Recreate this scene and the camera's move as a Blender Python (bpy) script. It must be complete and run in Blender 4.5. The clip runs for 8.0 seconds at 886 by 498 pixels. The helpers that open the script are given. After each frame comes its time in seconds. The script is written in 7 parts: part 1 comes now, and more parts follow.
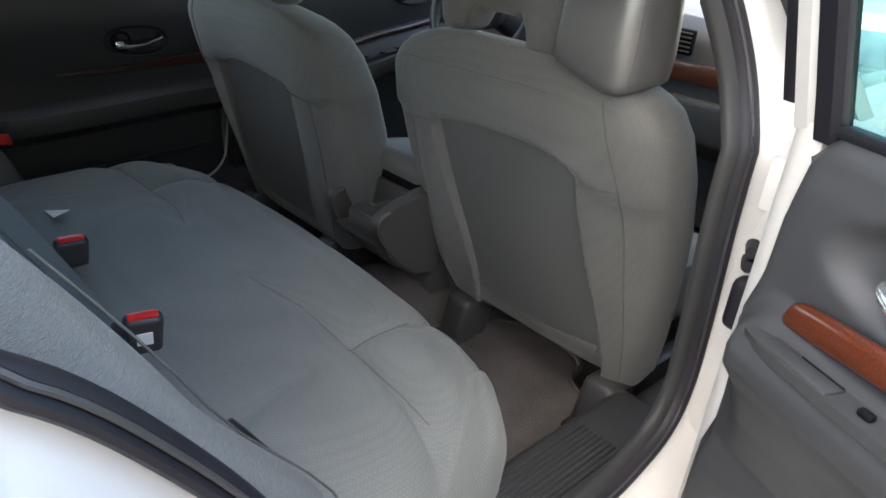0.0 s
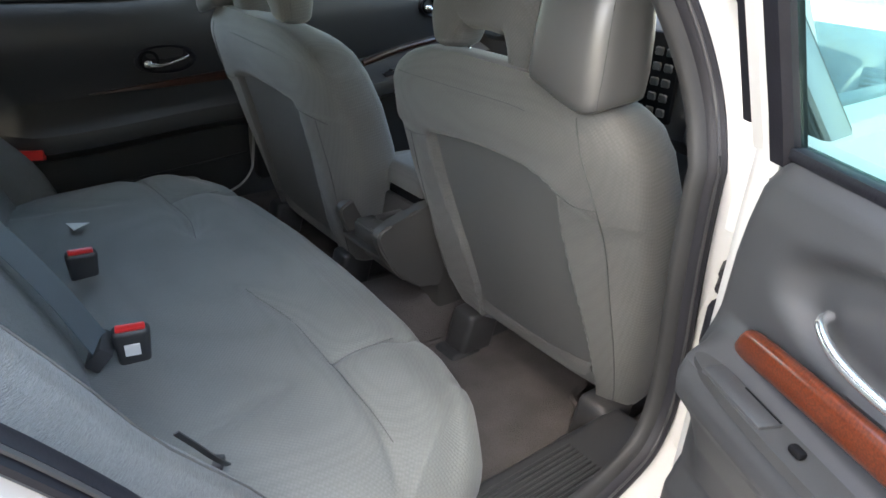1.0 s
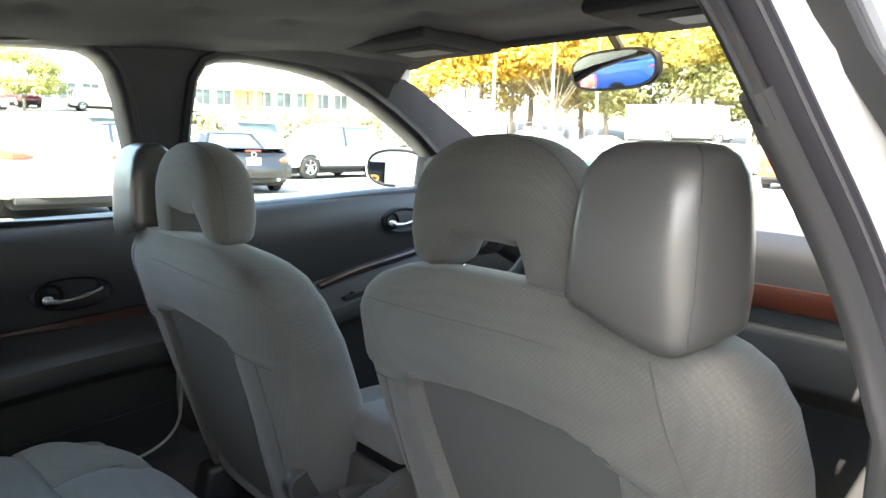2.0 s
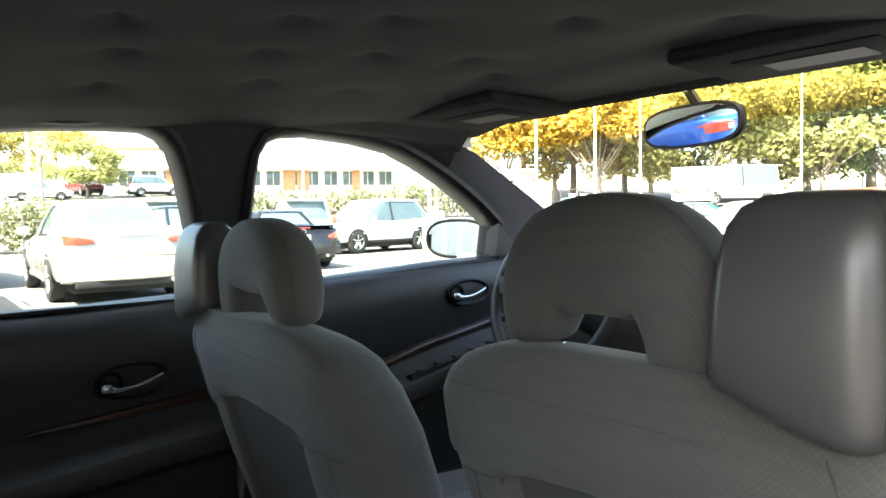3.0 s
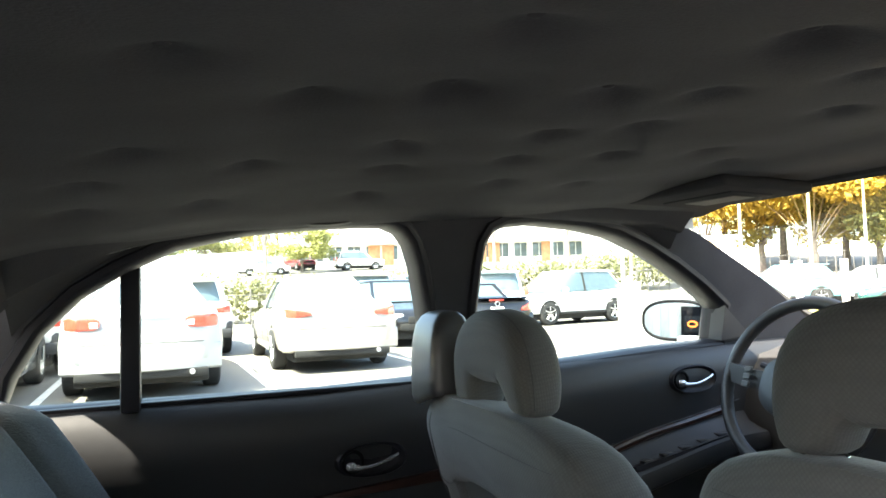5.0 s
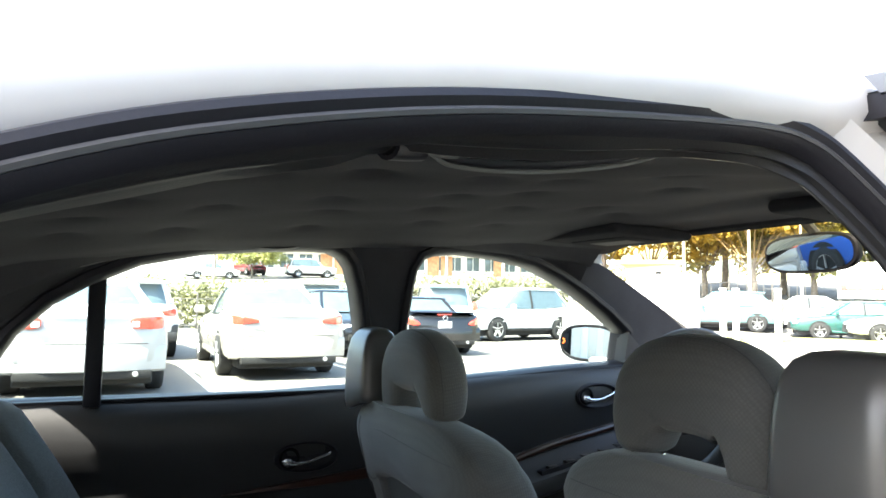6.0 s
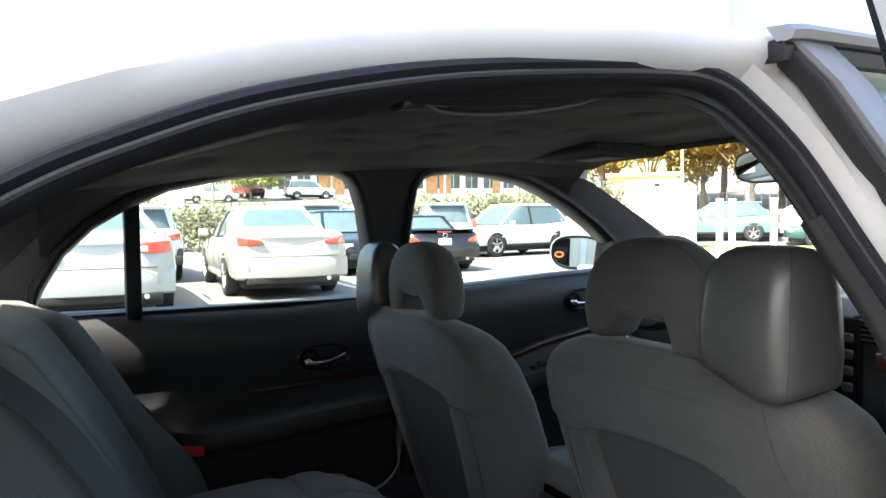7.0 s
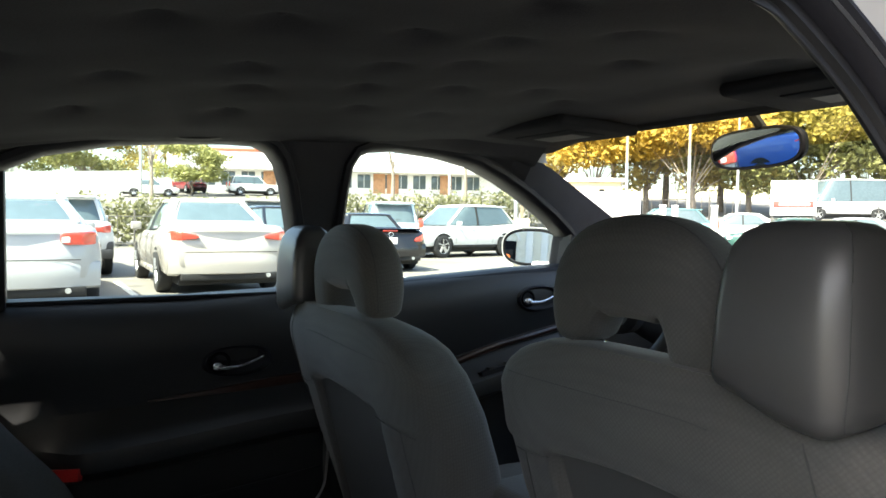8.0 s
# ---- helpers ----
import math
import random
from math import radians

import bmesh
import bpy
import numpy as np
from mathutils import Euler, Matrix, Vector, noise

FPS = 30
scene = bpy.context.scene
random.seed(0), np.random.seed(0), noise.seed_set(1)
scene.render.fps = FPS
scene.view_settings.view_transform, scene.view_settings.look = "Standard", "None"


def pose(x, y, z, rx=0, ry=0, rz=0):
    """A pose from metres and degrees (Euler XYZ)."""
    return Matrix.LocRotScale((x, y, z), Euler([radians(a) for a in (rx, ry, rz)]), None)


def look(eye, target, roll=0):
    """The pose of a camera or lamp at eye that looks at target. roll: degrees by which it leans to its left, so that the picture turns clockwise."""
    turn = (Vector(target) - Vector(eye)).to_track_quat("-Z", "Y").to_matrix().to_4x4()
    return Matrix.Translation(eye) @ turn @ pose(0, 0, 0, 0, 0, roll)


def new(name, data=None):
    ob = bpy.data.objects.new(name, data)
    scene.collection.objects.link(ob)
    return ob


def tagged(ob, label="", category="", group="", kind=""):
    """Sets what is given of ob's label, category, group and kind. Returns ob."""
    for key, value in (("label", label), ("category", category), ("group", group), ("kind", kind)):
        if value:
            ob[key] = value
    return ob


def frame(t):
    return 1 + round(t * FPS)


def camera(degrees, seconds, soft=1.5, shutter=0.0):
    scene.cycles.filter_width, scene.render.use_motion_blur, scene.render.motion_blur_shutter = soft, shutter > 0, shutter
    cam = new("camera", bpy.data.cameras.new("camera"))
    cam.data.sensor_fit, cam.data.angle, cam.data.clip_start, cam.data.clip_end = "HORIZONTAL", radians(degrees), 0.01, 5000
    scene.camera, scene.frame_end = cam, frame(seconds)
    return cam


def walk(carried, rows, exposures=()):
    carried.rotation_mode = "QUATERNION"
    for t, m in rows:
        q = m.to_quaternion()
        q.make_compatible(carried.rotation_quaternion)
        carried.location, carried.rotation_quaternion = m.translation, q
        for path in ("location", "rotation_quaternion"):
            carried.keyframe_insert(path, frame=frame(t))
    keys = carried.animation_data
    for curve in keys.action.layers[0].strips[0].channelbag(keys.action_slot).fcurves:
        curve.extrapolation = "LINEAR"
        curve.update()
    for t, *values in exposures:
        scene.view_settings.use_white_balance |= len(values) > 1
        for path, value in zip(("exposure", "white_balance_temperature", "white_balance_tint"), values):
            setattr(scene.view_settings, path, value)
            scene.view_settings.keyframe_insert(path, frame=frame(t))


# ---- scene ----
# World: metres; x to the car's front, y to its left, z up, ground at 0.
cam = camera(65.5, 8.0, soft=1.6)
PATH = [
    (0, (-0.857, -1.103, 1.192), (0.414, 0.161, 0.306), 5.5),
    (0.5, (-0.781, -1.187, 1.219), (0.353, 0.186, 0.309), 2.8),
    (1, (-0.756, -1.187, 1.222), (0.376, 0.203, 0.335), 3.3),
    (1.5, (-0.664, -1.061, 1.194), (0.545, 0.387, 0.532), 3.8),
    (1.7, (-0.617, -0.969, 1.178), (0.667, 0.488, 0.699), 3.1),
    (2.8, (-0.534, -0.805, 1.146), (0.811, 0.667, 0.995), -0.3),
    (3, (-0.549, -0.775, 1.154), (0.689, 0.793, 1.054), -1.0),
    (3.5, (-0.586, -0.722, 1.167), (0.346, 1.047, 1.211), -2.3),
    (4, (-0.614, -0.725, 1.174), (0.189, 1.105, 1.258), -2.0),
    (4.2, (-0.628, -0.73, 1.183), (0.159, 1.107, 1.273), -2.0),
    (5.3, (-0.622, -0.779, 1.199), (0.157, 1.058, 1.328), -1.4),
    (5.5, (-0.622, -0.807, 1.211), (0.226, 0.999, 1.347), -0.8),
    (6, (-0.67, -0.975, 1.212), (0.225, 0.807, 1.363), 0.9),
    (6.5, (-0.746, -1.132, 1.203), (0.171, 0.645, 1.217), -0.6),
    (7, (-0.746, -1.133, 1.206), (0.153, 0.651, 1.119), -0.6),
    (7.5, (-0.693, -1.036, 1.185), (0.252, 0.723, 1.074), -0.1),
    (8, (-0.612, -0.911, 1.163), (0.423, 0.798, 1.08), 0.8),
]
EXPOSURES = [(0.0, 3.6, 7200, 8), (1.2, 4.1, 7200, 8), (1.7, 4.25, 7200, 8), (3.0, 3.2, 7200, 8), (3.5, 3.0, 7200, 8), (4.2, 3.15, 7200, 8), (5.5, 3.5, 7000, 8), (6.2, 3.1, 6800, 8), (7.0, 2.65, 6800, 8), (8.0, 2.42, 7000, 8)]
walk(cam, [(t, look(eye, target, roll)) for t, eye, target, roll in PATH], EXPOSURES)

# ---- world and sun ----
SUN = Vector((-0.55, -0.19, 0.80)).normalized()
world = bpy.data.worlds.new("sky")
scene.world = world
world.use_nodes = True
wn = world.node_tree.nodes
sky = wn.new("ShaderNodeTexSky")
sky.sky_type = "NISHITA"
sky.sun_disc = False
sky.sun_elevation = math.asin(SUN.z)
sky.sun_rotation = math.atan2(SUN.x, SUN.y)
sky.dust_density = 3.0
wn["Background"].inputs["Strength"].default_value = 0.15
world.node_tree.links.new(sky.outputs["Color"], wn["Background"].inputs["Color"])
sun = new("sun", bpy.data.lights.new("sun", "SUN"))
sun.data.energy, sun.data.angle, sun.data.color = 4.0, radians(0.6), (1.0, 0.95, 0.87)
sun.matrix_world = look(SUN * 60, (0, 0, 0))
# ---- materials ----
def mat(name, base, rough=0.6, metal=0.0, vary=0.12, scale=8.0, fine=120.0, bump=0.15, depth=0.002, spec=0.5, coat=0.0, second=None, rand=0.0, transmission=0.0):
    """Procedural surface: colour that varies at two scales, roughness wear and fine relief."""
    m = bpy.data.materials.new(name)
    m.use_nodes = True
    n, l = m.node_tree.nodes, m.node_tree.links
    b = n["Principled BSDF"]
    b.inputs["Metallic"].default_value = metal
    b.inputs["Specular IOR Level"].default_value = spec
    b.inputs["Coat Weight"].default_value = coat
    b.inputs["Transmission Weight"].default_value = transmission
    tc = n.new("ShaderNodeTexCoord")
    big, small = n.new("ShaderNodeTexNoise"), n.new("ShaderNodeTexNoise")
    big.inputs["Scale"].default_value, small.inputs["Scale"].default_value = scale, fine
    big.inputs["Detail"].default_value = 5.0
    for t in (big, small):
        l.new(tc.outputs["Object"], t.inputs["Vector"])
    ramp = n.new("ShaderNodeMapRange")
    ramp.inputs["From Min"].default_value, ramp.inputs["From Max"].default_value = 0.3, 0.7
    l.new(big.outputs["Fac"], ramp.inputs["Value"])
    mix = n.new("ShaderNodeMix")
    mix.data_type = "RGBA"
    dark = tuple(c * (1 - vary) for c in base)
    other = second or tuple(min(1.0, c * (1 + vary)) for c in base)
    mix.inputs["A"].default_value, mix.inputs["B"].default_value = (*dark, 1), (*other, 1)
    l.new(ramp.outputs["Result"], mix.inputs["Factor"])
    mix2 = n.new("ShaderNodeMix")
    mix2.data_type, mix2.blend_type = "RGBA", "MULTIPLY"
    mix2.inputs["Factor"].default_value = min(1.0, vary * 2.0)
    l.new(mix.outputs["Result"], mix2.inputs["A"])
    l.new(small.outputs["Fac"], mix2.inputs["B"])
    gain = n.new("ShaderNodeMix")
    gain.data_type, gain.blend_type = "RGBA", "MULTIPLY"
    gain.inputs["Factor"].default_value = 1.0
    g = 1.0 / (1.0 - 0.5 * min(1.0, vary * 2.0))
    gain.inputs["B"].default_value = (g, g, g, 1)
    l.new(mix2.outputs["Result"], gain.inputs["A"])
    last = gain.outputs["Result"]
    if rand:
        info = n.new("ShaderNodeObjectInfo")
        hsv = n.new("ShaderNodeHueSaturation")
        rr = n.new("ShaderNodeMapRange")
        rr.inputs["To Min"].default_value, rr.inputs["To Max"].default_value = 1 - rand, 1 + rand
        l.new(info.outputs["Random"], rr.inputs["Value"])
        l.new(rr.outputs["Result"], hsv.inputs["Value"])
        l.new(last, hsv.inputs["Color"])
        last = hsv.outputs["Color"]
    l.new(last, b.inputs["Base Color"])
    rmap = n.new("ShaderNodeMapRange")
    rmap.inputs["To Min"].default_value, rmap.inputs["To Max"].default_value = max(0.02, rough - 0.1), min(1.0, rough + 0.1)
    l.new(big.outputs["Fac"], rmap.inputs["Value"])
    l.new(rmap.outputs["Result"], b.inputs["Roughness"])
    if bump:
        bp = n.new("ShaderNodeBump")
        bp.inputs["Strength"].default_value, bp.inputs["Distance"].default_value = bump, depth
        l.new(small.outputs["Fac"], bp.inputs["Height"])
        l.new(bp.outputs["Normal"], b.inputs["Normal"])
    return m


def fabric(name, base, pitch, rough=0.85, vary=0.1, relief=0.3, ribs=False, sheen=0.15, turn=(0.0, 0.0, 0.785)):
    """Woven car cloth: a diamond (or ribbed) weave of the given pitch, in colour and relief."""
    m = mat(name, base, rough, vary=vary, scale=5.0, fine=500.0, bump=0)
    n, l = m.node_tree.nodes, m.node_tree.links
    b = n["Principled BSDF"]
    b.inputs["Sheen Weight"].default_value = sheen
    tc = n["Texture Coordinate"]
    height = None
    if ribs:
        # fine gathers of stretched cloth: noise drawn out along one way and bent
        mp, wr = n.new("ShaderNodeMapping"), n.new("ShaderNodeTexNoise")
        mp.inputs["Rotation"].default_value, mp.inputs["Scale"].default_value = (0.5, 0.62, 0.0), (34.0, 22.0, 210.0)
        wr.inputs["Detail"].default_value, wr.inputs["Distortion"].default_value = 2.5, 0.7
        l.new(tc.outputs["Object"], mp.inputs["Vector"])
        l.new(mp.outputs["Vector"], wr.inputs["Vector"])
        wide = n.new("ShaderNodeMapRange")
        wide.inputs["From Min"].default_value, wide.inputs["From Max"].default_value = 0.32, 0.68
        wide.inputs["To Min"].default_value, wide.inputs["To Max"].default_value = -1.0, 1.0
        l.new(wr.outputs["Fac"], wide.inputs["Value"])
        height = wide.outputs["Result"]
    else:
        mp, vo = n.new("ShaderNodeMapping"), n.new("ShaderNodeTexVoronoi")
        mp.inputs["Rotation"].default_value = turn
        vo.inputs["Scale"].default_value, vo.inputs["Randomness"].default_value = 1.0 / pitch, 0.18
        l.new(tc.outputs["Object"], mp.inputs["Vector"])
        l.new(mp.outputs["Vector"], vo.inputs["Vector"])
        wide = n.new("ShaderNodeMapRange")
        wide.inputs["From Min"].default_value, wide.inputs["From Max"].default_value = 0.15, 0.75
        wide.inputs["To Min"].default_value, wide.inputs["To Max"].default_value = 1.0, -1.0
        l.new(vo.outputs["Distance"], wide.inputs["Value"])
        height = wide.outputs["Result"]
    half = n.new("ShaderNodeMath")
    half.operation = "MULTIPLY_ADD"
    half.inputs[1].default_value, half.inputs[2].default_value = 0.5, 0.5
    l.new(height, half.inputs[0])
    height = half.outputs["Value"]
    old = b.inputs["Base Color"].links[0].from_socket
    mx = n.new("ShaderNodeMix")
    mx.data_type, mx.blend_type = "RGBA", "MULTIPLY"
    rg = n.new("ShaderNodeMapRange")
    rg.inputs["To Min"].default_value, rg.inputs["To Max"].default_value = (0.80, 1.08) if ribs else (0.86, 1.06)
    l.new(height, rg.inputs["Value"])
    mx.inputs["Factor"].default_value = 1.0
    l.new(old, mx.inputs["A"])
    l.new(rg.outputs["Result"], mx.inputs["B"])
    l.new(mx.outputs["Result"], b.inputs["Base Color"])
    bp = n.new("ShaderNodeBump")
    bp.inputs["Strength"].default_value, bp.inputs["Distance"].default_value = relief, pitch * 0.25
    l.new(height, bp.inputs["Height"])
    l.new(bp.outputs["Normal"], b.inputs["Normal"])
    return m


def wood(name, a, c, axis=0):
    m = mat(name, a, 0.32, vary=0.1, coat=0.4, bump=0.0)
    n, l = m.node_tree.nodes, m.node_tree.links
    w = n.new("ShaderNodeTexNoise")
    mp = n.new("ShaderNodeMapping")
    s = [90.0, 90.0, 90.0]
    s[axis] = 5.0
    mp.inputs["Scale"].default_value = s
    l.new(n["Texture Coordinate"].outputs["Object"], mp.inputs["Vector"])
    l.new(mp.outputs["Vector"], w.inputs["Vector"])
    w.inputs["Detail"].default_value = 8.0
    mix = n.new("ShaderNodeMix")
    mix.data_type = "RGBA"
    mix.inputs["A"].default_value, mix.inputs["B"].default_value = (*a, 1), (*c, 1)
    rg = n.new("ShaderNodeMapRange")
    rg.inputs["From Min"].default_value, rg.inputs["From Max"].default_value = 0.35, 0.65
    l.new(w.outputs["Fac"], rg.inputs["Value"])
    l.new(rg.outputs["Result"], mix.inputs["Factor"])
    l.new(mix.outputs["Result"], n["Principled BSDF"].inputs["Base Color"])
    return m


def glass(name, tint, gloss=0.08):
    m = bpy.data.materials.new(name)
    m.use_nodes = True
    n, l = m.node_tree.nodes, m.node_tree.links
    n.remove(n["Principled BSDF"])
    tr, gl, mx, fr = n.new("ShaderNodeBsdfTransparent"), n.new("ShaderNodeBsdfGlossy"), n.new("ShaderNodeMixShader"), n.new("ShaderNodeLayerWeight")
    tr.inputs["Color"].default_value = (*tint, 1)
    gl.inputs["Roughness"].default_value = 0.02
    pw, sc = n.new("ShaderNodeMath"), n.new("ShaderNodeMath")
    pw.operation, sc.operation = "POWER", "MULTIPLY_ADD"
    pw.inputs[1].default_value, sc.inputs[1].default_value, sc.inputs[2].default_value = 5.0, 0.6, 0.04
    l.new(fr.outputs["Facing"], pw.inputs[0])
    l.new(pw.outputs["Value"], sc.inputs[0])
    l.new(sc.outputs["Value"], mx.inputs["Fac"])
    l.new(tr.outputs["BSDF"], mx.inputs[1])
    l.new(gl.outputs["BSDF"], mx.inputs[2])
    l.new(mx.outputs["Shader"], n["Material Output"].inputs["Surface"])
    return m


def glow(name, colour, strength):
    m = bpy.data.materials.new(name)
    m.use_nodes = True
    b = m.node_tree.nodes["Principled BSDF"]
    b.inputs["Emission Color"].default_value, b.inputs["Emission Strength"].default_value = (*colour, 1), strength
    b.inputs["Base Color"].default_value = (*colour, 1)
    return m


# one mesh cloth: front seats toned down for shade, bench up for doorway light
M_CLOTH = fabric("grey_mesh_cloth_shaded", (0.092, 0.092, 0.089), 0.0047, turn=(0.785, 0.12, 0.10))
M_CLOTH_FLAT = fabric("grey_mesh_cloth_lit", (0.148, 0.156, 0.148), 0.0047)
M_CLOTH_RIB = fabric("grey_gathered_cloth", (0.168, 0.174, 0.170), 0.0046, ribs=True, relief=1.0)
M_VINYL = mat("grey_vinyl", (0.070, 0.070, 0.070), 0.34, vary=0.06, scale=6, fine=900, bump=0.12, depth=0.0006, spec=0.75)
M_PANEL = mat("grey_seat_back_panel", (0.089, 0.090, 0.089), 0.6, vary=0.06, scale=6, fine=700, bump=0.15, depth=0.0006)
M_TRIM = mat("grey_plastic_trim", (0.033, 0.034, 0.036), 0.62, vary=0.06, scale=6, fine=900, bump=0.15, depth=0.0006, spec=0.3)
M_DARKTRIM = mat("charcoal_plastic", (0.034, 0.034, 0.036), 0.5, vary=0.1, fine=800, bump=0.15, depth=0.0006)
M_DOORTRIM = mat("slate_door_trim", (0.027, 0.028, 0.030), 0.5, vary=0.08, scale=5, fine=800, bump=0.15, depth=0.0006)
M_HEADLINER = mat("charcoal_headliner_cloth", (0.048, 0.048, 0.052), 0.95, vary=0.14, scale=7, fine=400, bump=0.4, depth=0.001, spec=0.1)
M_CARPET = mat("taupe_carpet", (0.082, 0.074, 0.073), 0.98, vary=0.22, scale=9, fine=350, bump=0.9, depth=0.004, spec=0.05)
M_MAT = mat("taupe_floor_mat_pile", (0.098, 0.090, 0.089), 0.98, vary=0.2, scale=12, fine=420, bump=0.9, depth=0.004, spec=0.05)
M_RUBBER = mat("black_rubber", (0.010, 0.010, 0.014), 0.5, vary=0.15, fine=300, bump=0.1, spec=0.28)
M_PAINT = mat("white_car_paint", (0.49, 0.485, 0.475), 0.45, vary=0.03, scale=3, fine=40, bump=0.0, spec=0.3, coat=0.06)
M_BELT = mat("slate_seat_belt_webbing", (0.085, 0.105, 0.118), 0.7, vary=0.1, fine=600, bump=0.3, depth=0.0008)
M_RAIL = mat("black_grey_rail_cloth", (0.018, 0.018, 0.019), 0.45, vary=0.12, scale=9, fine=500, bump=0.25, depth=0.0006, spec=0.3)
M_PILLAR = mat("grey_pillar_plastic", (0.025, 0.0255, 0.027), 0.5, vary=0.08, scale=6, fine=900, bump=0.15, depth=0.0006, spec=0.3)
M_SATIN = mat("satin_chrome", (0.75, 0.76, 0.78), 0.2, metal=0.8, vary=0.04, bump=0)
M_DOORGREY = mat("grey_moulded_door_vinyl", (0.031, 0.0325, 0.036), 0.5, vary=0.06, scale=5, fine=800, bump=0.15, depth=0.0006)
M_CHROME = mat("chrome", (0.80, 0.81, 0.83), 0.15, metal=0.92, vary=0.04, bump=0)
M_RED = mat("red_plastic", (0.62, 0.03, 0.03), 0.35, vary=0.08, bump=0.05)
M_WOOD = wood("red_brown_burl_wood", (0.042, 0.009, 0.004), (0.105, 0.022, 0.007), 0)
M_WOODD = wood("dark_burl_wood", (0.026, 0.009, 0.006), (0.045, 0.015, 0.009), 0)
M_VISOR = mat("black_grey_visor_cloth", (0.030, 0.030, 0.033), 0.95, vary=0.12, scale=9, fine=500, bump=0.25, depth=0.0006, spec=0.05)
M_WOODD.node_tree.nodes["Principled BSDF"].inputs["Coat Weight"].default_value = 0.05
M_STITCH = mat("dark_thread", (0.07, 0.072, 0.072), 0.8, bump=0)
M_WHITE = mat("white_plastic", (0.75, 0.75, 0.74), 0.4, vary=0.04, bump=0)
M_BLACK = mat("black_gap", (0.004, 0.004, 0.005), 0.7, bump=0, spec=0.1)
G_CLEAR = glass("window_glass", (0.90, 0.96, 0.94))
G_TINT = glass("green_tinted_glass", (0.55, 0.72, 0.69))
G_SHADE = glass("windshield_shade_band", (0.98, 0.82, 0.48))
M_MIRROR = mat("mirror_silver", (0.80, 0.82, 0.84), 0.02, metal=1.0, vary=0.0, bump=0)
M_MIRROR.node_tree.links.remove(M_MIRROR.node_tree.nodes["Principled BSDF"].inputs["Roughness"].links[0])
M_MIRROR.node_tree.nodes["Principled BSDF"].inputs["Roughness"].default_value = 0.01
M_CARGLASS = mat("dark_car_glass", (0.075, 0.105, 0.115), 0.06, vary=0.1, bump=0, spec=0.7)
M_TAIL = mat("red_tail_lamp", (0.62, 0.06, 0.035), 0.15, vary=0.25, scale=20, fine=60, bump=0.1, coat=1.0)
M_LAMP = mat("clear_lamp", (0.8, 0.8, 0.8), 0.08, vary=0.1, bump=0, coat=1.0)
M_RIM = mat("silver_wheel_rim", (0.55, 0.56, 0.57), 0.3, metal=0.7, vary=0.06, bump=0)
M_TYRE = mat("black_tyre", (0.02, 0.02, 0.02), 0.85, vary=0.2, fine=90, bump=0.3)
M_UNDER = mat("underbody_black", (0.012, 0.012, 0.012), 0.9, bump=0)
M_PLATE = mat("white_plate", (0.75, 0.75, 0.73), 0.5, vary=0.04, bump=0)


# ---- mesh helpers ----
def link(name, bm, material, parent=None, label="", flat=False, sharp=40):
    bmesh.ops.recalc_face_normals(bm, faces=bm.faces)
    me = bpy.data.meshes.new(name)
    bm.to_mesh(me)
    bm.free()
    me.materials.append(material)
    if not flat:
        me.polygons.foreach_set("use_smooth", [True] * len(me.polygons))
        me.set_sharp_from_angle(angle=radians(sharp))
    ob = new(name, me)
    if parent:
        ob.parent = parent
    if label:
        ob["label"] = label
    return ob


def part(name, bm, material, parent, label="", flat=False, sharp=40):
    return link(name, bm, material, parent, label, flat, sharp)


def thing(name, label, category, group="", kind="", m=None):
    e = new(name)
    e.empty_display_size = 0.1
    tagged(e, label, category, group, kind)
    if m is not None:
        e.matrix_basis = m
    return e


def structure(ob, label, category):
    return tagged(ob, label, category, "", "structure")


def loft(sections, caps=True, ring=True, bm=None):
    bm = bm or bmesh.new()
    rows = [[bm.verts.new(p) for p in s] for s in sections]
    n = len(rows[0])
    for a, b in zip(rows, rows[1:]):
        for i in range(n if ring else n - 1):
            j = (i + 1) % n
            bm.faces.new((a[i], a[j], b[j], b[i]))
    if caps and ring:
        for r in (rows[0], rows[-1]):
            try:
                bm.faces.new(r)
            except ValueError:
                pass
    return bm


def superloop(a, b, n=32, e=3.0):
    """Closed loop |u/a|^e + |v/b|^e = 1."""
    out = []
    for i in range(n):
        t = 2 * math.pi * i / n
        c, s = math.cos(t), math.sin(t)
        out.append((a * math.copysign(abs(c) ** (2 / e), c), b * math.copysign(abs(s) ** (2 / e), s)))
    return out


def bbox(x0, x1, y0, y1, z0, z1, r=0.004, seg=2, bm=None, m=None):
    bm2 = bmesh.new()
    bmesh.ops.create_cube(bm2, size=1.0)
    for v in bm2.verts:
        v.co = Vector(((x0 + x1) / 2 + v.co.x * (x1 - x0), (y0 + y1) / 2 + v.co.y * (y1 - y0), (z0 + z1) / 2 + v.co.z * (z1 - z0)))
    if r > 0:
        bmesh.ops.bevel(bm2, geom=bm2.edges[:], offset=r, segments=seg, profile=0.5, affect="EDGES", clamp_overlap=True)
    if m is not None:
        bm2.transform(m)
    if bm is None:
        return bm2
    me = bpy.data.meshes.new("tmp")
    bm2.to_mesh(me)
    bm2.free()
    bm.from_mesh(me)
    bpy.data.meshes.remove(me)
    return bm


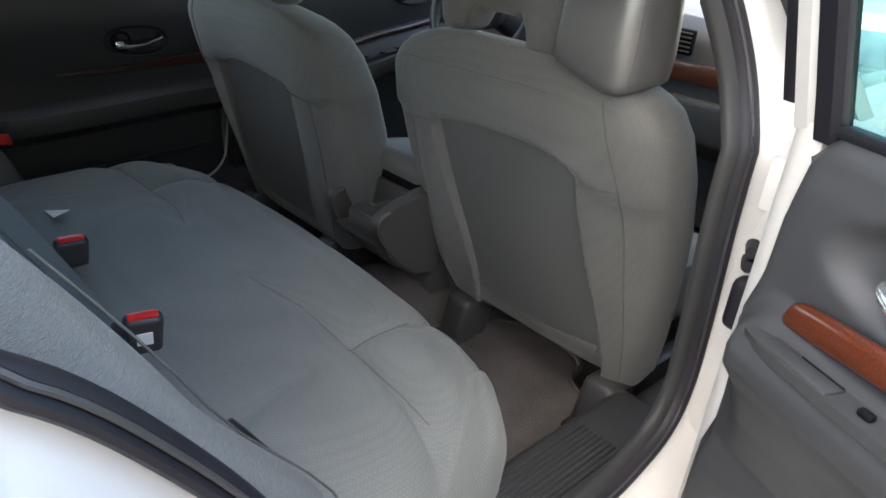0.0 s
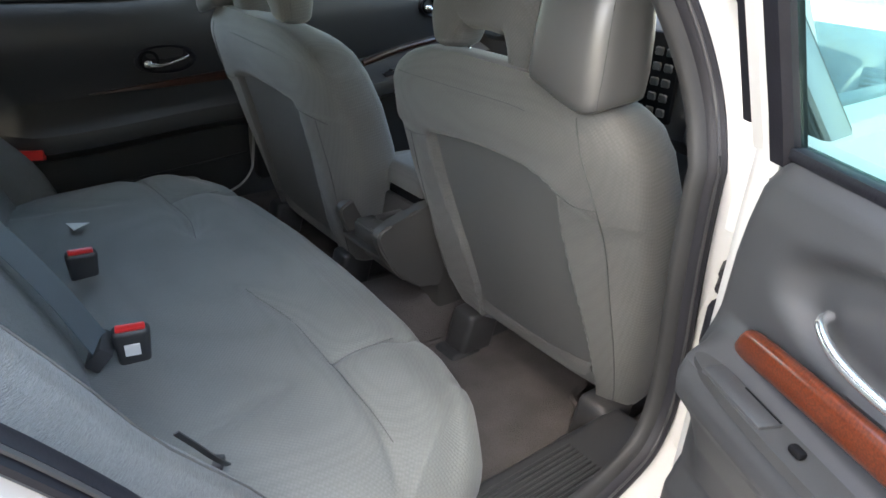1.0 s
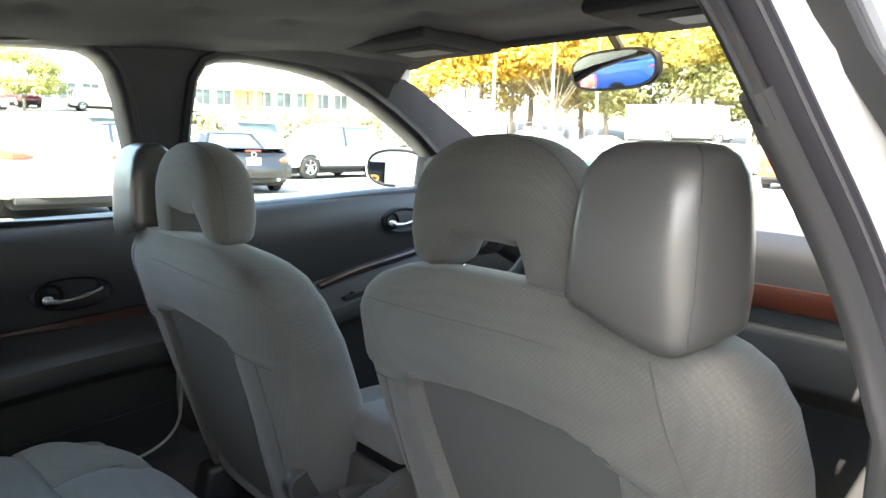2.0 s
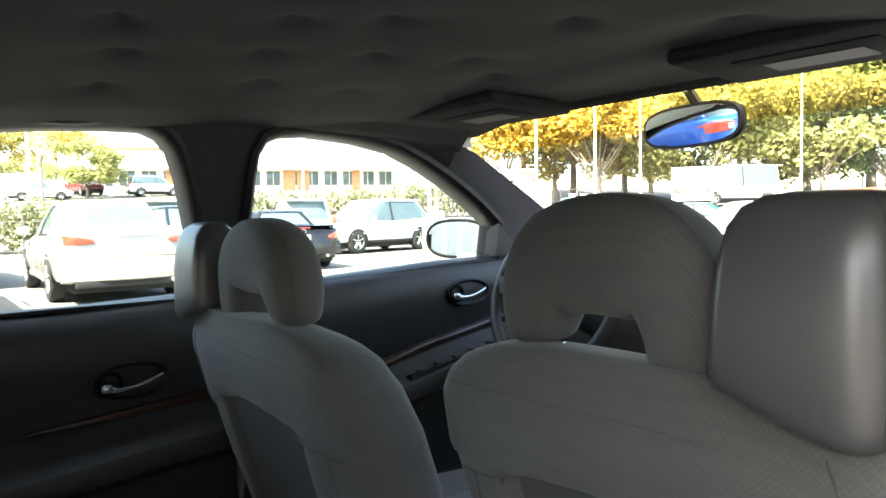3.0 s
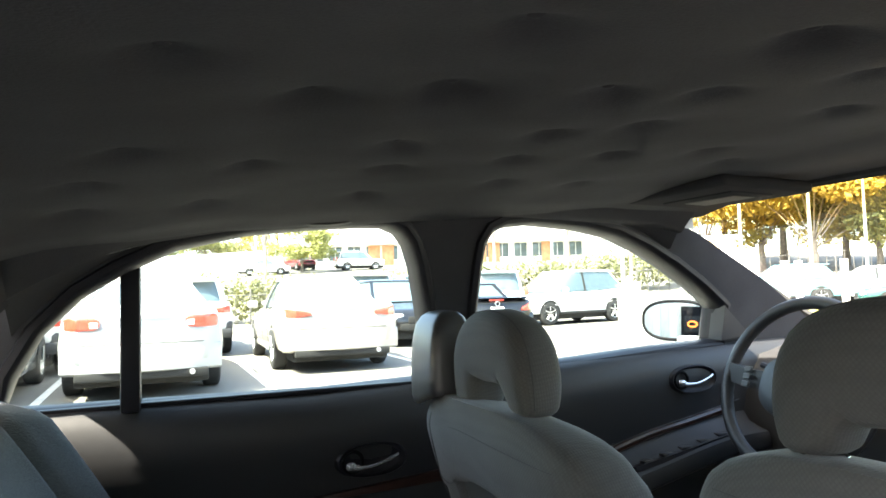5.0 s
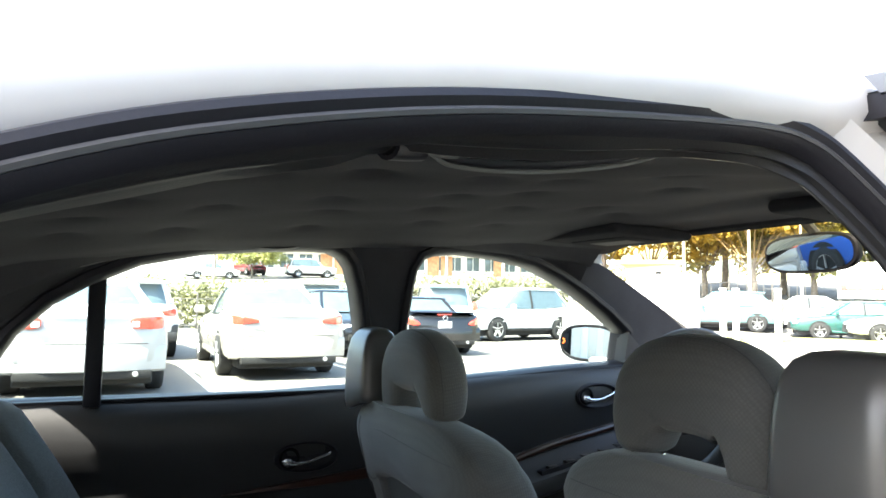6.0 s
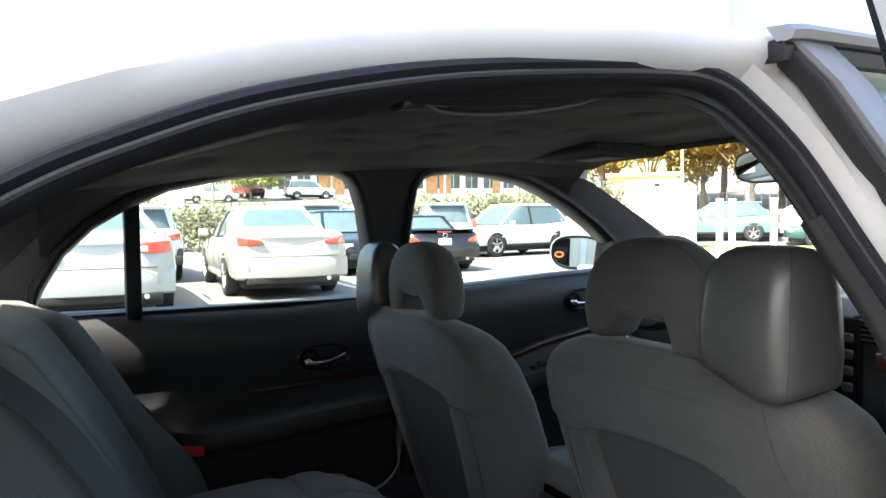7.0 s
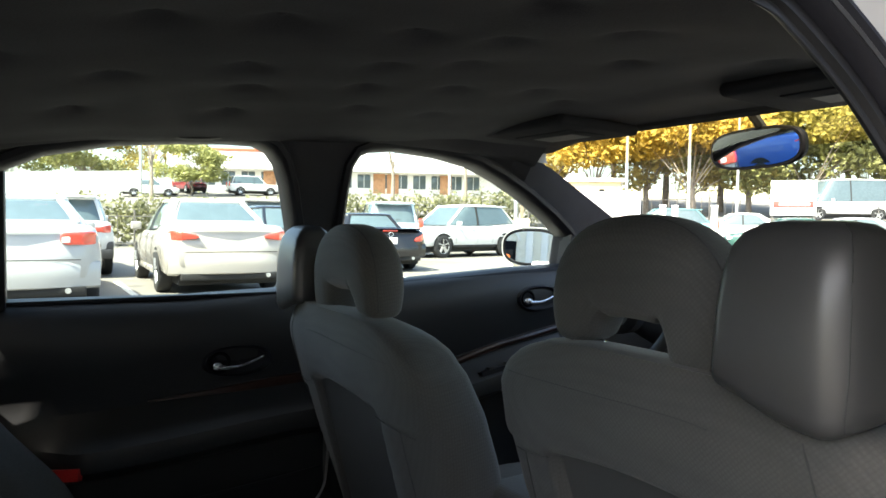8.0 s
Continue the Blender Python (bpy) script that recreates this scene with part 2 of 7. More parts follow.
def tube(points, r, n=8, closed=False, bm=None, flat=None):
    """A round (or, with flat=(w, h), rectangular) section along points."""
    pts = [Vector(p) for p in points]
    up = Vector((0.13, 0.21, 0.97))
    secs = []
    k = len(pts)
    for i, p in enumerate(pts):
        a = pts[(i - 1) % k] if closed or i else p
        b = pts[(i + 1) % k] if closed or i < k - 1 else p
        d = (b - a).normalized()
        s = d.cross(up).normalized()
        u = s.cross(d)
        if flat:
            w, h = flat
            secs.append([p + s * x + u * y for x, y in ((-w, -h), (w, -h), (w, h), (-w, h))])
        else:
            rr = r[i] if isinstance(r, (list, tuple)) else r
            secs.append([p + s * rr * math.cos(2 * math.pi * j / n) + u * rr * math.sin(2 * math.pi * j / n) for j in range(n)])
    if closed:
        secs.append(secs[0])
    return loft(secs, caps=not closed, bm=bm)


def smooth_curve(points, n, closed=False):
    """Catmull-Rom through points, n samples per span."""
    P = [Vector(p) for p in points]
    k = len(P)
    out = []
    for i in range(k if closed else k - 1):
        p0 = P[(i - 1) % k] if closed or i else P[0]
        p1, p2 = P[i], P[(i + 1) % k]
        p3 = P[(i + 2) % k] if closed or i < k - 2 else P[-1]
        for j in range(n):
            t = j / n
            out.append(0.5 * ((2 * p1) + (p2 - p0) * t + (2 * p0 - 5 * p1 + 4 * p2 - p3) * t * t + (3 * p1 - p0 - 3 * p2 + p3) * t ** 3))
    if not closed:
        out.append(P[-1])
    return out


def sweep(profile, points, sides, outs, closed=False, bm=None):
    """profile: (a, b) pairs, a along sides, b along outs, carried along points; an open strip."""
    secs = [[Vector(p) + Vector(s) * a + Vector(o) * b for a, b in profile] for p, s, o in zip(points, sides, outs)]
    if closed:
        secs.append(secs[0])
    return loft(secs, caps=False, ring=False, bm=bm)


def plate(outer, holes, place, thick):
    """A flat sheet with holes, outlined in (u, v), set into space by place(u, v), with a thickness vector."""
    bm = bmesh.new()
    edges = []
    for loop in [outer] + list(holes):
        vs = [bm.verts.new((u, v, 0)) for u, v in loop]
        for i in range(len(vs)):
            edges.append(bm.edges.new((vs[i], vs[(i + 1) % len(vs)])))
    bmesh.ops.triangle_fill(bm, use_beauty=True, use_dissolve=False, edges=edges)
    faces = bm.faces[:]
    for v in bm.verts:
        v.co = Vector(place(v.co.x, v.co.y))
    ext = bmesh.ops.extrude_face_region(bm, geom=faces)
    for v in [g for g in ext["geom"] if isinstance(g, bmesh.types.BMVert)]:
        v.co += Vector(thick)
    return bm


def step(a, b, x):
    t = min(1.0, max(0.0, (x - a) / (b - a)))
    return t * t * (3 - 2 * t)


def lerp(table, x):
    """Piecewise linear look-up in rows (x, y...)."""
    if x <= table[0][0]:
        return table[0][1] if len(table[0]) == 2 else table[0][1:]
    for a, b in zip(table, table[1:]):
        if x <= b[0]:
            t = (x - a[0]) / (b[0] - a[0])
            v = [p + (q - p) * t for p, q in zip(a[1:], b[1:])]
            return v[0] if len(v) == 1 else v
    return table[-1][1] if len(table[-1]) == 2 else table[-1][1:]
# ---- ground ----
def ground_z(x, y):
    """Flat lot, then a bank and an upper lot beyond it."""
    d = y * 0.83 + x * 0.40
    return 1.55 * step(24, 33, d) + 2.6 * step(36, 75, d) + 6.0 * step(90, 260, d)


def grid_sheet(xs, ys, f):
    bm = bmesh.new()
    rows = [[bm.verts.new((x, y, f(x, y))) for x in xs] for y in ys]
    for a, b in zip(rows, rows[1:]):
        for i in range(len(xs) - 1):
            bm.faces.new((a[i], a[i + 1], b[i + 1], b[i]))
    return bm


axis = [-900, -400, -200, -120, -80] + list(range(-60, 121, 4)) + [140, 180, 260, 400, 900]
M_ASPHALT = mat("sun_bleached_asphalt", (0.180, 0.168, 0.150), 0.95, vary=0.22, scale=0.35, fine=14, bump=0.3, depth=0.01, spec=0.2)
structure(link("ground", grid_sheet(axis, axis, ground_z), M_ASPHALT), "pale sun-bleached asphalt parking lot rising to an upper lot", "ground")

# ---- the car that is looked into: shell ----
def far_y(z):
    return 0.745 - (z - 0.985) * 0.27 if z > 0.985 else 0.745


def roof_z(x, y):
    c = lerp([(-1.75, 1.06), (-1.15, 1.28), (-0.81, 1.385), (-0.63, 1.437), (-0.35, 1.483), (0.1, 1.517), (0.4, 1.51), (0.62, 1.47), (0.9, 1.37)], x)
    return c - 0.043 - 0.05 * (min(abs(y), 0.64) / 0.6) ** 6


# outer roof skin
def roof_edge(y):
    return -1.16 + 0.275 * (min(0.63, abs(y)) / 0.62) ** 4


def roof_grid(n, ys, f):
    """A sheet from the curved rear edge of the roof forward to the header."""
    bm = bmesh.new()
    rows = []
    for y in ys:
        x0 = roof_edge(y)
        rows.append([bm.verts.new((x0 + (0.66 - x0) * i / n, y, f(x0 + (0.66 - x0) * i / n, y))) for i in range(n + 1)])
    for a, b in zip(rows, rows[1:]):
        for i in range(n):
            bm.faces.new((a[i], a[i + 1], b[i + 1], b[i]))
    return bm


SIDE = [(-0.628, -0.042), (-0.636, -0.030), (-0.635, -0.014), (-0.624, -0.002), (-0.602, 0.007), (-0.56, 0.016), (-0.5, 0.024), (-0.4, 0.036), (-0.3, 0.045), (-0.15, 0.052)]
SIDE = SIDE + [(0.0, 0.054)] + [(-y, z) for y, z in reversed(SIDE)]


def roof_rail(x):
    return lerp([(-1.2, 1.10), (-1.0, 1.195), (-0.9, 1.248), (-0.794, 1.295), (-0.73, 1.319), (-0.615, 1.349), (-0.471, 1.373), (-0.285, 1.393), (-0.09, 1.403), (0.15, 1.407), (0.4, 1.396), (0.66, 1.378)], x)


bm = bmesh.new()
rows = []
for y, dz in SIDE:
    x0 = roof_edge(y)
    xs = [x0 + (0.66 - x0) * i / 44 for i in range(45)]
    rows.append([bm.verts.new((x, y, roof_rail(x) + dz - (0.008 * step(-0.50, -0.76, x) if dz == -0.042 else 0.0))) for x in xs])
for ra, rb in zip(rows, rows[1:]):
    for i in range(44):
        bm.faces.new((ra[i], ra[i + 1], rb[i + 1], rb[i]))
ext = bmesh.ops.extrude_face_region(bm, geom=bm.faces[:])
for v in [g for g in ext["geom"] if isinstance(g, bmesh.types.BMVert)]:
    v.co.z -= 0.008
    v.co.y *= 0.988
structure(link("roof", bm, M_PAINT), "white painted steel car roof panel, curved down at the edge", "car roof")

# headliner: sagging cloth pinned up at many points
PINS = [(-0.505, -0.209), (-0.395, -0.242), (-0.249, -0.256), (-0.144, -0.271), (-0.045, -0.363), (-0.651, -0.038), (-0.516, 0.093), (-0.363, -0.008),
        (-0.196, -0.07), (-0.092, -0.109), (-0.001, 0.069), (-0.725, 0.326), (-0.552, 0.365), (-0.156, 0.093), (-0.32, 0.151), (0.12, -0.2), (0.16, 0.05),
        (0.1, 0.32), (-0.08, 0.28), (-0.3, 0.36), (-0.62, -0.36), (-0.7, 0.13), (0.28, -0.32), (0.3, 0.15), (-0.42, -0.42), (-0.22, -0.44)]


def liner_z(x, y):
    c = lerp([(-1.1, 1.22), (-0.8, 1.315), (-0.5, 1.36), (-0.1, 1.385), (0.35, 1.412), (0.62, 1.402)], x)
    z = c - 0.045 * (min(abs(y), 0.6) / 0.6) ** 3
    near = min((x - px) ** 2 + (y - py) ** 2 for px, py in PINS)
    sag = 0.010 * (1 - math.exp(-near / 0.0006)) + 0.0035 * (1 - math.exp(-near / 0.005)) + 0.005 * noise.noise((x * 5, y * 5, 0.3))
    return z - sag * step(0.62, 0.45, abs(y)) * step(0.6, 0.4, x)


ys = [-0.595 + 0.017 * i for i in range(75)]
bm = roof_grid(104, ys, liner_z)
for px, py in PINS:
    t = Matrix.Translation((px, py, liner_z(px, py) - 0.0015))
    bmesh.ops.create_uvsphere(bm, u_segments=8, v_segments=5, radius=0.006, matrix=t @ Matrix.Diagonal((1, 1, 0.35, 1)))
structure(link("ceiling", bm, M_HEADLINER), "sagging charcoal cloth car headliner pinned up with upholstery pins", "headliner")

# far side: windows, pillars and rail in one pierced shell
REAR_WIN = [(-0.885, 0.985), (-0.865, 1.045), (-0.818, 1.127), (-0.751, 1.194), (-0.681, 1.238), (-0.583, 1.284), (-0.451, 1.313), (-0.33, 1.325), (-0.219, 1.331), (-0.157, 1.331),
            (-0.125, 1.318), (-0.103, 1.292), (-0.083, 1.240), (-0.055, 1.125), (-0.038, 0.978), (-0.3, 0.978), (-0.657, 0.982)]
FRONT_WIN = [(0.068, 0.985), (0.074, 1.15), (0.077, 1.24), (0.082, 1.29), (0.098, 1.32), (0.13, 1.334), (0.203, 1.342), (0.339, 1.332), (0.443, 1.314), (0.54, 1.278), (0.632, 1.235),
             (0.741, 1.174), (0.825, 1.118), (0.835, 1.028), (0.65, 1.02), (0.4, 1.004), (0.229, 0.995)]
SHELL = [(-1.05, 0.90), (-1.05, 1.15), (-0.80, 1.27), (-0.5, 1.35), (-0.1, 1.385), (0.3, 1.395), (0.5, 1.38), (0.70, 1.32), (0.95, 1.20), (1.30, 1.00), (1.30, 0.90)]


def inset(loop, d):
    c = Vector((sum(p[0] for p in loop) / len(loop), sum(p[1] for p in loop) / len(loop)))
    k = len(loop)
    out = []
    for i in range(k):
        a, b = Vector(loop[i - 1]), Vector(loop[(i + 1) % k])
        t = (b - a).normalized()
        nrm = Vector((t.y, -t.x))
        if nrm.dot(Vector(loop[i]) - c) < 0:
            nrm = -nrm
        out.append(tuple(Vector(loop[i]) + nrm * d))
    return out


def far_place(u, v):
    return (u, far_y(v), v)


def near_y(z):
    return -0.76 if z <= 0.95 else -0.76 + 0.36 * (z - 0.95)


bm = plate(SHELL, [inset(REAR_WIN, 0.012), inset(FRONT_WIN, 0.012)], far_place, (0, 0.09, 0))
structure(link("wall_left", bm, M_HEADLINER), "charcoal cloth-covered far pillars and roof rail around the side windows", "pillar trim")

for i, win in enumerate((REAR_WIN, FRONT_WIN)):
    pts = [Vector((u, far_y(v), v)) for u, v in win]
    k = len(pts)
    sides = []
    for j in range(k):
        t = (pts[(j + 1) % k] - pts[j - 1]).normalized()
        s = t.cross(Vector((0, 1, 0.27))).normalized()
        c = sum(pts, Vector()) / k
        sides.append(s if s.dot(pts[j] - c) > 0 else -s)
    prof = [(-0.001, 0.07), (-0.004, 0.035), (-0.002, 0.012), (0.004, -0.004), (0.012, -0.010), (0.024, -0.008), (0.030, 0.004)]
    w = thing("window_%d" % (i + 1), "far %s car door window with black rubber seal" % ("rear" if i == 0 else "driver"), "car window", "", "structure")
    part("window_frame", sweep(prof, pts, sides, [Vector((0, 1, 0.0))] * k, closed=True), M_RUBBER, w, "black rubber and dark trim window surround")
    bm = plate(win, [], lambda u, v: (u, far_y(v) + 0.05, v), (0, 0.004, 0))
    g = part("pane", bm, G_CLEAR, w, "clear glass pane", flat=True)
    g.visible_shadow = False
    if i == 0:
        part("divider_bar", bbox(-0.684, -0.648, far_y(1.1) - 0.008, far_y(1.1) + 0.10, 0.97, 1.27, 0.006, m=None), M_RUBBER, w, "black upright quarter-glass divider")

# cloth between the headliner edge and the far window surrounds
TOPS = [(-0.93, 1.03), (-0.90, 1.075), (-0.85, 1.145), (-0.82, 1.175), (-0.75, 1.235), (-0.68, 1.278), (-0.58, 1.322), (-0.45, 1.350), (-0.2, 1.367), (0.2, 1.378), (0.34, 1.368), (0.44, 1.350), (0.54, 1.314), (0.63, 1.272), (0.68, 1.245)]
secs = []
for i in range(81):
    x = -0.862 + 1.472 * i / 80
    zt = lerp(TOPS, x)
    za = liner_z(x, 0.56) + 0.004
    zm = 0.5 * (za + zt) - 0.008 + 0.003 * noise.noise((x * 12, 0.2, 5))
    secs.append([Vector((x, 0.56, za)), Vector((x, 0.598, min(0.7 * za + 0.3 * zt - 0.004, roof_rail(x) - 0.046))), Vector((x, 0.616, min(zm, roof_rail(x) - 0.055))), Vector((x, 0.632, min(zm, roof_rail(x) - 0.055))), Vector((x, far_y(zt) - 0.006, zt)), Vector((x, far_y(zt) + 0.01, zt - 0.004))])
structure(link("rail_trim", loft(secs, caps=False, ring=False), M_HEADLINER), "charcoal cloth along the far roof rail", "rail trim")
# flap added to block the lower part of the sun patch on the far door
secs = []
for i in range(11):
    x = -0.975 + 0.12 * i / 10
    za, zt = liner_z(x, 0.55) + 0.004, lerp(TOPS, x)
    secs.append([Vector((x, 0.53, za + 0.002)), Vector((x, 0.575, 0.75 * za + 0.25 * zt)), Vector((x, 0.61, 0.5 * (za + zt))), Vector((x, 0.630, 0.35 * za + 0.65 * zt))])
structure(link("sun_cut_flap", loft(secs, caps=False, ring=False), M_HEADLINER), "charcoal flap added at the far rear roof corner to cut the sun", "rail trim")
# near side: door opening ring, swept round its outline
RING = smooth_curve([(-0.80, 0, 1.234), (-0.735, 0, 1.267), (-0.64, 0, 1.303), (-0.50, 0, 1.335), (-0.35, 0, 1.354), (-0.22, 0, 1.364), (-0.165, 0, 1.357), (-0.125, 0, 1.334), (-0.07, 0, 1.277),
                     (-0.022, 0, 1.188), (0.022, 0, 1.10), (0.041, 0, 1.02), (0.036, 0, 0.93), (0.042, 0, 0.82), (0.058, 0, 0.68), (0.062, 0, 0.56), (0.03, 0, 0.48), (-0.045, 0, 0.44), (-0.14, 0, 0.42), (-0.30, 0, 0.41),
                     (-0.50, 0, 0.45), (-0.62, 0, 0.58), (-0.68, 0, 0.74), (-0.755, 0, 0.865), (-0.82, 0, 0.945), (-0.89, 0, 0.985), (-0.955, 0, 1.018), (-0.985, 0, 1.06), (-0.955, 0, 1.118), (-0.88, 0, 1.179)], 6, closed=True)
RING = [Vector((p.x, near_y(p.z), p.z)) for p in RING]
K = len(RING)
CEN = Vector((-0.42, -0.7, 0.9))
ring_side, ring_out = [], []
for j in range(K):
    t = (RING[(j + 1) % K] - RING[j - 1]).normalized()
    o = Vector((0, -1, 0.36 if RING[j].z > 0.95 else 0.0)).normalized()
    s = t.cross(o).normalized()
    if s.dot(RING[j] - CEN) < 0:
        s = -s
    ring_side.append(s)
    ring_out.append(o)
RING = [p - q * 0.013 for p, q in zip(RING, ring_side)]
seal = thing("door_seal", "black rubber seal round the open rear door aperture", "door seal", "", "structure")
part("outer_bead", sweep([(-0.003, -0.004), (-0.004, 0.008), (0.0, 0.013), (0.005, 0.013), (0.009, 0.008), (0.010, 0.0)], RING, ring_side, ring_out, closed=True), M_RUBBER, seal)
part("inner_bead", sweep([(-0.015, -0.006), (-0.014, 0.003), (-0.010, 0.008), (-0.004, 0.007), (0.0, 0.0), (0.0, -0.008)], RING, ring_side, ring_out, closed=True), M_RUBBER, seal)
part("ridge", tube([p - q * 0.007 + o * 0.008 for p, q, o in zip(RING, ring_side, ring_out)], 0.0028, 6, closed=True), M_DARKTRIM, seal)


def ring_run(keep):
    """The stretch of the ring for which keep(point) holds, as index list in order."""
    idx = [j for j in range(K) if keep(RING[j])]
    cut = next((i for i in range(1, len(idx)) if idx[i] != idx[i - 1] + 1), None)
    return idx[cut:] + idx[:cut] if cut else idx


def ring_strip(profile, keep):
    idx = ring_run(keep)
    secs = []
    for j in idx:
        f = min(1.0, max(0.0, (1.40 - RING[j].z) / 0.45))
        secs.append([RING[j] + ring_side[j] * a + ring_out[j] * (b * f if b > 0.02 else b) for a, b in profile])
    return loft(secs, caps=False, ring=False)


pillar = ring_strip([(-0.012, -0.002), (-0.015, -0.003), (-0.020, -0.007), (-0.025, -0.012), (-0.027, -0.018), (-0.025, -0.024), (-0.012, -0.029), (0.03, -0.033)], lambda p: p.x > -0.135 and p.z < 1.215 or (p.x > -0.5 and p.z < 0.56))
structure(link("pillar_trim", pillar, M_PILLAR), "grey plastic trim on the near centre pillar", "pillar trim")
EDGE = [(-0.90, 1.165), (-0.80, 1.222), (-0.736, 1.248), (-0.659, 1.270), (-0.62, 1.281), (-0.58, 1.290), (-0.55, 1.297), (-0.527, 1.308), (-0.50, 1.314), (-0.45, 1.3135), (-0.37, 1.319), (-0.30, 1.330), (-0.20, 1.344), (-0.13, 1.335)]
secs = []
for j in ring_run(lambda p: p.z > 1.19 and p.x < 0.0 or (p.z > 1.0 and p.x < -0.5)):
    p, s = RING[j], ring_side[j]
    z = lerp(EDGE, p.x) + 0.0015 * noise.noise((p.x * 40, 0.4, 0))
    low_y = -0.557 + 0.004 * noise.noise((p.x * 22, 1.7, 0))
    a = p - s * 0.012 + ring_out[j] * -0.003
    e = Vector((p.x, low_y, z))
    e = e.lerp(p - s * 0.027 + ring_out[j] * -0.018, step(-0.27, -0.15, p.x))
    fold = step(-0.62, -0.50, p.x) * step(-0.13, -0.22, p.x)
    q1, q2, q3 = a.lerp(e, 0.22) + Vector((0, 0.001, 0.003)), a.lerp(e, 0.45) + Vector((0, -0.004, -0.005)), a.lerp(e, 0.62) + Vector((0, -0.001, 0.005 * fold - 0.004))
    q4 = a.lerp(e, 0.82) + Vector((0, -0.004, -0.006))
    secs.append([a, q1, a.lerp(e, 0.34) + Vector((0, -0.002, -0.002)), q2, a.lerp(e, 0.53) + Vector((0, -0.003, -0.004)), q3, q4, a.lerp(e, 0.93) + Vector((0, -0.004, -0.0045)),
                 e + Vector((0, -0.0015, -0.001)), e, e + Vector((0, 0.002, 0.003)), e + Vector((0, 0.001, 0.04))])
structure(link("rail_trim", loft(secs, caps=False, ring=False), M_RAIL), "dark cloth-covered roof rail trim with a wavy loose edge over the near door", "rail trim")
low = ring_strip([(-0.012, -0.002), (-0.028, -0.008), (-0.045, -0.03), (-0.05, -0.07), (0.0, -0.10)], lambda p: p.x < -0.45 and p.z < 0.60)
structure(link("sill_trim", low, M_TRIM), "grey plastic trim along the near sill and wheel arch", "sill trim")

jamb = ring_strip([(0.008, -0.002), (0.018, 0.004), (0.030, 0.02), (0.041, 0.05), (0.052, 0.075), (0.075, 0.085), (0.12, 0.09)], lambda p: p.z < 1.345 and p.x > -0.3)
structure(link("door_jamb", jamb, M_PAINT), "white painted centre pillar and sill door jamb", "door jamb")
jamb = ring_strip([(0.008, -0.002), (0.018, 0.004), (0.030, 0.02), (0.041, 0.05), (0.052, 0.075), (0.075, 0.085), (0.12, 0.09)], lambda p: p.z < 1.2 and p.x < -0.28)
structure(link("door_jamb", jamb, M_PAINT), "white painted rear door jamb over the wheel arch", "door jamb")
# near outer skin: quarter panel, sill, centre pillar
def near_place(u, v):
    return (u, -0.865 - 0.03 * math.sin(max(0.0, min(1.0, (v - 0.25) / 0.75)) * math.pi) if v < 0.95 else near_y(v) - 0.105 * max(0.0, (1.40 - v) / 0.45), v)


for nm, pts, lab in (("quarter_panel", [(-2.2, 0.3), (-2.2, 0.95), (-1.6, 1.0), (-1.0, 1.17), (-0.96, 1.05), (-0.90, 0.95), (-0.83, 0.84), (-0.77, 0.72), (-0.70, 0.55), (-0.62, 0.40), (-0.55, 0.34), (-0.55, 0.2), (-1.3, 0.2)], "white painted rear quarter panel"),
                     ("rocker_panel", [(-0.55, 0.2), (-0.55, 0.34), (0.14, 0.34), (0.14, 0.2)], "white painted sill below the door"),
                     ("pillar_skin", [(0.14, 0.2), (0.12, 0.55), (0.125, 0.75), (0.12, 0.95), (0.145, 1.04), (0.115, 1.12), (0.07, 1.22), (0.01, 1.31), (-0.06, 1.375), (0.22, 1.39), (0.22, 0.2)], "white painted centre pillar skin")):
    structure(link(nm, plate(pts, [], near_place, (0, 0.01, 0)), M_PAINT), lab, "car body side")

# floor, tunnel, sill plate
def floor_z(x, y):
    hump = 0.10 * math.exp(-(y / 0.13) ** 4)
    return 0.30 + hump + 0.10 * step(0.55, 0.66, abs(y)) + 0.004 * noise.noise((x * 14, y * 14, 0))


bm = grid_sheet([-0.95 + 0.04 * i for i in range(64)], [-0.72 + 0.03 * i for i in range(49)], floor_z)
structure(link("floor", bm, M_CARPET), "taupe carpeted car floor with a raised centre tunnel", "car floor")
structure(link("sill_trim", bbox(-1.0, 1.3, 0.732, 0.80, 0.22, 0.47, 0.015), M_DARKTRIM), "dark plastic trim along the far sill", "sill trim")
sill = thing("sill_plate", "ribbed grey plastic door sill plate", "sill trim", "", "structure")
part("sill_body", bbox(-0.52, 0.16, -0.735, -0.60, 0.33, 0.415, 0.02, 3), M_TRIM, sill)
for i in range(9):
    y = -0.63 - 0.0095 * i
    part("rib", bbox(-0.50, 0.0, y - 0.0028, y + 0.0028, 0.412, 0.4185, 0.0015, 1), M_TRIM, sill)

# front, rear and lower closing shells
def dash_section(y):
    return [Vector((x, y, z)) for x, z in ((0.98, 0.42), (0.98, 0.62), (0.90, 0.68), (0.88, 0.80), (0.90, 0.93), (0.95, 0.985), (1.05, 1.005), (1.25, 1.0), (1.5, 0.97), (1.5, 0.4))]


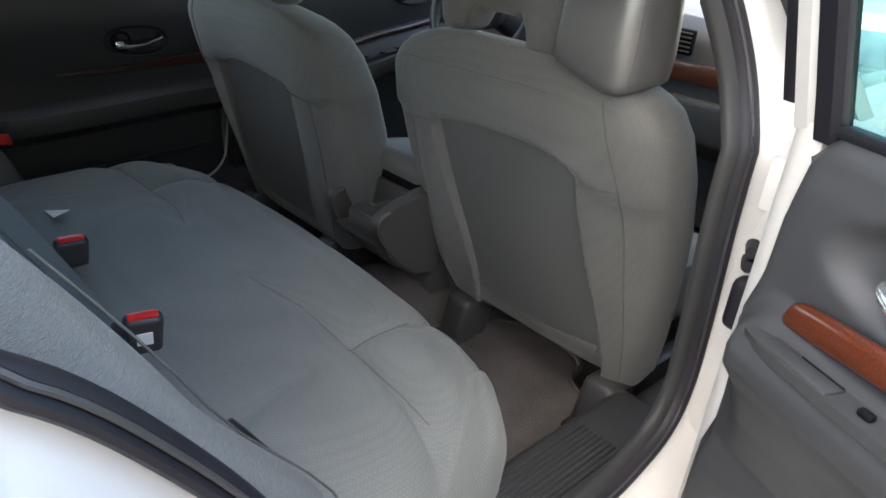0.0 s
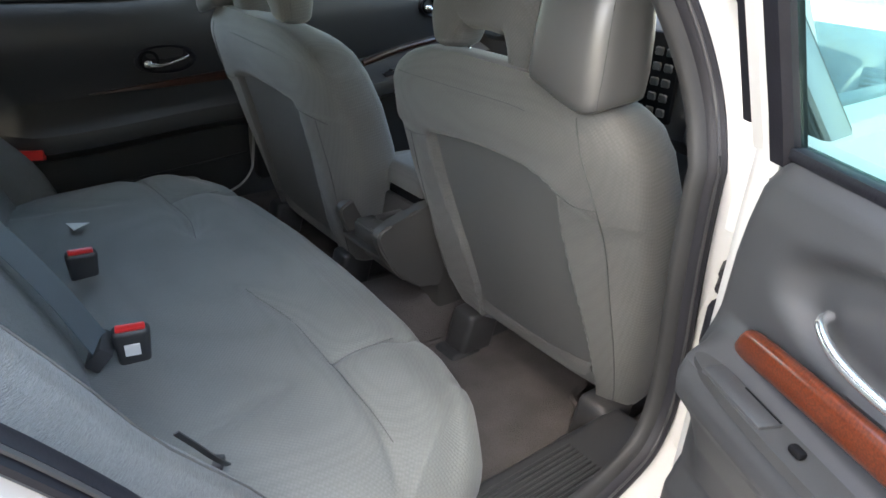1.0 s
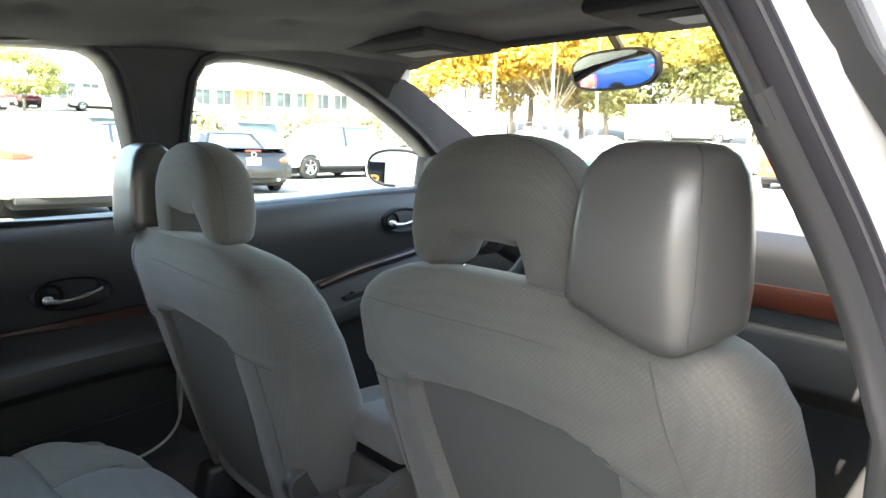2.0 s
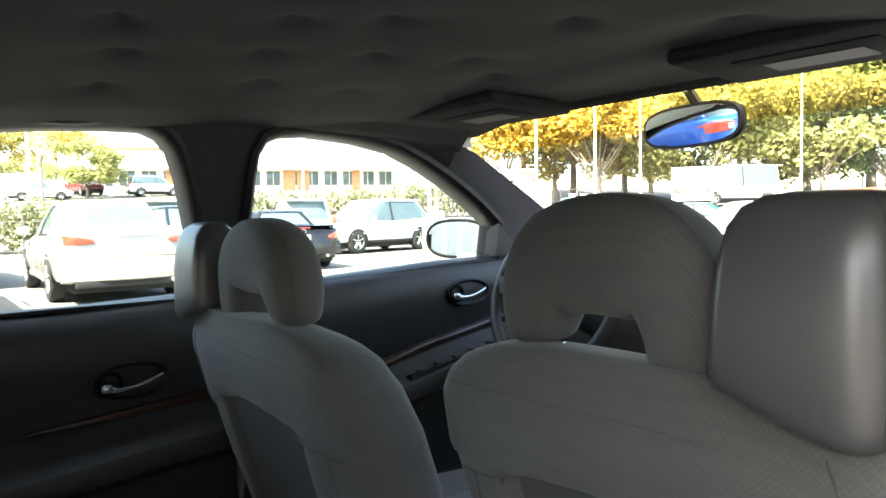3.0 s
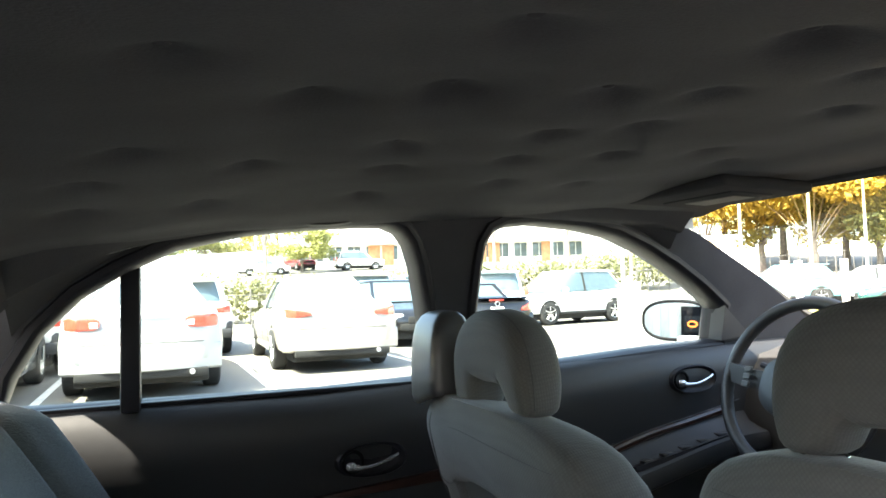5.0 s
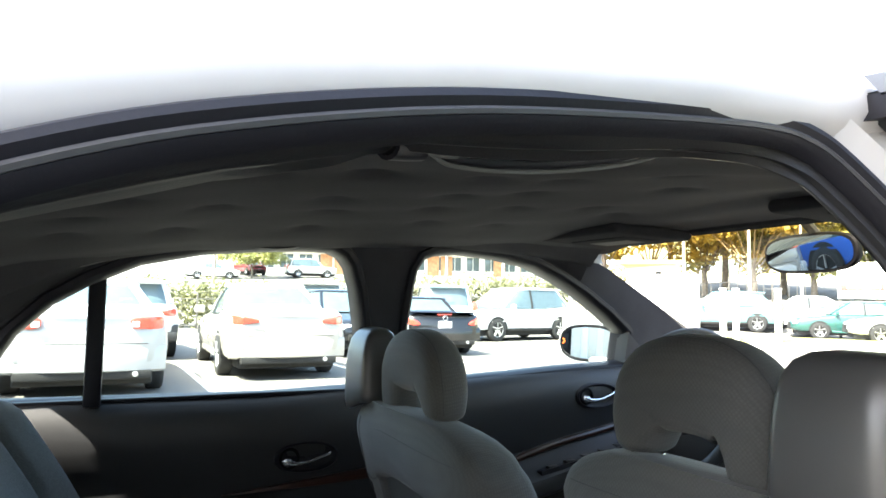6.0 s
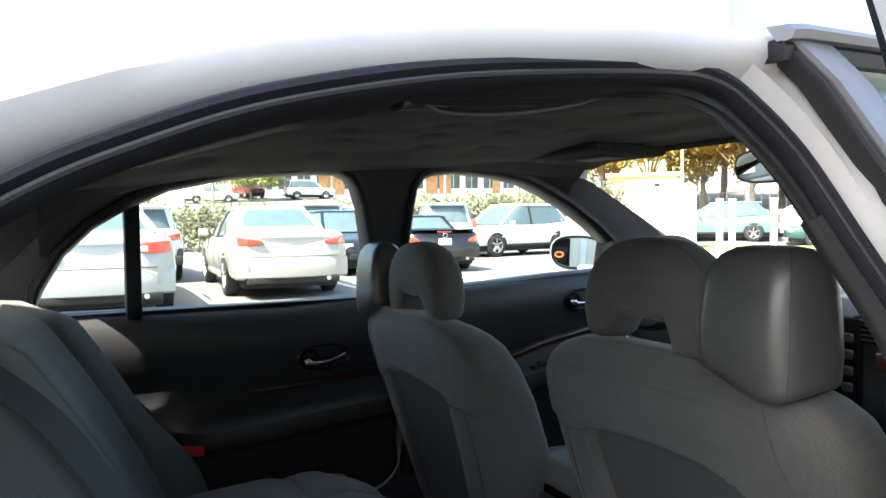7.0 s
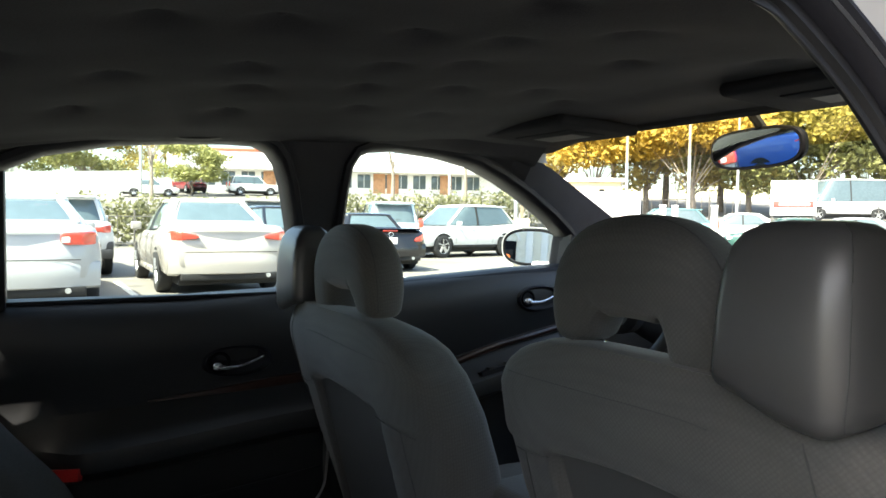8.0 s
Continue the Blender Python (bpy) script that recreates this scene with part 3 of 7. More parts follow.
bm = loft([dash_section(-0.74 + 0.06 * i) for i in range(26)])
dash = thing("dashboard", "dark dashboard with wood strip, vents and control panel", "dashboard")
part("dash_body", bm, M_DARKTRIM, dash)
part("wood_strip", bbox(0.872, 0.885, -0.68, -0.16, 0.835, 0.885, 0.004), M_WOOD, dash, "red-brown wood strip")
part("glovebox", bbox(0.862, 0.90, -0.66, -0.18, 0.68, 0.80, 0.02, 3), M_DARKTRIM, dash, "dark padded glovebox lid")
for i in range(2):
    y = -0.62 + i * 0.46
    v = part("air_vent", bbox(0.872, 0.89, y - 0.055, y + 0.055, 0.90, 0.965, 0.006), M_BLACK, dash, "black slatted air vent")
    for j in range(5):
        part("slat", bbox(0.868, 0.876, y - 0.05, y + 0.05, 0.908 + j * 0.0115, 0.912 + j * 0.0115, 0.001, 1), M_DARKTRIM, v)
panel = part("control_panel", bbox(0.862, 0.885, -0.13, 0.10, 0.72, 0.96, 0.01), M_BLACK, dash, "black radio and climate control panel")
for r in range(5):
    for c in range(6):
        part("button", bbox(0.857, 0.866, -0.115 + c * 0.036, -0.089 + c * 0.036, 0.74 + r * 0.04, 0.762 + r * 0.04, 0.003, 1), M_DARKTRIM, panel)

# windshield, A-pillars, rear glass and parcel shelf
def shield(u, v):
    """u across, v from header (0) to base (1)."""
    y = u * (0.60 + 0.10 * v)
    return Vector((0.60 + 0.85 * v + 0.10 * (1 - u * u), y, 1.410 - 0.425 * v - 0.02 * u * u))


bm = bmesh.new()
rows = [[bm.verts.new(shield(-1 + 0.1 * i, 0.17 + 0.83 * j / 10)) for i in range(21)] for j in range(11)]
for a, b in zip(rows, rows[1:]):
    for i in range(20):
        bm.faces.new((a[i], a[i + 1], b[i + 1], b[i]))
ws = thing("window_3", "clear curved windshield with an amber shade band", "windshield", "", "structure")
part("pane", bm, G_CLEAR, ws).visible_shadow = False
bm = bmesh.new()
rows = [[bm.verts.new(shield(-1 + 0.1 * i, 0.02 + 0.15 * j / 3)) for i in range(21)] for j in range(4)]
for a, b in zip(rows, rows[1:]):
    for i in range(20):
        bm.faces.new((a[i], a[i + 1], b[i + 1], b[i]))
part("shade_band", bm, G_SHADE, ws, "amber tinted shade band").visible_shadow = False
M_APILLAR = mat("grey_beige_pillar_cloth", (0.10, 0.095, 0.085), 0.9, vary=0.12, fine=400, bump=0.3)
for s in (-1, 1):
    pts = [shield(s, 0.02) + Vector((-0.05, s * 0.01, 0.0)), shield(s, 0.3) + Vector((-0.03, s * 0.012, 0)), shield(s, 0.6) + Vector((-0.02, s * 0.015, 0)), shield(s, 1.0)]
    pts = smooth_curve(pts, 5)
    secs = []
    for p in pts:
        secs.append([p + Vector((a, -s * b, 0)) for a, b in ((0.012, -0.08), (0.012, -0.045), (0.0, -0.034), (-0.03, -0.030), (-0.045, -0.045), (-0.045, -0.09))])
    structure(link("pillar_trim", loft(secs), M_APILLAR), "grey cloth-covered windshield pillar", "pillar trim")
hd = [shield(-1 + 0.1 * i, 0.0) + Vector((-0.02, 0, -0.004)) for i in range(21)]
structure(link("header_trim", tube(hd, 0.018, 8), M_HEADLINER), "charcoal trim along the windshield header", "trim")
structure(link("wall_front", bbox(1.45, 1.5, -0.8, 0.8, 0.2, 0.97, 0.01), M_UNDER), "dark bulkhead behind the dashboard", "bulkhead")
structure(link("hood", bbox(1.50, 2.7, -0.85, 0.85, 0.3, 0.94, 0.06, 4), M_PAINT), "white painted engine hood", "car hood")
structure(link("trunk_lid", bbox(-2.35, -1.76, -0.80, 0.80, 0.30, 0.985, 0.06, 4), M_PAINT), "white painted trunk behind the rear window", "car trunk")
structure(link("body_side", plate([(-2.35, 0.30), (-2.35, 0.92), (-0.9, 0.94), (0.9, 0.945), (2.65, 0.90), (2.65, 0.32), (1.95, 0.26), (-1.5, 0.24)], [], lambda u, v: (u, 0.80 + 0.05 * math.sin(max(0.0, min(1.0, (v - 0.2) / 0.75)) * math.pi), v), (0, 0.012, 0)), M_PAINT), "white painted far body side below the windows", "car body side")
structure(link("parcel_shelf", bbox(-1.75, -0.90, -0.70, 0.70, 0.93, 0.985, 0.02), M_HEADLINER), "charcoal cloth parcel shelf", "parcel shelf")
structure(link("wall_back", bbox(-1.80, -1.75, -0.75, 0.75, 0.3, 0.98, 0.01), M_UNDER), "dark trunk wall", "trunk wall")
bm = loft([[Vector((roof_edge(0.06 * i) + (-1.74 - roof_edge(0.06 * i)) * t, 0.06 * i * (1 + 0.12 * t), roof_z(roof_edge(0.06 * i), 0.06 * i) - 0.02 - (roof_z(roof_edge(0.06 * i), 0.06 * i) - 1.02) * t)) for t in (0.0, 0.25, 0.5, 0.75, 1.0)] for i in range(-11, 12)], caps=False, ring=False)
rg = thing("window_4", "clear sloping rear window glass", "rear window", "", "structure")
part("pane", bm, G_CLEAR, rg, flat=True).visible_shadow = False
for s in (-1, 1):
    secs = []
    for x, z, w in ((-0.89, 1.25, 0.685), (-1.06, 1.20, 0.69), (-1.4, 1.10, 0.715), (-1.75, 1.0, 0.75)):
        secs.append([Vector((x, s * (w + a), z + b)) for a, b in ((-0.02, 0.02), (-0.02, 0.0), (0.02, -0.12), (0.08, -0.25), (0.12, -0.2), (0.05, 0.02))])
    structure(link("pillar_trim", loft(secs), M_HEADLINER), "charcoal rear quarter pillar trim", "pillar trim")
# ---- front seats ----
BACK = [(0.395, 0.140, 0.610, 0.080), (0.42, 0.120, 0.622, 0.095), (0.50, 0.092, 0.634, 0.102), (0.62, 0.060, 0.650, 0.104), (0.75, 0.036, 0.661, 0.102), (0.85, 0.030, 0.660, 0.098),
        (0.92, 0.042, 0.650, 0.092), (0.955, 0.066, 0.634, 0.086), (0.98, 0.104, 0.606, 0.072), (1.0, 0.17, 0.56, 0.050), (1.008, 0.24, 0.51, 0.025)]


UPPER_SEAM = ((0.10, 0.944), (0.139, 0.946), (0.22, 0.949), (0.297, 0.951), (0.36, 0.953), (0.42, 0.954), (0.455, 0.952))


def back_x(z):
    return -0.024 - (z - 0.977) * 0.275 + 0.02 * step(0.93, 1.02, z)


def panel_edges(y, z):
    left = 0.178 + 0.070 * step(0.86, 0.44, z)
    right = 0.500 + 0.055 * step(0.82, 0.44, z)
    return left, right, 0.850 - 0.5 * (y - 0.36) ** 2 - 0.7 * max(0.0, y - 0.44) ** 1.5


def panel_mask(y, z):
    """1 inside the sunk panel at the back of the seat."""
    left, right, top = panel_edges(y, z)
    return step(left - 0.006, left + 0.006, y) * step(right + 0.012, right - 0.004, y) * step(top + 0.014, top - 0.006, z)


def back_loop(z, grow=0.0):
    a0, a1, b = lerp(BACK, z)
    yc, a = (a0 + a1) / 2, (a1 - a0) / 2
    xc = back_x(z) + b
    loop = []
    n = 140
    for i in range(n + 1):
        u = -math.cos(math.pi * i / n)
        y = yc + u * a
        x = xc - (b + grow) * (1 - abs(u) ** 4.5) ** (1 / 4.5)
        loop.append((x, y))
    for i in range(1, 24):
        u = math.cos(math.pi * i / 24)
        loop.append((xc + b * 0.8 * (1 - abs(u) ** 3) ** (1 / 3), yc + u * a))
    return loop


def round_poly(points, times):
    """Corner-cut closed polygon."""
    for _ in range(times):
        out = []
        for i, p in enumerate(points):
            q = points[(i + 1) % len(points)]
            out += [(p[0] * 0.8 + q[0] * 0.2, p[1] * 0.8 + q[1] * 0.2), (p[0] * 0.2 + q[0] * 0.8, p[1] * 0.2 + q[1] * 0.8)]
        points = out
    return points


# plan of the belt tower: flat rear face, blunt edge, outer face running forward
TOWER = round_poly([(-0.97, -0.96), (-0.4, -1.04), (0.42, -1.06), (0.76, -0.82), (1.00, 0.05), (0.92, 0.55), (0.0, 0.70), (-0.92, 0.60)], 3)


def front_seat(side, dx, dz, label, recline=0.0, out=0.0):
    """side: -1 passenger, 1 driver. Built about the car's centre line, mirrored by side."""
    s = thing("front_seat", label, "car seat", "front seats")

    def P(x, y, z):
        return Vector((x + dx - recline * (z - 0.45), side * y, z + dz))

    def Q(x, y, z):
        """Head restraint and tower."""
        return P(x, y + out, z)

    zs = [0.395, 0.405, 0.42] + [0.44 + 0.0075 * i for i in range(70)] + [0.975, 0.985, 0.993, 1.0, 1.004, 1.008]
    secs = []
    for z in zs:
        row = []
        for i, (x, y) in enumerate(back_loop(z)):
            if i <= 140:
                m = panel_mask(y, z)
                x += 0.032 * m + 0.13 * m * step(0.492, 0.478, z) - 0.010 * math.exp(-((y - 0.15) / 0.045) ** 2) * step(0.86, 0.80, z)
                x -= 0.007 * step(0.826, 0.842, z - 0.03 * step(0.50, 0.60, y) * -1) * step(0.99, 0.90, z)
                x += 0.0025 * noise.noise((y * 9, z * 9, side * 3.1)) * (1 - m)
            row.append(P(x, y, z + 0.03 * step(0.32, 0.22, y) * step(0.52, 0.395, z)))
        secs.append(row)
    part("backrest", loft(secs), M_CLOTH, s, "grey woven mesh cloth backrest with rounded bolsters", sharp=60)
    # sunk rear panel of smooth material
    bm = bmesh.new()
    grid = []
    for j in range(31):
        z = 0.43 + (0.858 - 0.43) * j / 30
        row = []
        left, right, top = panel_edges(0.3, z)
        left, right = left - 0.012, right + 0.014
        for i in range(25):
            y = left + (right - left) * i / 24
            top = panel_edges(y, z)[2] + 0.012
            zz = 0.43 + (top - 0.43) * j / 30
            a0, a1, b = lerp(BACK, zz)
            u = abs((y - (a0 + a1) / 2) / ((a1 - a0) / 2))
            x = back_x(zz) + b - b * (1 - u ** 4.5) ** (1 / 4.5) + 0.015
            row.append(bm.verts.new(P(x, y, zz)))
        grid.append(row)
    for a, b in zip(grid, grid[1:]):
        for i in range(24):
            bm.faces.new((a[i], a[i + 1], b[i + 1], b[i]))
    ext = bmesh.ops.extrude_face_region(bm, geom=bm.faces[:])
    for v in [g for g in ext["geom"] if isinstance(g, bmesh.types.BMVert)]:
        v.co.x += 0.008
    part("back_panel", bm, M_PANEL, s, "darker smooth grey sunk back panel")
    # stitched seam along the outer bolster and round the shoulder
    def on_back(y, z, lift=0.0005):
        a0, a1, b = lerp(BACK, z)
        u = abs((y - (a0 + a1) / 2) / ((a1 - a0) / 2))
        bulge = 0.007 * step(0.826, 0.842, z + 0.03 * step(0.50, 0.60, y)) * step(0.99, 0.90, z) + 0.010 * math.exp(-((y - 0.15) / 0.045) ** 2) * step(0.86, 0.80, z)
        return P(back_x(z) + b - b * (1 - min(u, 0.999) ** 4.5) ** (1 / 4.5) - bulge - lift, y, z)

    seam = [on_back(y, z) for y, z in ((0.553, 0.965), (0.562, 0.94), (0.572, 0.90), (0.584, 0.86), (0.594, 0.82), (0.600, 0.76), (0.604, 0.66), (0.606, 0.55), (0.602, 0.45), (0.596, 0.41))]
    part("seam", tube(smooth_curve(seam, 4), 0.0012, 5), M_STITCH, s)
    seam = [on_back(y, z, 0.002) for y, z in ((0.50, 0.838), (0.52, 0.829), (0.55, 0.822), (0.592, 0.828))]
    part("seam", tube(smooth_curve(seam, 4), 0.0007, 5), M_STITCH, s)
    seam = [on_back(y, z, 0.003) for y, z in ((0.075, 0.818), (0.11, 0.823), (0.15, 0.829), (0.18, 0.835))]
    part("seam", tube(smooth_curve(seam, 4), 0.0007, 5), M_STITCH, s)
    seam = [on_back(y, z, 0.001) for y, z in ((0.112, 0.82), (0.114, 0.76), (0.118, 0.70), (0.132, 0.60), (0.150, 0.50), (0.165, 0.43))]
    part("seam", tube(smooth_curve(seam, 4), 0.0009, 5), M_STITCH, s)
    seam = [on_back(y, z, 0.0004) for y, z in UPPER_SEAM]
    part("seam", tube(smooth_curve(seam, 4), 0.0007, 5), M_STITCH, s)
    # arched head restraint: a padded U upside down
    path = [(0.212, 1.003, 0.030, 0.040), (0.212, 1.022, 0.037, 0.048), (0.218, 1.056, 0.047, 0.055), (0.238, 1.091, 0.060, 0.056), (0.275, 1.106, 0.064, 0.057), (0.322, 1.109, 0.065, 0.057),
            (0.368, 1.102, 0.063, 0.057), (0.398, 1.080, 0.055, 0.056), (0.410, 1.045, 0.046, 0.054), (0.414, 1.01, 0.042, 0.050), (0.412, 0.985, 0.041, 0.044)]
    fine = smooth_curve([(p[0], p[1], 0) for p in path], 4)
    size = smooth_curve([(p[2], p[3], 0) for p in path], 4)
    secs = []
    k = len(fine)
    for i in range(k):
        d = (fine[min(i + 1, k - 1)] - fine[max(i - 1, 0)]).normalized()
        nx = Vector((-d.y, d.x))
        w, h = size[i].x, size[i].y
        endk = 0.45 if i in (0, k - 1) else (0.82 if i in (1, k - 2) else 0.95 if i in (2, k - 3) else 1.0)
        row = []
        for a, b in superloop(w * endk, h * 0.82 * endk, 36, 2.9):
            y, z = fine[i].x + nx.x * a, fine[i].y + nx.y * a
            row.append(Q(back_x(1.03) + 0.062 + b, y, z))
        secs.append(row)
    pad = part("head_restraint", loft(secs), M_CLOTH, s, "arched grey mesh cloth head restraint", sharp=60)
    # piping along the outer edge of the rear face
    pipe = []
    for i in range(3, k - 1):
        d = (fine[min(i + 1, k - 1)] - fine[max(i - 1, 0)]).normalized()
        w, h = size[i].x * 0.955, size[i].y * 0.82
        y, z = fine[i].x - d.y * w, fine[i].y + d.x * w
        pipe.append(Q(back_x(1.03) + 0.062 - h * 0.47, y, z))
    part("piping", tube(pipe, 0.0013, 6), M_STITCH, pad)
    for y in (0.222, 0.412):
        part("restraint_post", tube([Q(back_x(0.99) + 0.06, y, 0.97), Q(back_x(1.0) + 0.06, y, 1.03)], 0.006, 10), M_CHROME, s, "chrome head restraint post")
    part("post_collar", tube([Q(back_x(0.99) + 0.050, 0.222, 0.985), Q(back_x(1.0) + 0.050, 0.222, 1.004)], 0.022, 16), M_DARKTRIM, s, "dark plastic post collar")
    ring = [Q(back_x(1.0) + 0.050 + 0.022 * math.cos(t), 0.222 + 0.022 * math.sin(t), 1.003) for t in [2 * math.pi * i / 20 for i in range(20)]]
    part("collar_ring", tube(ring, 0.0022, 6, closed=True), M_CHROME, s, "bright ring round the post")
    # belt tower on the outer shoulder
    tow = [(0.994, 0.073, 0.066, 0.537), (0.999, 0.0785, 0.074, 0.537), (1.010, 0.080, 0.078, 0.537), (1.035, 0.081, 0.077, 0.538), (1.08, 0.0795, 0.074, 0.538), (1.115, 0.0765, 0.068, 0.538), (1.14, 0.072, 0.060, 0.538), (1.156, 0.063, 0.047, 0.538), (1.165, 0.048, 0.031, 0.538), (1.168, 0.028, 0.013, 0.538)]
    secs = []
    for z, a, b, yc in tow:
        row = []
        for u, v in [(p[0] * a, p[1] * b) for p in TOWER]:
            low = 0.010 * max(0.0, -(u / a)) * step(1.06, 0.994, z)
            row.append(Q(back_x(1.04) + 0.052 + v * 0.84, yc + u, z + low - 0.018 * max(0.0, 1 - abs(u / a - 0.6) / 1.3) * max(0.0, -v / b) * step(1.06, 0.994, z)))
        secs.append(row)
    part("belt_tower", loft(secs), M_VINYL, s, "smooth grey moulded seat-belt tower on the outer shoulder", sharp=60)
    k5 = max(range(len(TOWER)), key=lambda i: TOWER[i][0] * 1.7 - TOWER[i][1])
    part("mould_line", tube([r[k5] for r in secs[1:-1]], 0.0007, 5), M_STITCH, s)
    # cushion, frame and rear foot
    secs = []
    for i in range(25):
        t = i / 24
        y = 0.15 + 0.40 * t
        sc = (1 - abs(2 * t - 1) ** 5) ** 0.2 if 0 < t < 1 else 0.35
        secs.append([P(0.42 + u, y, 0.475 + v * sc) for u, v in superloop(0.29, 0.085, 24, 3.2)])
    part("cushion", loft(secs), M_CLOTH, s, "grey cloth seat cushion")
    for y in (0.20, 0.58):
        part("seat_track", bbox(min(0.12, 0.70), 0.70, -0.018, 0.018, 0.33, 0.39, 0.006, m=Matrix.Translation((dx, side * y, 0))), M_DARKTRIM, s, "dark steel seat track")
        f = bbox(-0.045, 0.05, -0.034, 0.034, 0.0, 0.105, 0.014, 3)
        for v in f.verts:
            if v.co.z > 0.06:
                v.co.x += 0.02
        f.transform(Matrix.Translation((0.135 + dx, side * y, 0.315)))
        part("track_cover", f, M_DARKTRIM, s, "dark grey plastic track end cover")
        f = bbox(-0.04, 0.045, -0.038, 0.038, 0.0, 0.028, 0.012, 3)
        f.transform(Matrix.Translation((0.105 + dx, side * y, 0.305)))
        part("track_foot", f, M_TRIM, s)
    return s


front_seat(-1, 0.0, 0.0, "grey cloth front passenger car seat with arched head restraint")
front_seat(1, -0.082, -0.02, "grey cloth driver's car seat with arched head restraint", 0.03, 0.02)

# ---- centre console between the seats ----
M_CONSOLE = mat("grey_brown_console_plastic", (0.050, 0.048, 0.046), 0.5, vary=0.08, fine=800, bump=0.15, depth=0.0006)
con = thing("centre_console", "dark grey plastic rear console with an open cup holder", "console")
CHEEK = smooth_curve([(-0.052, 0.612, 0), (-0.036, 0.624, 0), (0.0, 0.635, 0), (0.05, 0.649, 0), (0.12, 0.652, 0), (0.13, 0.56, 0), (0.12, 0.455, 0), (0.085, 0.452, 0), (0.05, 0.462, 0), (0.0, 0.502, 0), (-0.034, 0.55, 0), (-0.053, 0.59, 0)], 5, closed=True)
for y0, y1, dx, dz in ((-0.115, -0.085, 0.0, 0.0), (0.085, 0.115, 0.045, -0.035)):
    bm = plate([(p.x, p.y) for p in CHEEK], [], lambda u, v, y=y0: (u + dx * 0.6, y, v + dz * 0.6), (0, y1 - y0, 0))
    bmesh.ops.bevel(bm, geom=[e for e in bm.edges if len(e.link_faces) == 2 and e.calc_face_angle(0) > 0.9], offset=0.005, segments=3, affect="EDGES")
    part("cheek", bm, M_CONSOLE, con, "rounded grey-brown plastic cheek")
part("tray_floor", bbox(-0.02, 0.09, -0.088, 0.088, 0.522, 0.532, 0.003), M_CONSOLE, con)
part("tray_back", bbox(0.075, 0.10, -0.088, 0.088, 0.45, 0.628, 0.006), M_CONSOLE, con)
part("holder_bar", bbox(-0.028, 0.018, -0.088, 0.02, 0.580, 0.596, 0.005), M_CONSOLE, con, "cup holder bar between the cheeks")
part("holder_flap", bbox(-0.032, -0.02, -0.088, 0.02, 0.556, 0.590, 0.004), M_CONSOLE, con)
part("holder_arm", bbox(0.01, 0.08, -0.02, 0.0, 0.586, 0.604, 0.005), M_CONSOLE, con)
# black slab paints in the shade at the back of the open tray
part("tray_painted_shadow", bbox(0.03, 0.076, -0.086, 0.086, 0.532, 0.540, 0.002), M_BLACK, con)
part("lower_face", bbox(0.03, 0.11, -0.084, 0.084, 0.46, 0.51, 0.015, 3), M_CONSOLE, con)
part("arm_rest", bbox(0.075, 0.42, -0.082, 0.082, 0.645, 0.705, 0.022, 4), M_CLOTH, con, "padded grey cloth armrest")
part("arm_rest_base", bbox(0.085, 0.42, -0.078, 0.078, 0.625, 0.648, 0.006), M_BLACK, con)
part("console_body", bbox(0.12, 0.60, -0.10, 0.10, 0.36, 0.625, 0.02), M_CONSOLE, con)

# ---- rear seat ----
rear = thing("bench_seat", "grey cloth rear bench seat with rounded front edge", "car seat")


def cushion_front(y):
    return lerp([(-0.66, -0.27), (-0.62, -0.205), (-0.55, -0.165), (-0.45, -0.145), (-0.3, -0.13), (-0.1, -0.118), (0.1, -0.118), (0.3, -0.13), (0.45, -0.15), (0.55, -0.18), (0.62, -0.22), (0.66, -0.28)], y)


def cushion_top(x, y):
    t = (x + 0.62) / 0.47
    z = 0.572 + 0.016 * math.sin(math.pi * min(1, max(0, t)) * 0.9)
    z += 0.010 * math.exp(-((abs(y) - 0.36) / 0.15) ** 2) * math.exp(-((t - 0.45) / 0.35) ** 2) * -1.0
    w = abs(y)
    sx = lerp([(0.10, -0.36), (0.134, -0.346), (0.255, -0.318), (0.396, -0.321), (0.532, -0.334), (0.656, -0.358)], w)
    z -= 0.007 * math.exp(-((x - sx) / 0.0065) ** 2) * step(0.09, 0.17, w) + 0.008 * math.exp(-((x - sx) / 0.03) ** 2) * step(0.09, 0.2, w)
    z -= (0.007 * math.exp(-((w - 0.384) / 0.0065) ** 2) + 0.006 * math.exp(-((w - 0.384) / 0.03) ** 2)) * step(sx - 0.005, sx + 0.01, x)
    z -= 0.005 * math.exp(-((w - 0.42 + 0.25 * (x + 0.45)) / 0.02) ** 2) * step(-0.36, -0.46, x)
    edge = lerp([(-0.66, 0.70), (-0.41, 0.668), (-0.34, 0.645), (-0.27, 0.60), (-0.19, 0.535), (-0.15, 0.48)], x)
    z += 0.004 * math.exp(-((w - edge) / 0.006) ** 2) - 0.003 * math.exp(-((w - edge + 0.014) / 0.008) ** 2)
    z += 0.0015 * noise.noise((x * 11, y * 11, 4.0))
    return z


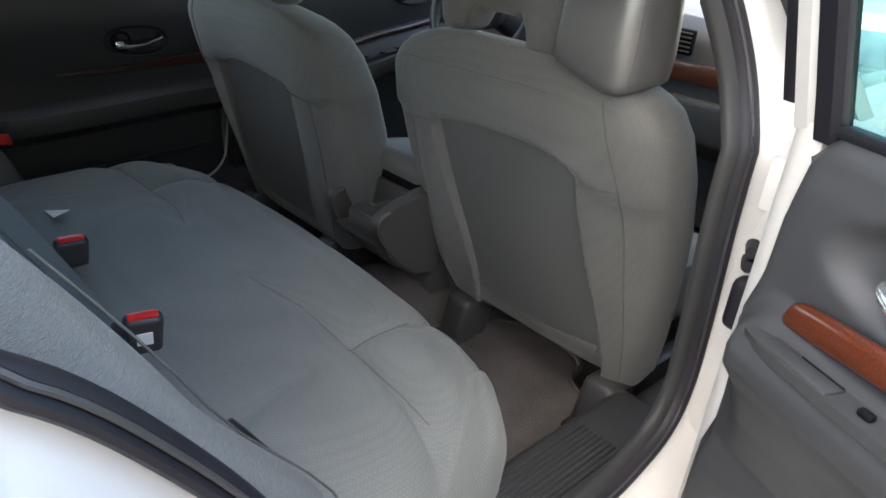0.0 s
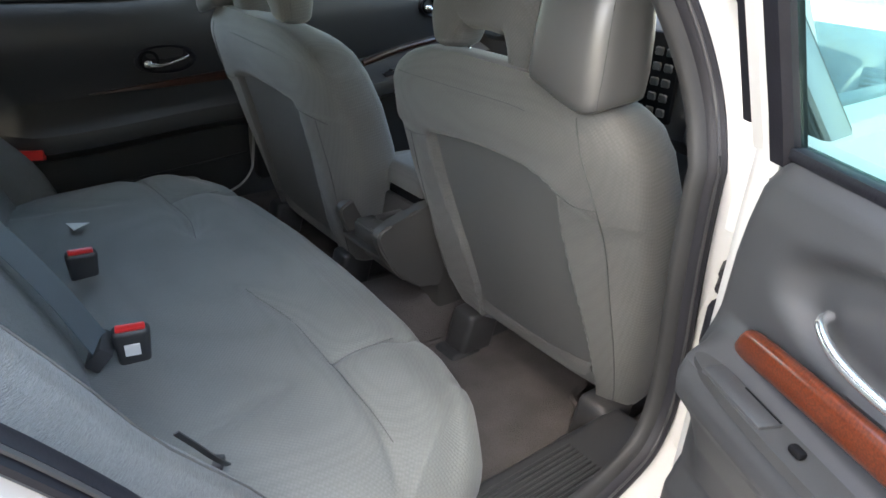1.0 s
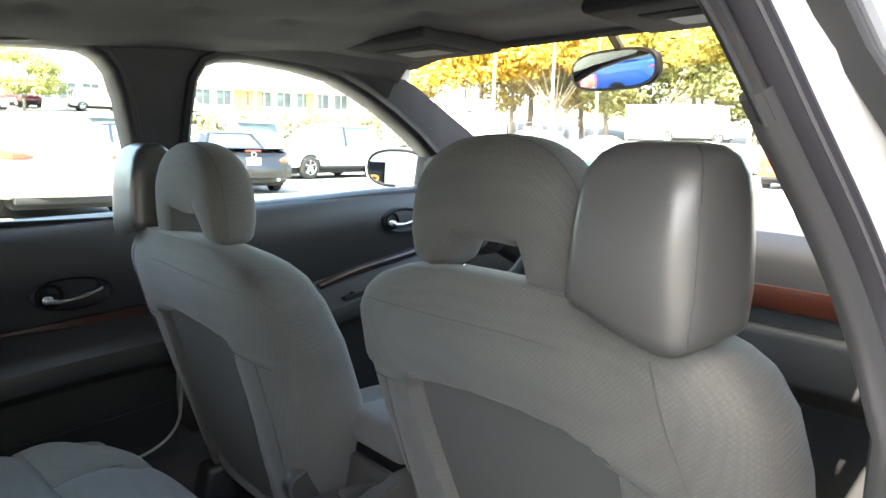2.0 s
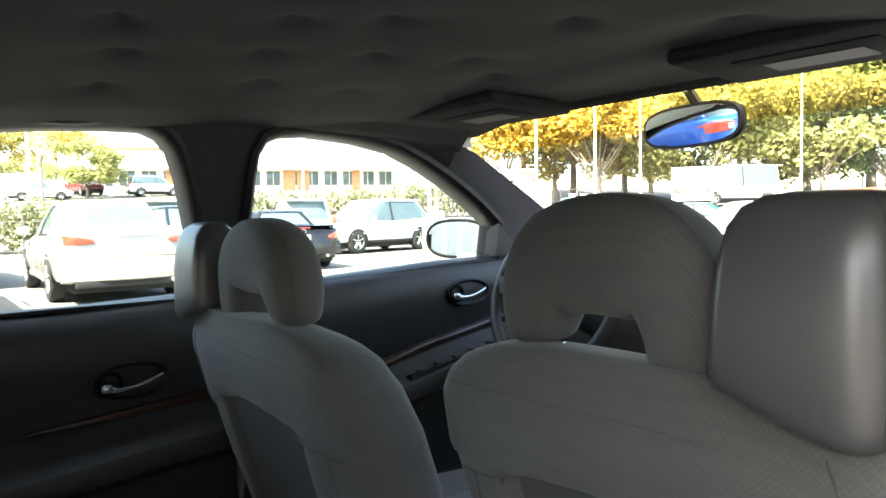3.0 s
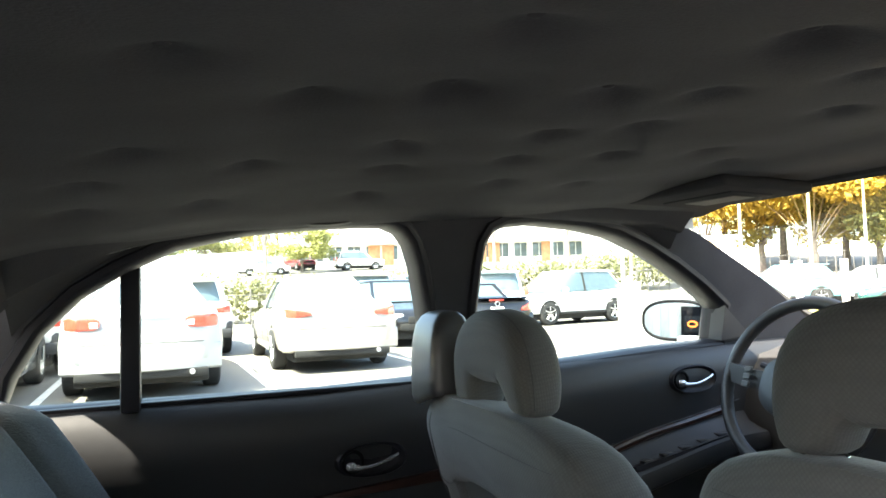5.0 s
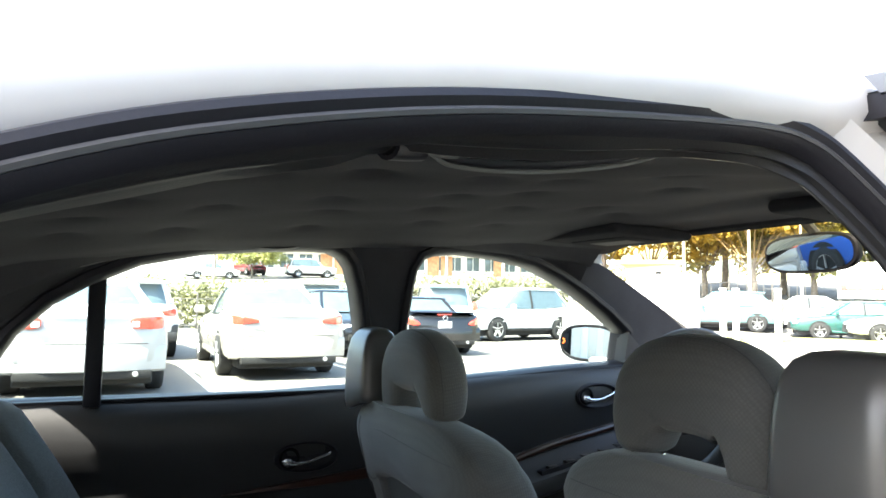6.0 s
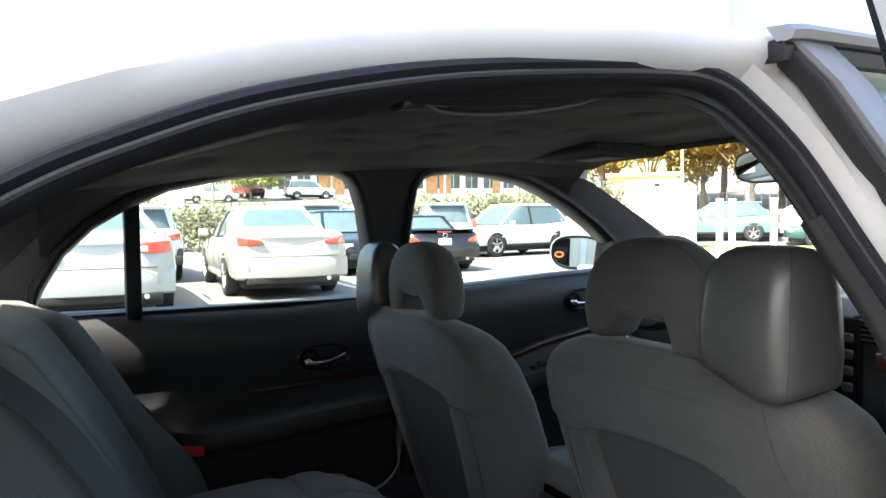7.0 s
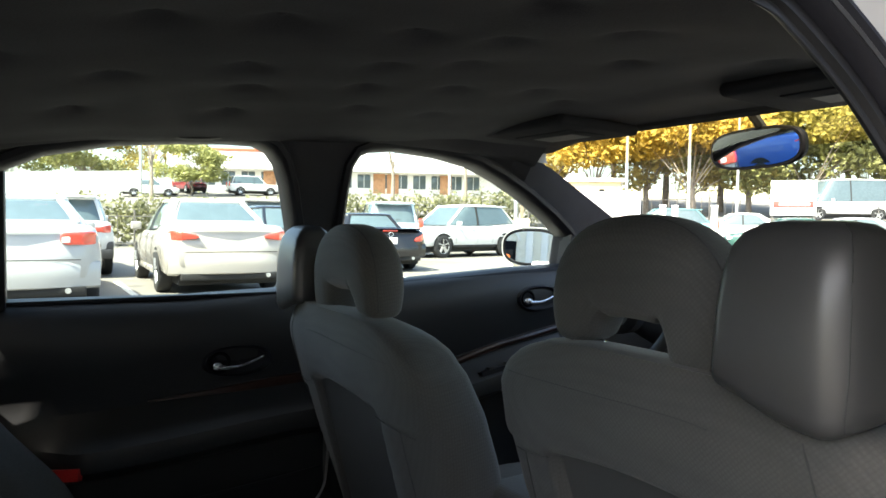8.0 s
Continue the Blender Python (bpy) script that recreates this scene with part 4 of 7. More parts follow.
secs = []
NY = 200
for i in range(NY + 1):
    y = -0.662 + 1.324 * i / NY
    e = abs(y) / 0.662
    drop = 0.20 * (1 - (1 - e ** 9) ** (1 / 3)) if e < 1 else 0.20
    f = cushion_front(y)
    row = []
    for j in range(90):
        x = -0.66 + (f - 0.03 + 0.66) * j / 89
        row.append(Vector((x, y, cushion_top(x, y) - drop - 0.035 * step(0.86, 1.0, j / 89) * 0.5)))
    z0 = row[-1].z
    for j in range(1, 12):
        a = j / 11 * math.pi / 2
        row.append(Vector((f - 0.03 + 0.045 * math.sin(a * 1.0), y, z0 - 0.075 * (1 - math.cos(a)))))
    for j in range(1, 6):
        row.append(Vector((f + 0.015 - 0.02 * j / 5, y, z0 - 0.075 - 0.033 * j)))
    row.append(Vector((-0.66, y, 0.32)))
    secs.append(row)
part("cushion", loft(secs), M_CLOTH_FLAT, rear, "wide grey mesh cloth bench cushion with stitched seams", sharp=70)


def back_face(y, t):
    """t 0 at the seat, 1 at the top."""
    z = 0.545 + 0.50 * t
    x = -0.625 - 0.26 * t + 0.025 * math.sin(math.pi * t)
    w = abs(y)
    x += 0.066 * math.exp(-((w - 0.635) / 0.09) ** 2) + 0.055 * math.exp(-((w - 0.635) / 0.085) ** 2) * step(0.50, 0.08, t) - 0.014 * math.exp(-((w - 0.36) / 0.12) ** 2)
    x -= 0.022 * math.exp(-((w - 0.535) / 0.009) ** 2) + 0.006 * math.exp(-((w - 0.15) / 0.010) ** 2)
    return x, z


secs = []
for i in range(NY + 1):
    y = -0.712 + 1.424 * i / NY
    e = abs(y) / 0.712
    pull = 0.10 * (1 - (1 - e ** 12) ** 0.4) if e < 1 else 0.10
    top = 1.0 - 0.08 * step(0.55, 0.70, -y) - 0.04 * step(0.55, 0.70, y)
    row = []
    for j in range(30):
        t = top * j / 29
        x, z = back_face(y, t)
        r = 0.07 * step(0.88, 1.0, j / 29) ** 2
        row.append(Vector((x - pull - r, y, z)))
    x, z = back_face(y, top)
    row += [Vector((x - pull - 0.12, y, z + 0.004)), Vector((x - 0.2, y, z - 0.03)), Vector((-0.80, y, 0.5)), Vector((-0.66, y, 0.45))]
    secs.append(row)
part("backrest", loft(secs), M_CLOTH_RIB, rear, "grey cloth rear backrest with side bolsters", sharp=70)


def on_rear(y, t, lift=0.003):
    x, z = back_face(y, t)
    return Vector((x + lift, y, z + lift * 0.5))


part("seam", tube([on_rear(-0.535, 0.05 + 0.09 * i, 0.0) for i in range(10)], 0.0015, 5), M_STITCH, rear)
part("seam", tube([on_rear(-0.650, 0.05 + 0.09 * i, 0.002) for i in range(10)], 0.0014, 5), M_STITCH, rear)
part("seam", tube([on_rear(0.535, 0.05 + 0.09 * i, 0.0) for i in range(10)], 0.0015, 5), M_STITCH, rear)


def on_bench(x, y):
    return Vector((x, y, cushion_top(x, y) + 0.0012))


for pts in (((-0.348, -0.125), (-0.330, -0.19), (-0.318, -0.255), (-0.319, -0.33), (-0.321, -0.396), (-0.327, -0.46), (-0.334, -0.532), (-0.345, -0.60)), ((-0.318, -0.384), (-0.28, -0.384), (-0.24, -0.384), (-0.20, -0.384)),
            ((-0.348, 0.125), (-0.318, 0.255), (-0.321, 0.396), (-0.334, 0.532)), ((-0.318, 0.384), (-0.26, 0.384), (-0.20, 0.384))):
    fine = [p for p in smooth_curve([(x, y, 0) for x, y in pts], 10)]
    part("seam", tube([on_bench(p.x, p.y) - Vector((0, 0, 0.0004)) for p in fine], 0.0007, 5), M_STITCH, rear)


def buckle(x, y, z, turn, label):
    b = thing("seat_belt_buckle", label, "seat belt buckle", "rear belt buckles", m=pose(x, y, z, 0, 14, turn))
    bm = bbox(-0.013, 0.013, -0.027, 0.027, -0.085, 0.0, 0.009, 3)
    for v in bm.verts:
        if v.co.z < -0.04:
            v.co.y *= 0.82
    part("buckle_body", bm, M_DARKTRIM, b, "dark grey plastic buckle body")
    part("release_button", bbox(-0.007, 0.007, -0.021, 0.021, -0.006, 0.0035, 0.003), M_RED, b, "red release button")
    part("strap", bbox(-0.004, 0.004, -0.02, 0.02, -0.13, -0.07, 0.001, 1), M_BELT, b)
    return b


b1 = buckle(-0.572, -0.236, 0.640, -104, "dark seat belt buckle with red button and white sticker")
part("sticker", bbox(0.0125, 0.0142, -0.012, 0.010, -0.047, -0.023, 0.0005, 1), M_WHITE, b1, "small white square sticker")
buckle(-0.571, 0.077, 0.632, -98, "dark seat belt buckle with red release button")

# belts lying across the rear backrest
def strap(points, label, w=0.024, face=(0.87, 0, 0.5), cloth=None):
    s = thing("seat_belt", label, "seat belt", "rear seat belts")
    pts = smooth_curve(points, 8)
    secs = []
    for i, p in enumerate(pts):
        d = (pts[min(i + 1, len(pts) - 1)] - pts[max(i - 1, 0)]).normalized()
        side = d.cross(Vector(face)).normalized() * w
        nrm = Vector(face).normalized() * 0.0012
        secs.append([p - side - nrm, p + side - nrm, p + side + nrm, p - side + nrm])
    part("webbing", loft(secs), cloth or M_BELT, s, "slate grey woven webbing")
    return s


st = strap([(-0.90, -0.175, 1.06), (-0.80, -0.185, 0.965), (-0.708, -0.195, 0.815), (-0.656, -0.20, 0.715), (-0.624, -0.21, 0.640), (-0.603, -0.222, 0.592)], "slate seat belt webbing lying across the rear backrest", 0.024, (0.45, -0.45, 0.77))
part("latch_plate", bbox(-0.012, 0.012, -0.03, 0.03, -0.02, 0.02, 0.004, m=pose(-0.612, -0.212, 0.60, 0, 40, -20)), M_DARKTRIM, st)
st = strap([(-0.61, -0.570, 0.70), (-0.59, -0.568, 0.670), (-0.575, -0.564, 0.645), (-0.560, -0.555, 0.620), (-0.548, -0.540, 0.597)], "slate seat belt end tucked beside the outer bolster", 0.0035, (0.35, 0.92, 0.15), M_DARKTRIM)
part("anchor_end", bbox(-0.014, 0.014, -0.007, 0.007, -0.005, 0.005, 0.003, m=pose(-0.556, -0.527, 0.594, 0, 10, 60)), M_DARKTRIM, st, "dark rounded anchor end")
tri = bmesh.new()
v = [tri.verts.new(p) for p in ((-0.55, 0.325, 0.585), (-0.51, 0.30, 0.587), (-0.545, 0.28, 0.587))]
tri.faces.new(v)
ext = bmesh.ops.extrude_face_region(tri, geom=tri.faces[:])
for g in ext["geom"]:
    if isinstance(g, bmesh.types.BMVert):
        g.co.z += 0.002
tagged(link("paper_tag", tri, M_WHITE), "small cream triangular paper tag on the bench", "paper tag")

# floor mat
mat_pts = smooth_curve([(0.19, -0.19, 0), (0.26, -0.24, 0), (0.29, -0.34, 0), (0.27, -0.44, 0), (0.20, -0.47, 0), (0.17, -0.53, 0), (0.15, -0.585, 0), (0.03, -0.60, 0), (-0.10, -0.585, 0), (-0.14, -0.5, 0), (-0.16, -0.3, 0), (-0.12, -0.16, 0), (0.05, -0.145, 0)], 5, closed=True)
fm = thing("floor_mat", "taupe carpet floor mat on the rear footwell floor", "floor mat")
bm = plate([(p.x, p.y) for p in mat_pts], [], lambda u, v: (u, v, 0.312 + 0.006 * noise.noise((u * 9, v * 9, 2))), (0, 0, 0.012))
part("carpet", bm, M_MAT, fm)
part("border", tube([(p.x, p.y, 0.322) for p in mat_pts], 0.008, 8, closed=True), M_MAT, fm, "bound taupe edge")
# ---- far door panels ----
def panel_section(x, rear):
    """Inner door panel as (y, z) from belt down to the sill; the arm rest stands out."""
    belt = lerp([(-0.9, 0.985), (-0.3, 0.978), (0.25, 0.997), (0.65, 1.02), (0.9, 1.03)], x)
    if rear:
        arm = step(-0.62, -0.52, x) * step(0.05, -0.02, x)
        az = 0.672 + 0.03 * step(-0.5, 0.0, x)
    else:
        arm = step(0.10, 0.2, x) * step(1.0, 0.9, x)
        az = 0.70 + 0.08 * step(0.3, 0.85, x)
    d = 0.075 * arm
    return [(0.80, belt + 0.002), (0.752, belt), (0.738, belt - 0.005), (0.723, belt - 0.016), (0.709, belt - 0.036), (0.701, belt - 0.06), (0.699, belt - 0.085), (0.702, belt - 0.115), (0.711, 0.828), (0.722, 0.788), (0.726, az + 0.07), (0.712 - d * 0.3, az + 0.03), (0.70 - d, az + 0.012),
            (0.695 - d, az - 0.005), (0.70 - d, az - 0.03), (0.71 - d * 0.6, az - 0.055), (0.725, az - 0.08), (0.728, 0.56), (0.722, 0.50), (0.728, 0.45), (0.74, 0.40), (0.80, 0.38)]


def door_pull(parent, x, z, y=0.706):
    """Raised oval bezel round a dark bowl, with a chrome lever and its round end."""
    lp = superloop(0.074, 0.034, 44, 2.3)
    rows = [[Vector((x + a * k, y + dy, z + b * k)) for a, b in lp] for k, dy in ((1.10, 0.006), (1.07, -0.005), (1.0, -0.009), (0.93, -0.007), (0.86, 0.000), (0.6, 0.004), (0.05, 0.005))]
    bowl = part("handle_cup", loft(rows, caps=False), M_RUBBER, parent, "dark oval handle bowl")
    part("cup_bottom", tube([(x - 0.044 + 0.022 * math.cos(t), y - 0.006, z + 0.022 * math.sin(t)) for t in [2 * math.pi * i / 20 for i in range(20)]], 0.004, 6, closed=True), M_BLACK, bowl, "round lock surround")
    lev = smooth_curve([(x - 0.055, y - 0.012, z - 0.004), (x - 0.035, y - 0.020, z - 0.010), (x, y - 0.022, z - 0.008), (x + 0.035, y - 0.020, z + 0.002), (x + 0.056, y - 0.012, z + 0.008)], 5)
    part("knob", bbox(x - 0.062, x - 0.040, y - 0.024, y - 0.008, z - 0.015, z + 0.003, 0.007, 3), M_SATIN, parent, "rounded chrome handle end")
    part("handle", tube(lev, [0.0075, 0.0075, 0.007, 0.0065, 0.006, 0.0055, 0.005, 0.0045, 0.004] + [0.0036] * 12, 8), M_SATIN, parent, "chrome inner door handle")


d1 = thing("door_1", "dark slate far rear car door, closed, with armrest and chrome handle", "car door", "", "structure")
bm = loft([[Vector((-1.02 + 0.03 * i, y, z)) for y, z in panel_section(-1.02 + 0.03 * i, True)] for i in range(36)], caps=False, ring=False)
part("door_panel", bm, M_DOORTRIM, d1)
door_pull(d1, -0.190, 0.828)
bm = bbox(-0.385, 0.03, 0.714, 0.738, 0.740, 0.776, 0.006, 3)
for v in bm.verts:
    v.co.z = 0.752 + (v.co.z - 0.752) * step(-0.40, -0.22, v.co.x) + 0.012 * step(-0.2, 0.03, v.co.x)
part("wood_strip", bm, M_WOODD, d1, "dark burl wood strip tapering rearward")
part("reflector", tube([(-0.588, 0.660, 0.640), (-0.524, 0.626, 0.643)], 0, flat=(0.010, 0.012)), M_RED, d1, "red courtesy reflector")
part("belt_strip", bbox(-0.90, -0.04, 0.735, 0.760, 0.976, 0.984, 0.002), M_RUBBER, d1)
part("map_pocket_edge", tube(smooth_curve([(-0.52, 0.722, 0.50), (-0.3, 0.720, 0.51), (-0.1, 0.718, 0.525), (0.02, 0.72, 0.535)], 5), 0.005, 6), M_DOORTRIM, d1)
edge = smooth_curve([(0.034, 0.700, 0.60), (0.031, 0.70, 0.552), (0.020, 0.70, 0.488), (-0.012, 0.70, 0.449), (-0.06, 0.70, 0.428), (-0.10, 0.70, 0.422)], 6)
part("door_edge", tube(edge, 0.0035, 6), M_PAINT, d1, "thin white painted door edge")
d2 = thing("door_2", "dark slate driver's car door, closed, with wood trim and switches", "car door", "", "structure")
bm = loft([[Vector((0.06 + 0.03 * i, y, z)) for y, z in panel_section(0.06 + 0.03 * i, False)] for i in range(40)], caps=False, ring=False)
part("door_panel", bm, M_DOORTRIM, d2)
door_pull(d2, 0.70, 0.935, 0.700)
part("wood_strip", tube(smooth_curve([(0.42, 0.715, 0.765), (0.55, 0.712, 0.80), (0.70, 0.71, 0.825), (0.84, 0.71, 0.85)], 5), 0.011, 8), M_WOODD, d2, "dark burl wood strip")
part("chrome_line", tube(smooth_curve([(0.42, 0.70, 0.785), (0.55, 0.70, 0.815), (0.70, 0.70, 0.84), (0.86, 0.70, 0.868)], 5), 0.0010, 6), M_PANEL, d2)
part("crease", tube(smooth_curve([(0.25, 0.727, 0.885), (0.4, 0.727, 0.90), (0.55, 0.727, 0.915)], 5), 0.003, 6), M_DOORTRIM, d2)
sp = part("switch_panel", tube(smooth_curve([(0.46, 0.662, 0.735), (0.60, 0.660, 0.757), (0.80, 0.660, 0.79)], 6), 0, flat=(0.024, 0.006)), M_RUBBER, d2, "black glossy switch panel")
for i in range(5):
    part("window_switch", bbox(0.49 + 0.06 * i, 0.528 + 0.06 * i, 0.648, 0.668, 0.744 + 0.0105 * i, 0.7535 + 0.0105 * i, 0.003), M_DARKTRIM, sp, "dark window switch")
part("mirror_sail", plate([(0.828, 1.028), (0.822, 1.125), (0.83, 1.118), (0.93, 1.04)], [], lambda u, v: (u, far_y(v) - 0.012, v), (0, 0.05, 0)), M_DARKTRIM, d2, "dark triangular mirror mount")
structure(link("pillar_trim", bbox(0.038, 0.11, 0.680, 0.74, 0.45, 0.985, 0.02, 3), M_DOORTRIM), "dark lower centre pillar trim", "pillar trim")

# ---- open rear door on the near side ----
DOOR = Matrix.Translation((-0.01, -0.83, 0)) @ Matrix(((-0.42, -0.907, 0, 0), (-0.907, 0.42, 0, 0), (0, 0, 1, 0), (0, 0, 0, 1)))
# local x: along the door from its hinge, local y: towards its inner face, local z: up
d3 = thing("door_3", "open white rear car door with grey inner panel and wood trim", "car door", "", "structure")


def door_part(name, bm, m, parent=None, label="", flat=False):
    bm.transform(DOOR)
    return part(name, bm, m, parent or d3, label, flat)


def lean(z):
    return 0.36 * max(0.0, z - 1.0)


secs = []
for i in range(91):
    u = 0.024 + 0.92 * (i / 90) ** 1.3
    arm = 0.055 * step(0.055, 0.10, u) * step(0.95, 0.7, u)
    edge2 = 0.03 * (1 - step(0.0, 0.03, u - 0.024))
    az = 0.79 + 0.0 * u
    top = 1.012 - 0.035 * (1 - step(0.0, 0.05, u - 0.024))
    row = [(-0.02, top), (0.018 - edge2 * 0.3, top - 0.002), (0.032 - edge2, top - 0.02), (0.040 - edge2, top - 0.06), (0.044 - edge2, 0.90), (0.046 - edge2, az + 0.04), (0.050 + arm * 0.2 - edge2, az + 0.022), (0.055 + arm - edge2, az + 0.008),
           (0.062 + arm - edge2, az - 0.012), (0.060 + arm - edge2, az - 0.035), (0.050 + arm * 0.7 - edge2, az - 0.07), (0.046 + arm * 0.3 - edge2, az - 0.13), (0.046 - edge2, 0.60), (0.060 - edge2, 0.56), (0.062 - edge2, 0.42), (0.045 - edge2, 0.38), (-0.02, 0.37)]
    fine = []
    for (ya, za), (yb, zb) in zip(row, row[1:]):
        k = max(1, int(abs(zb - za) / 0.006))
        fine += [(ya + (yb - ya) * q / k, za + (zb - za) * q / k) for q in range(k)]
    fine.append(row[-1])
    # dished hollow round the inner handle
    secs.append([Vector((u, y - 0.020 * step(1.0, 0.70, (abs((u - 0.315) / 0.215) ** 2.3 + abs((z - 0.908) / 0.062) ** 2.3) ** (1 / 2.3)) * (1 if 0.8 < z < 1.0 else 0), z)) for y, z in fine])
door_part("inner_panel", loft(secs, caps=False, ring=False), M_DOORGREY, label="slate grey moulded inner panel with armrest")
strip = smooth_curve([(0.108, 0.052, 0.818), (0.13, 0.056, 0.826), (0.2, 0.062, 0.835), (0.32, 0.066, 0.842), (0.5, 0.066, 0.846), (0.7, 0.062, 0.85)], 6)
secs = []
for i, p in enumerate(strip):
    h = 0.0185 * min(1.0, (1 - (1 - min(1.0, i / 6)) ** 2) ** 0.5 + 0.1)
    secs.append([p + Vector((0, b, a)) for a, b in superloop(h, 0.010, 16, 2.6)])
door_part("wood_trim", loft(secs), M_WOOD, label="glossy red-brown wood trim")
door_part("handle", tube(smooth_curve([(0.185, 0.034, 0.898), (0.195, 0.052, 0.896), (0.23, 0.062, 0.886), (0.28, 0.062, 0.879), (0.32, 0.056, 0.878), (0.35, 0.036, 0.884)], 5), 0.0055, 10), M_CHROME, label="curved chrome inner handle")
ar = [Vector((0.25 + a, 0.098 + b * 0.9, 0.806)) for a, b in superloop(0.150, 0.021, 40, 2.6)]
door_part("switch_plate", loft([[p + Vector((0, 0, -0.012)) for p in ar], ar]), M_TRIM, label="grey switch plate on the armrest")
door_part("ash_tray_lid", bbox(0.13, 0.225, 0.086, 0.113, 0.803, 0.8095, 0.002), M_DOORGREY, label="small closed ashtray lid")
door_part("lid_slot", bbox(0.17, 0.225, 0.088, 0.090, 0.8095, 0.811, 0.0005, 1), M_BLACK)
door_part("window_switch", bbox(0.252, 0.268, 0.094, 0.104, 0.806, 0.814, 0.003), M_BLACK, label="black window switch")
# outer skin, window frame, glass and edge
sec = [[Vector((u, y, z)) for y, z in ((-0.05, 0.36), (-0.075, 0.5), (-0.085, 0.75), (-0.07, 0.95), (-0.05, 1.015), (-0.02, 1.015), (-0.02, 0.36))] for u in (0.0, 0.02, 0.5, 0.96)]
door_part("outer_skin", loft(sec), M_PAINT, label="white painted outer skin")
edge3 = [[Vector((u, y, z)) for u, y in ((-0.012, -0.05), (-0.012, 0.0), (0.0, 0.012), (0.022, 0.014), (0.035, 0.006), (0.035, -0.05))] for z in (0.36, 0.6, 0.8, 0.95, 1.012)]
door_part("hinge_edge", loft(edge3), M_PAINT, label="white painted hinge edge of the door")


def frame_bar(a, b, w, d, m, name, label=""):
    secs = []
    for i in range(9):
        t = i / 8
        u, z = a[0] + (b[0] - a[0]) * t, a[1] + (b[1] - a[1]) * t
        off = lean(z)
        secs.append([Vector((u + p, off + q, z)) for p, q in ((-w, -d), (w, -d), (w, d * 0.4), (w * 0.6, d), (-w * 0.6, d), (-w, d * 0.4))])
    return door_part(name, loft(secs), m, label=label)


frame_bar((0.004, 1.0), (0.010, 1.40), 0.016, 0.012, M_PAINT, "frame_edge", "white painted window frame edge")
frame_bar((0.037, 0.995), (0.037, 1.40), 0.019, 0.012, M_RUBBER, "window_frame", "black window frame")
frame_bar((-0.024, 1.025), (-0.010, 1.40), 0.010, 0.006, M_RUBBER, "edge_seal", "black rubber edge seal")
secs = [[Vector((u, lean(z) + q, z + p)) for p, q in ((-0.02, -0.03), (0.02, -0.03), (0.02, 0.02), (-0.02, 0.02))] for u, z in ((0.06, 1.40), (0.3, 1.41), (0.6, 1.36), (0.85, 1.22), (0.93, 1.0))]
door_part("frame_top", loft(secs), M_RUBBER, label="black upper window frame")
door_part("belt_moulding", bbox(0.06, 0.93, -0.002, 0.022, 1.008, 1.022, 0.004), M_RUBBER)
bm = plate([(0.06, 1.0), (0.06, 1.40), (0.3, 1.41), (0.6, 1.36), (0.85, 1.22), (0.93, 1.0)], [], lambda u, v: (u, lean(v) - 0.004, v), (0, 0.004, 0))
g = door_part("pane", bm, G_TINT, label="green-tinted door glass", flat=True)
g.visible_shadow = False
# hinge and check strap on the pillar
hg = thing("door_hinge", "white painted door hinge with black cable boot on the pillar", "door hinge", "", "structure")
part("hinge_leaf", bbox(0.0, 0.03, -0.855, -0.80, 0.885, 0.955, 0.004), M_PAINT, hg)
part("cable_boot", bbox(0.028, 0.064, -0.830, -0.786, 0.690, 0.772, 0.014, 3), M_RUBBER, hg, "black rubber cable boot")
for z in (0.790, 0.812):
    part("hinge_bolt", tube([(0.066, -0.790, z), (0.036, -0.800, z)], [0.012, 0.009], 10), M_RUBBER, hg, "black greased bolt head")
part("bolt", bbox(-0.012, 0.012, -0.85, -0.83, 0.765, 0.79, 0.005), M_DARKTRIM, hg)
part("bolt", bbox(-0.010, 0.010, -0.852, -0.834, 0.795, 0.812, 0.005), M_DARKTRIM, hg)

# closed front door on the near side: rear window frame edge and glass
d4 = thing("door_4", "closed white front passenger door with black window frame", "car door", "", "structure")


def nd(x, z, out=0.0):
    return Vector((x, (near_y(z) - 0.105 * max(0.0, (1.40 - z) / 0.45) if z > 0.95 else -0.865) - out, z))


M_FRAME = mat("satin_grey_window_frame", (0.15, 0.155, 0.165), 0.38, vary=0.06, fine=500, bump=0.05)
REAR_EDGE = ((-0.110, 1.388), (-0.096, 1.371), (-0.069, 1.345), (-0.005, 1.235), (0.035, 1.12), (0.075, 1.0))
for nm, prof, m, lab in (("edge_seal", ((-0.001, -0.02), (-0.001, 0.004), (0.002, 0.008), (0.008, 0.009), (0.010, -0.01)), M_TRIM, "grey rubber seal on the door's rear edge"),
                         ("window_frame", ((0.009, -0.01), (0.009, 0.012), (0.014, 0.017), (0.066, 0.016), (0.076, 0.010), (0.078, -0.02)), M_FRAME, "satin grey rear window frame"),
                         ("glass_run", ((0.076, -0.02), (0.077, 0.008), (0.086, 0.006), (0.088, -0.02)), M_RUBBER, "")):
    part(nm, loft([[nd(x + a * 1.1, z, b + 0.004 + 0.03 * step(1.24, 1.385, z)) for a, b in prof] for x, z in REAR_EDGE]), m, d4, lab)
TOP_EDGE = ((-0.112, 1.381), (-0.084, 1.385), (0.086, 1.388), (0.25, 1.382), (0.6, 1.32), (0.95, 1.13))
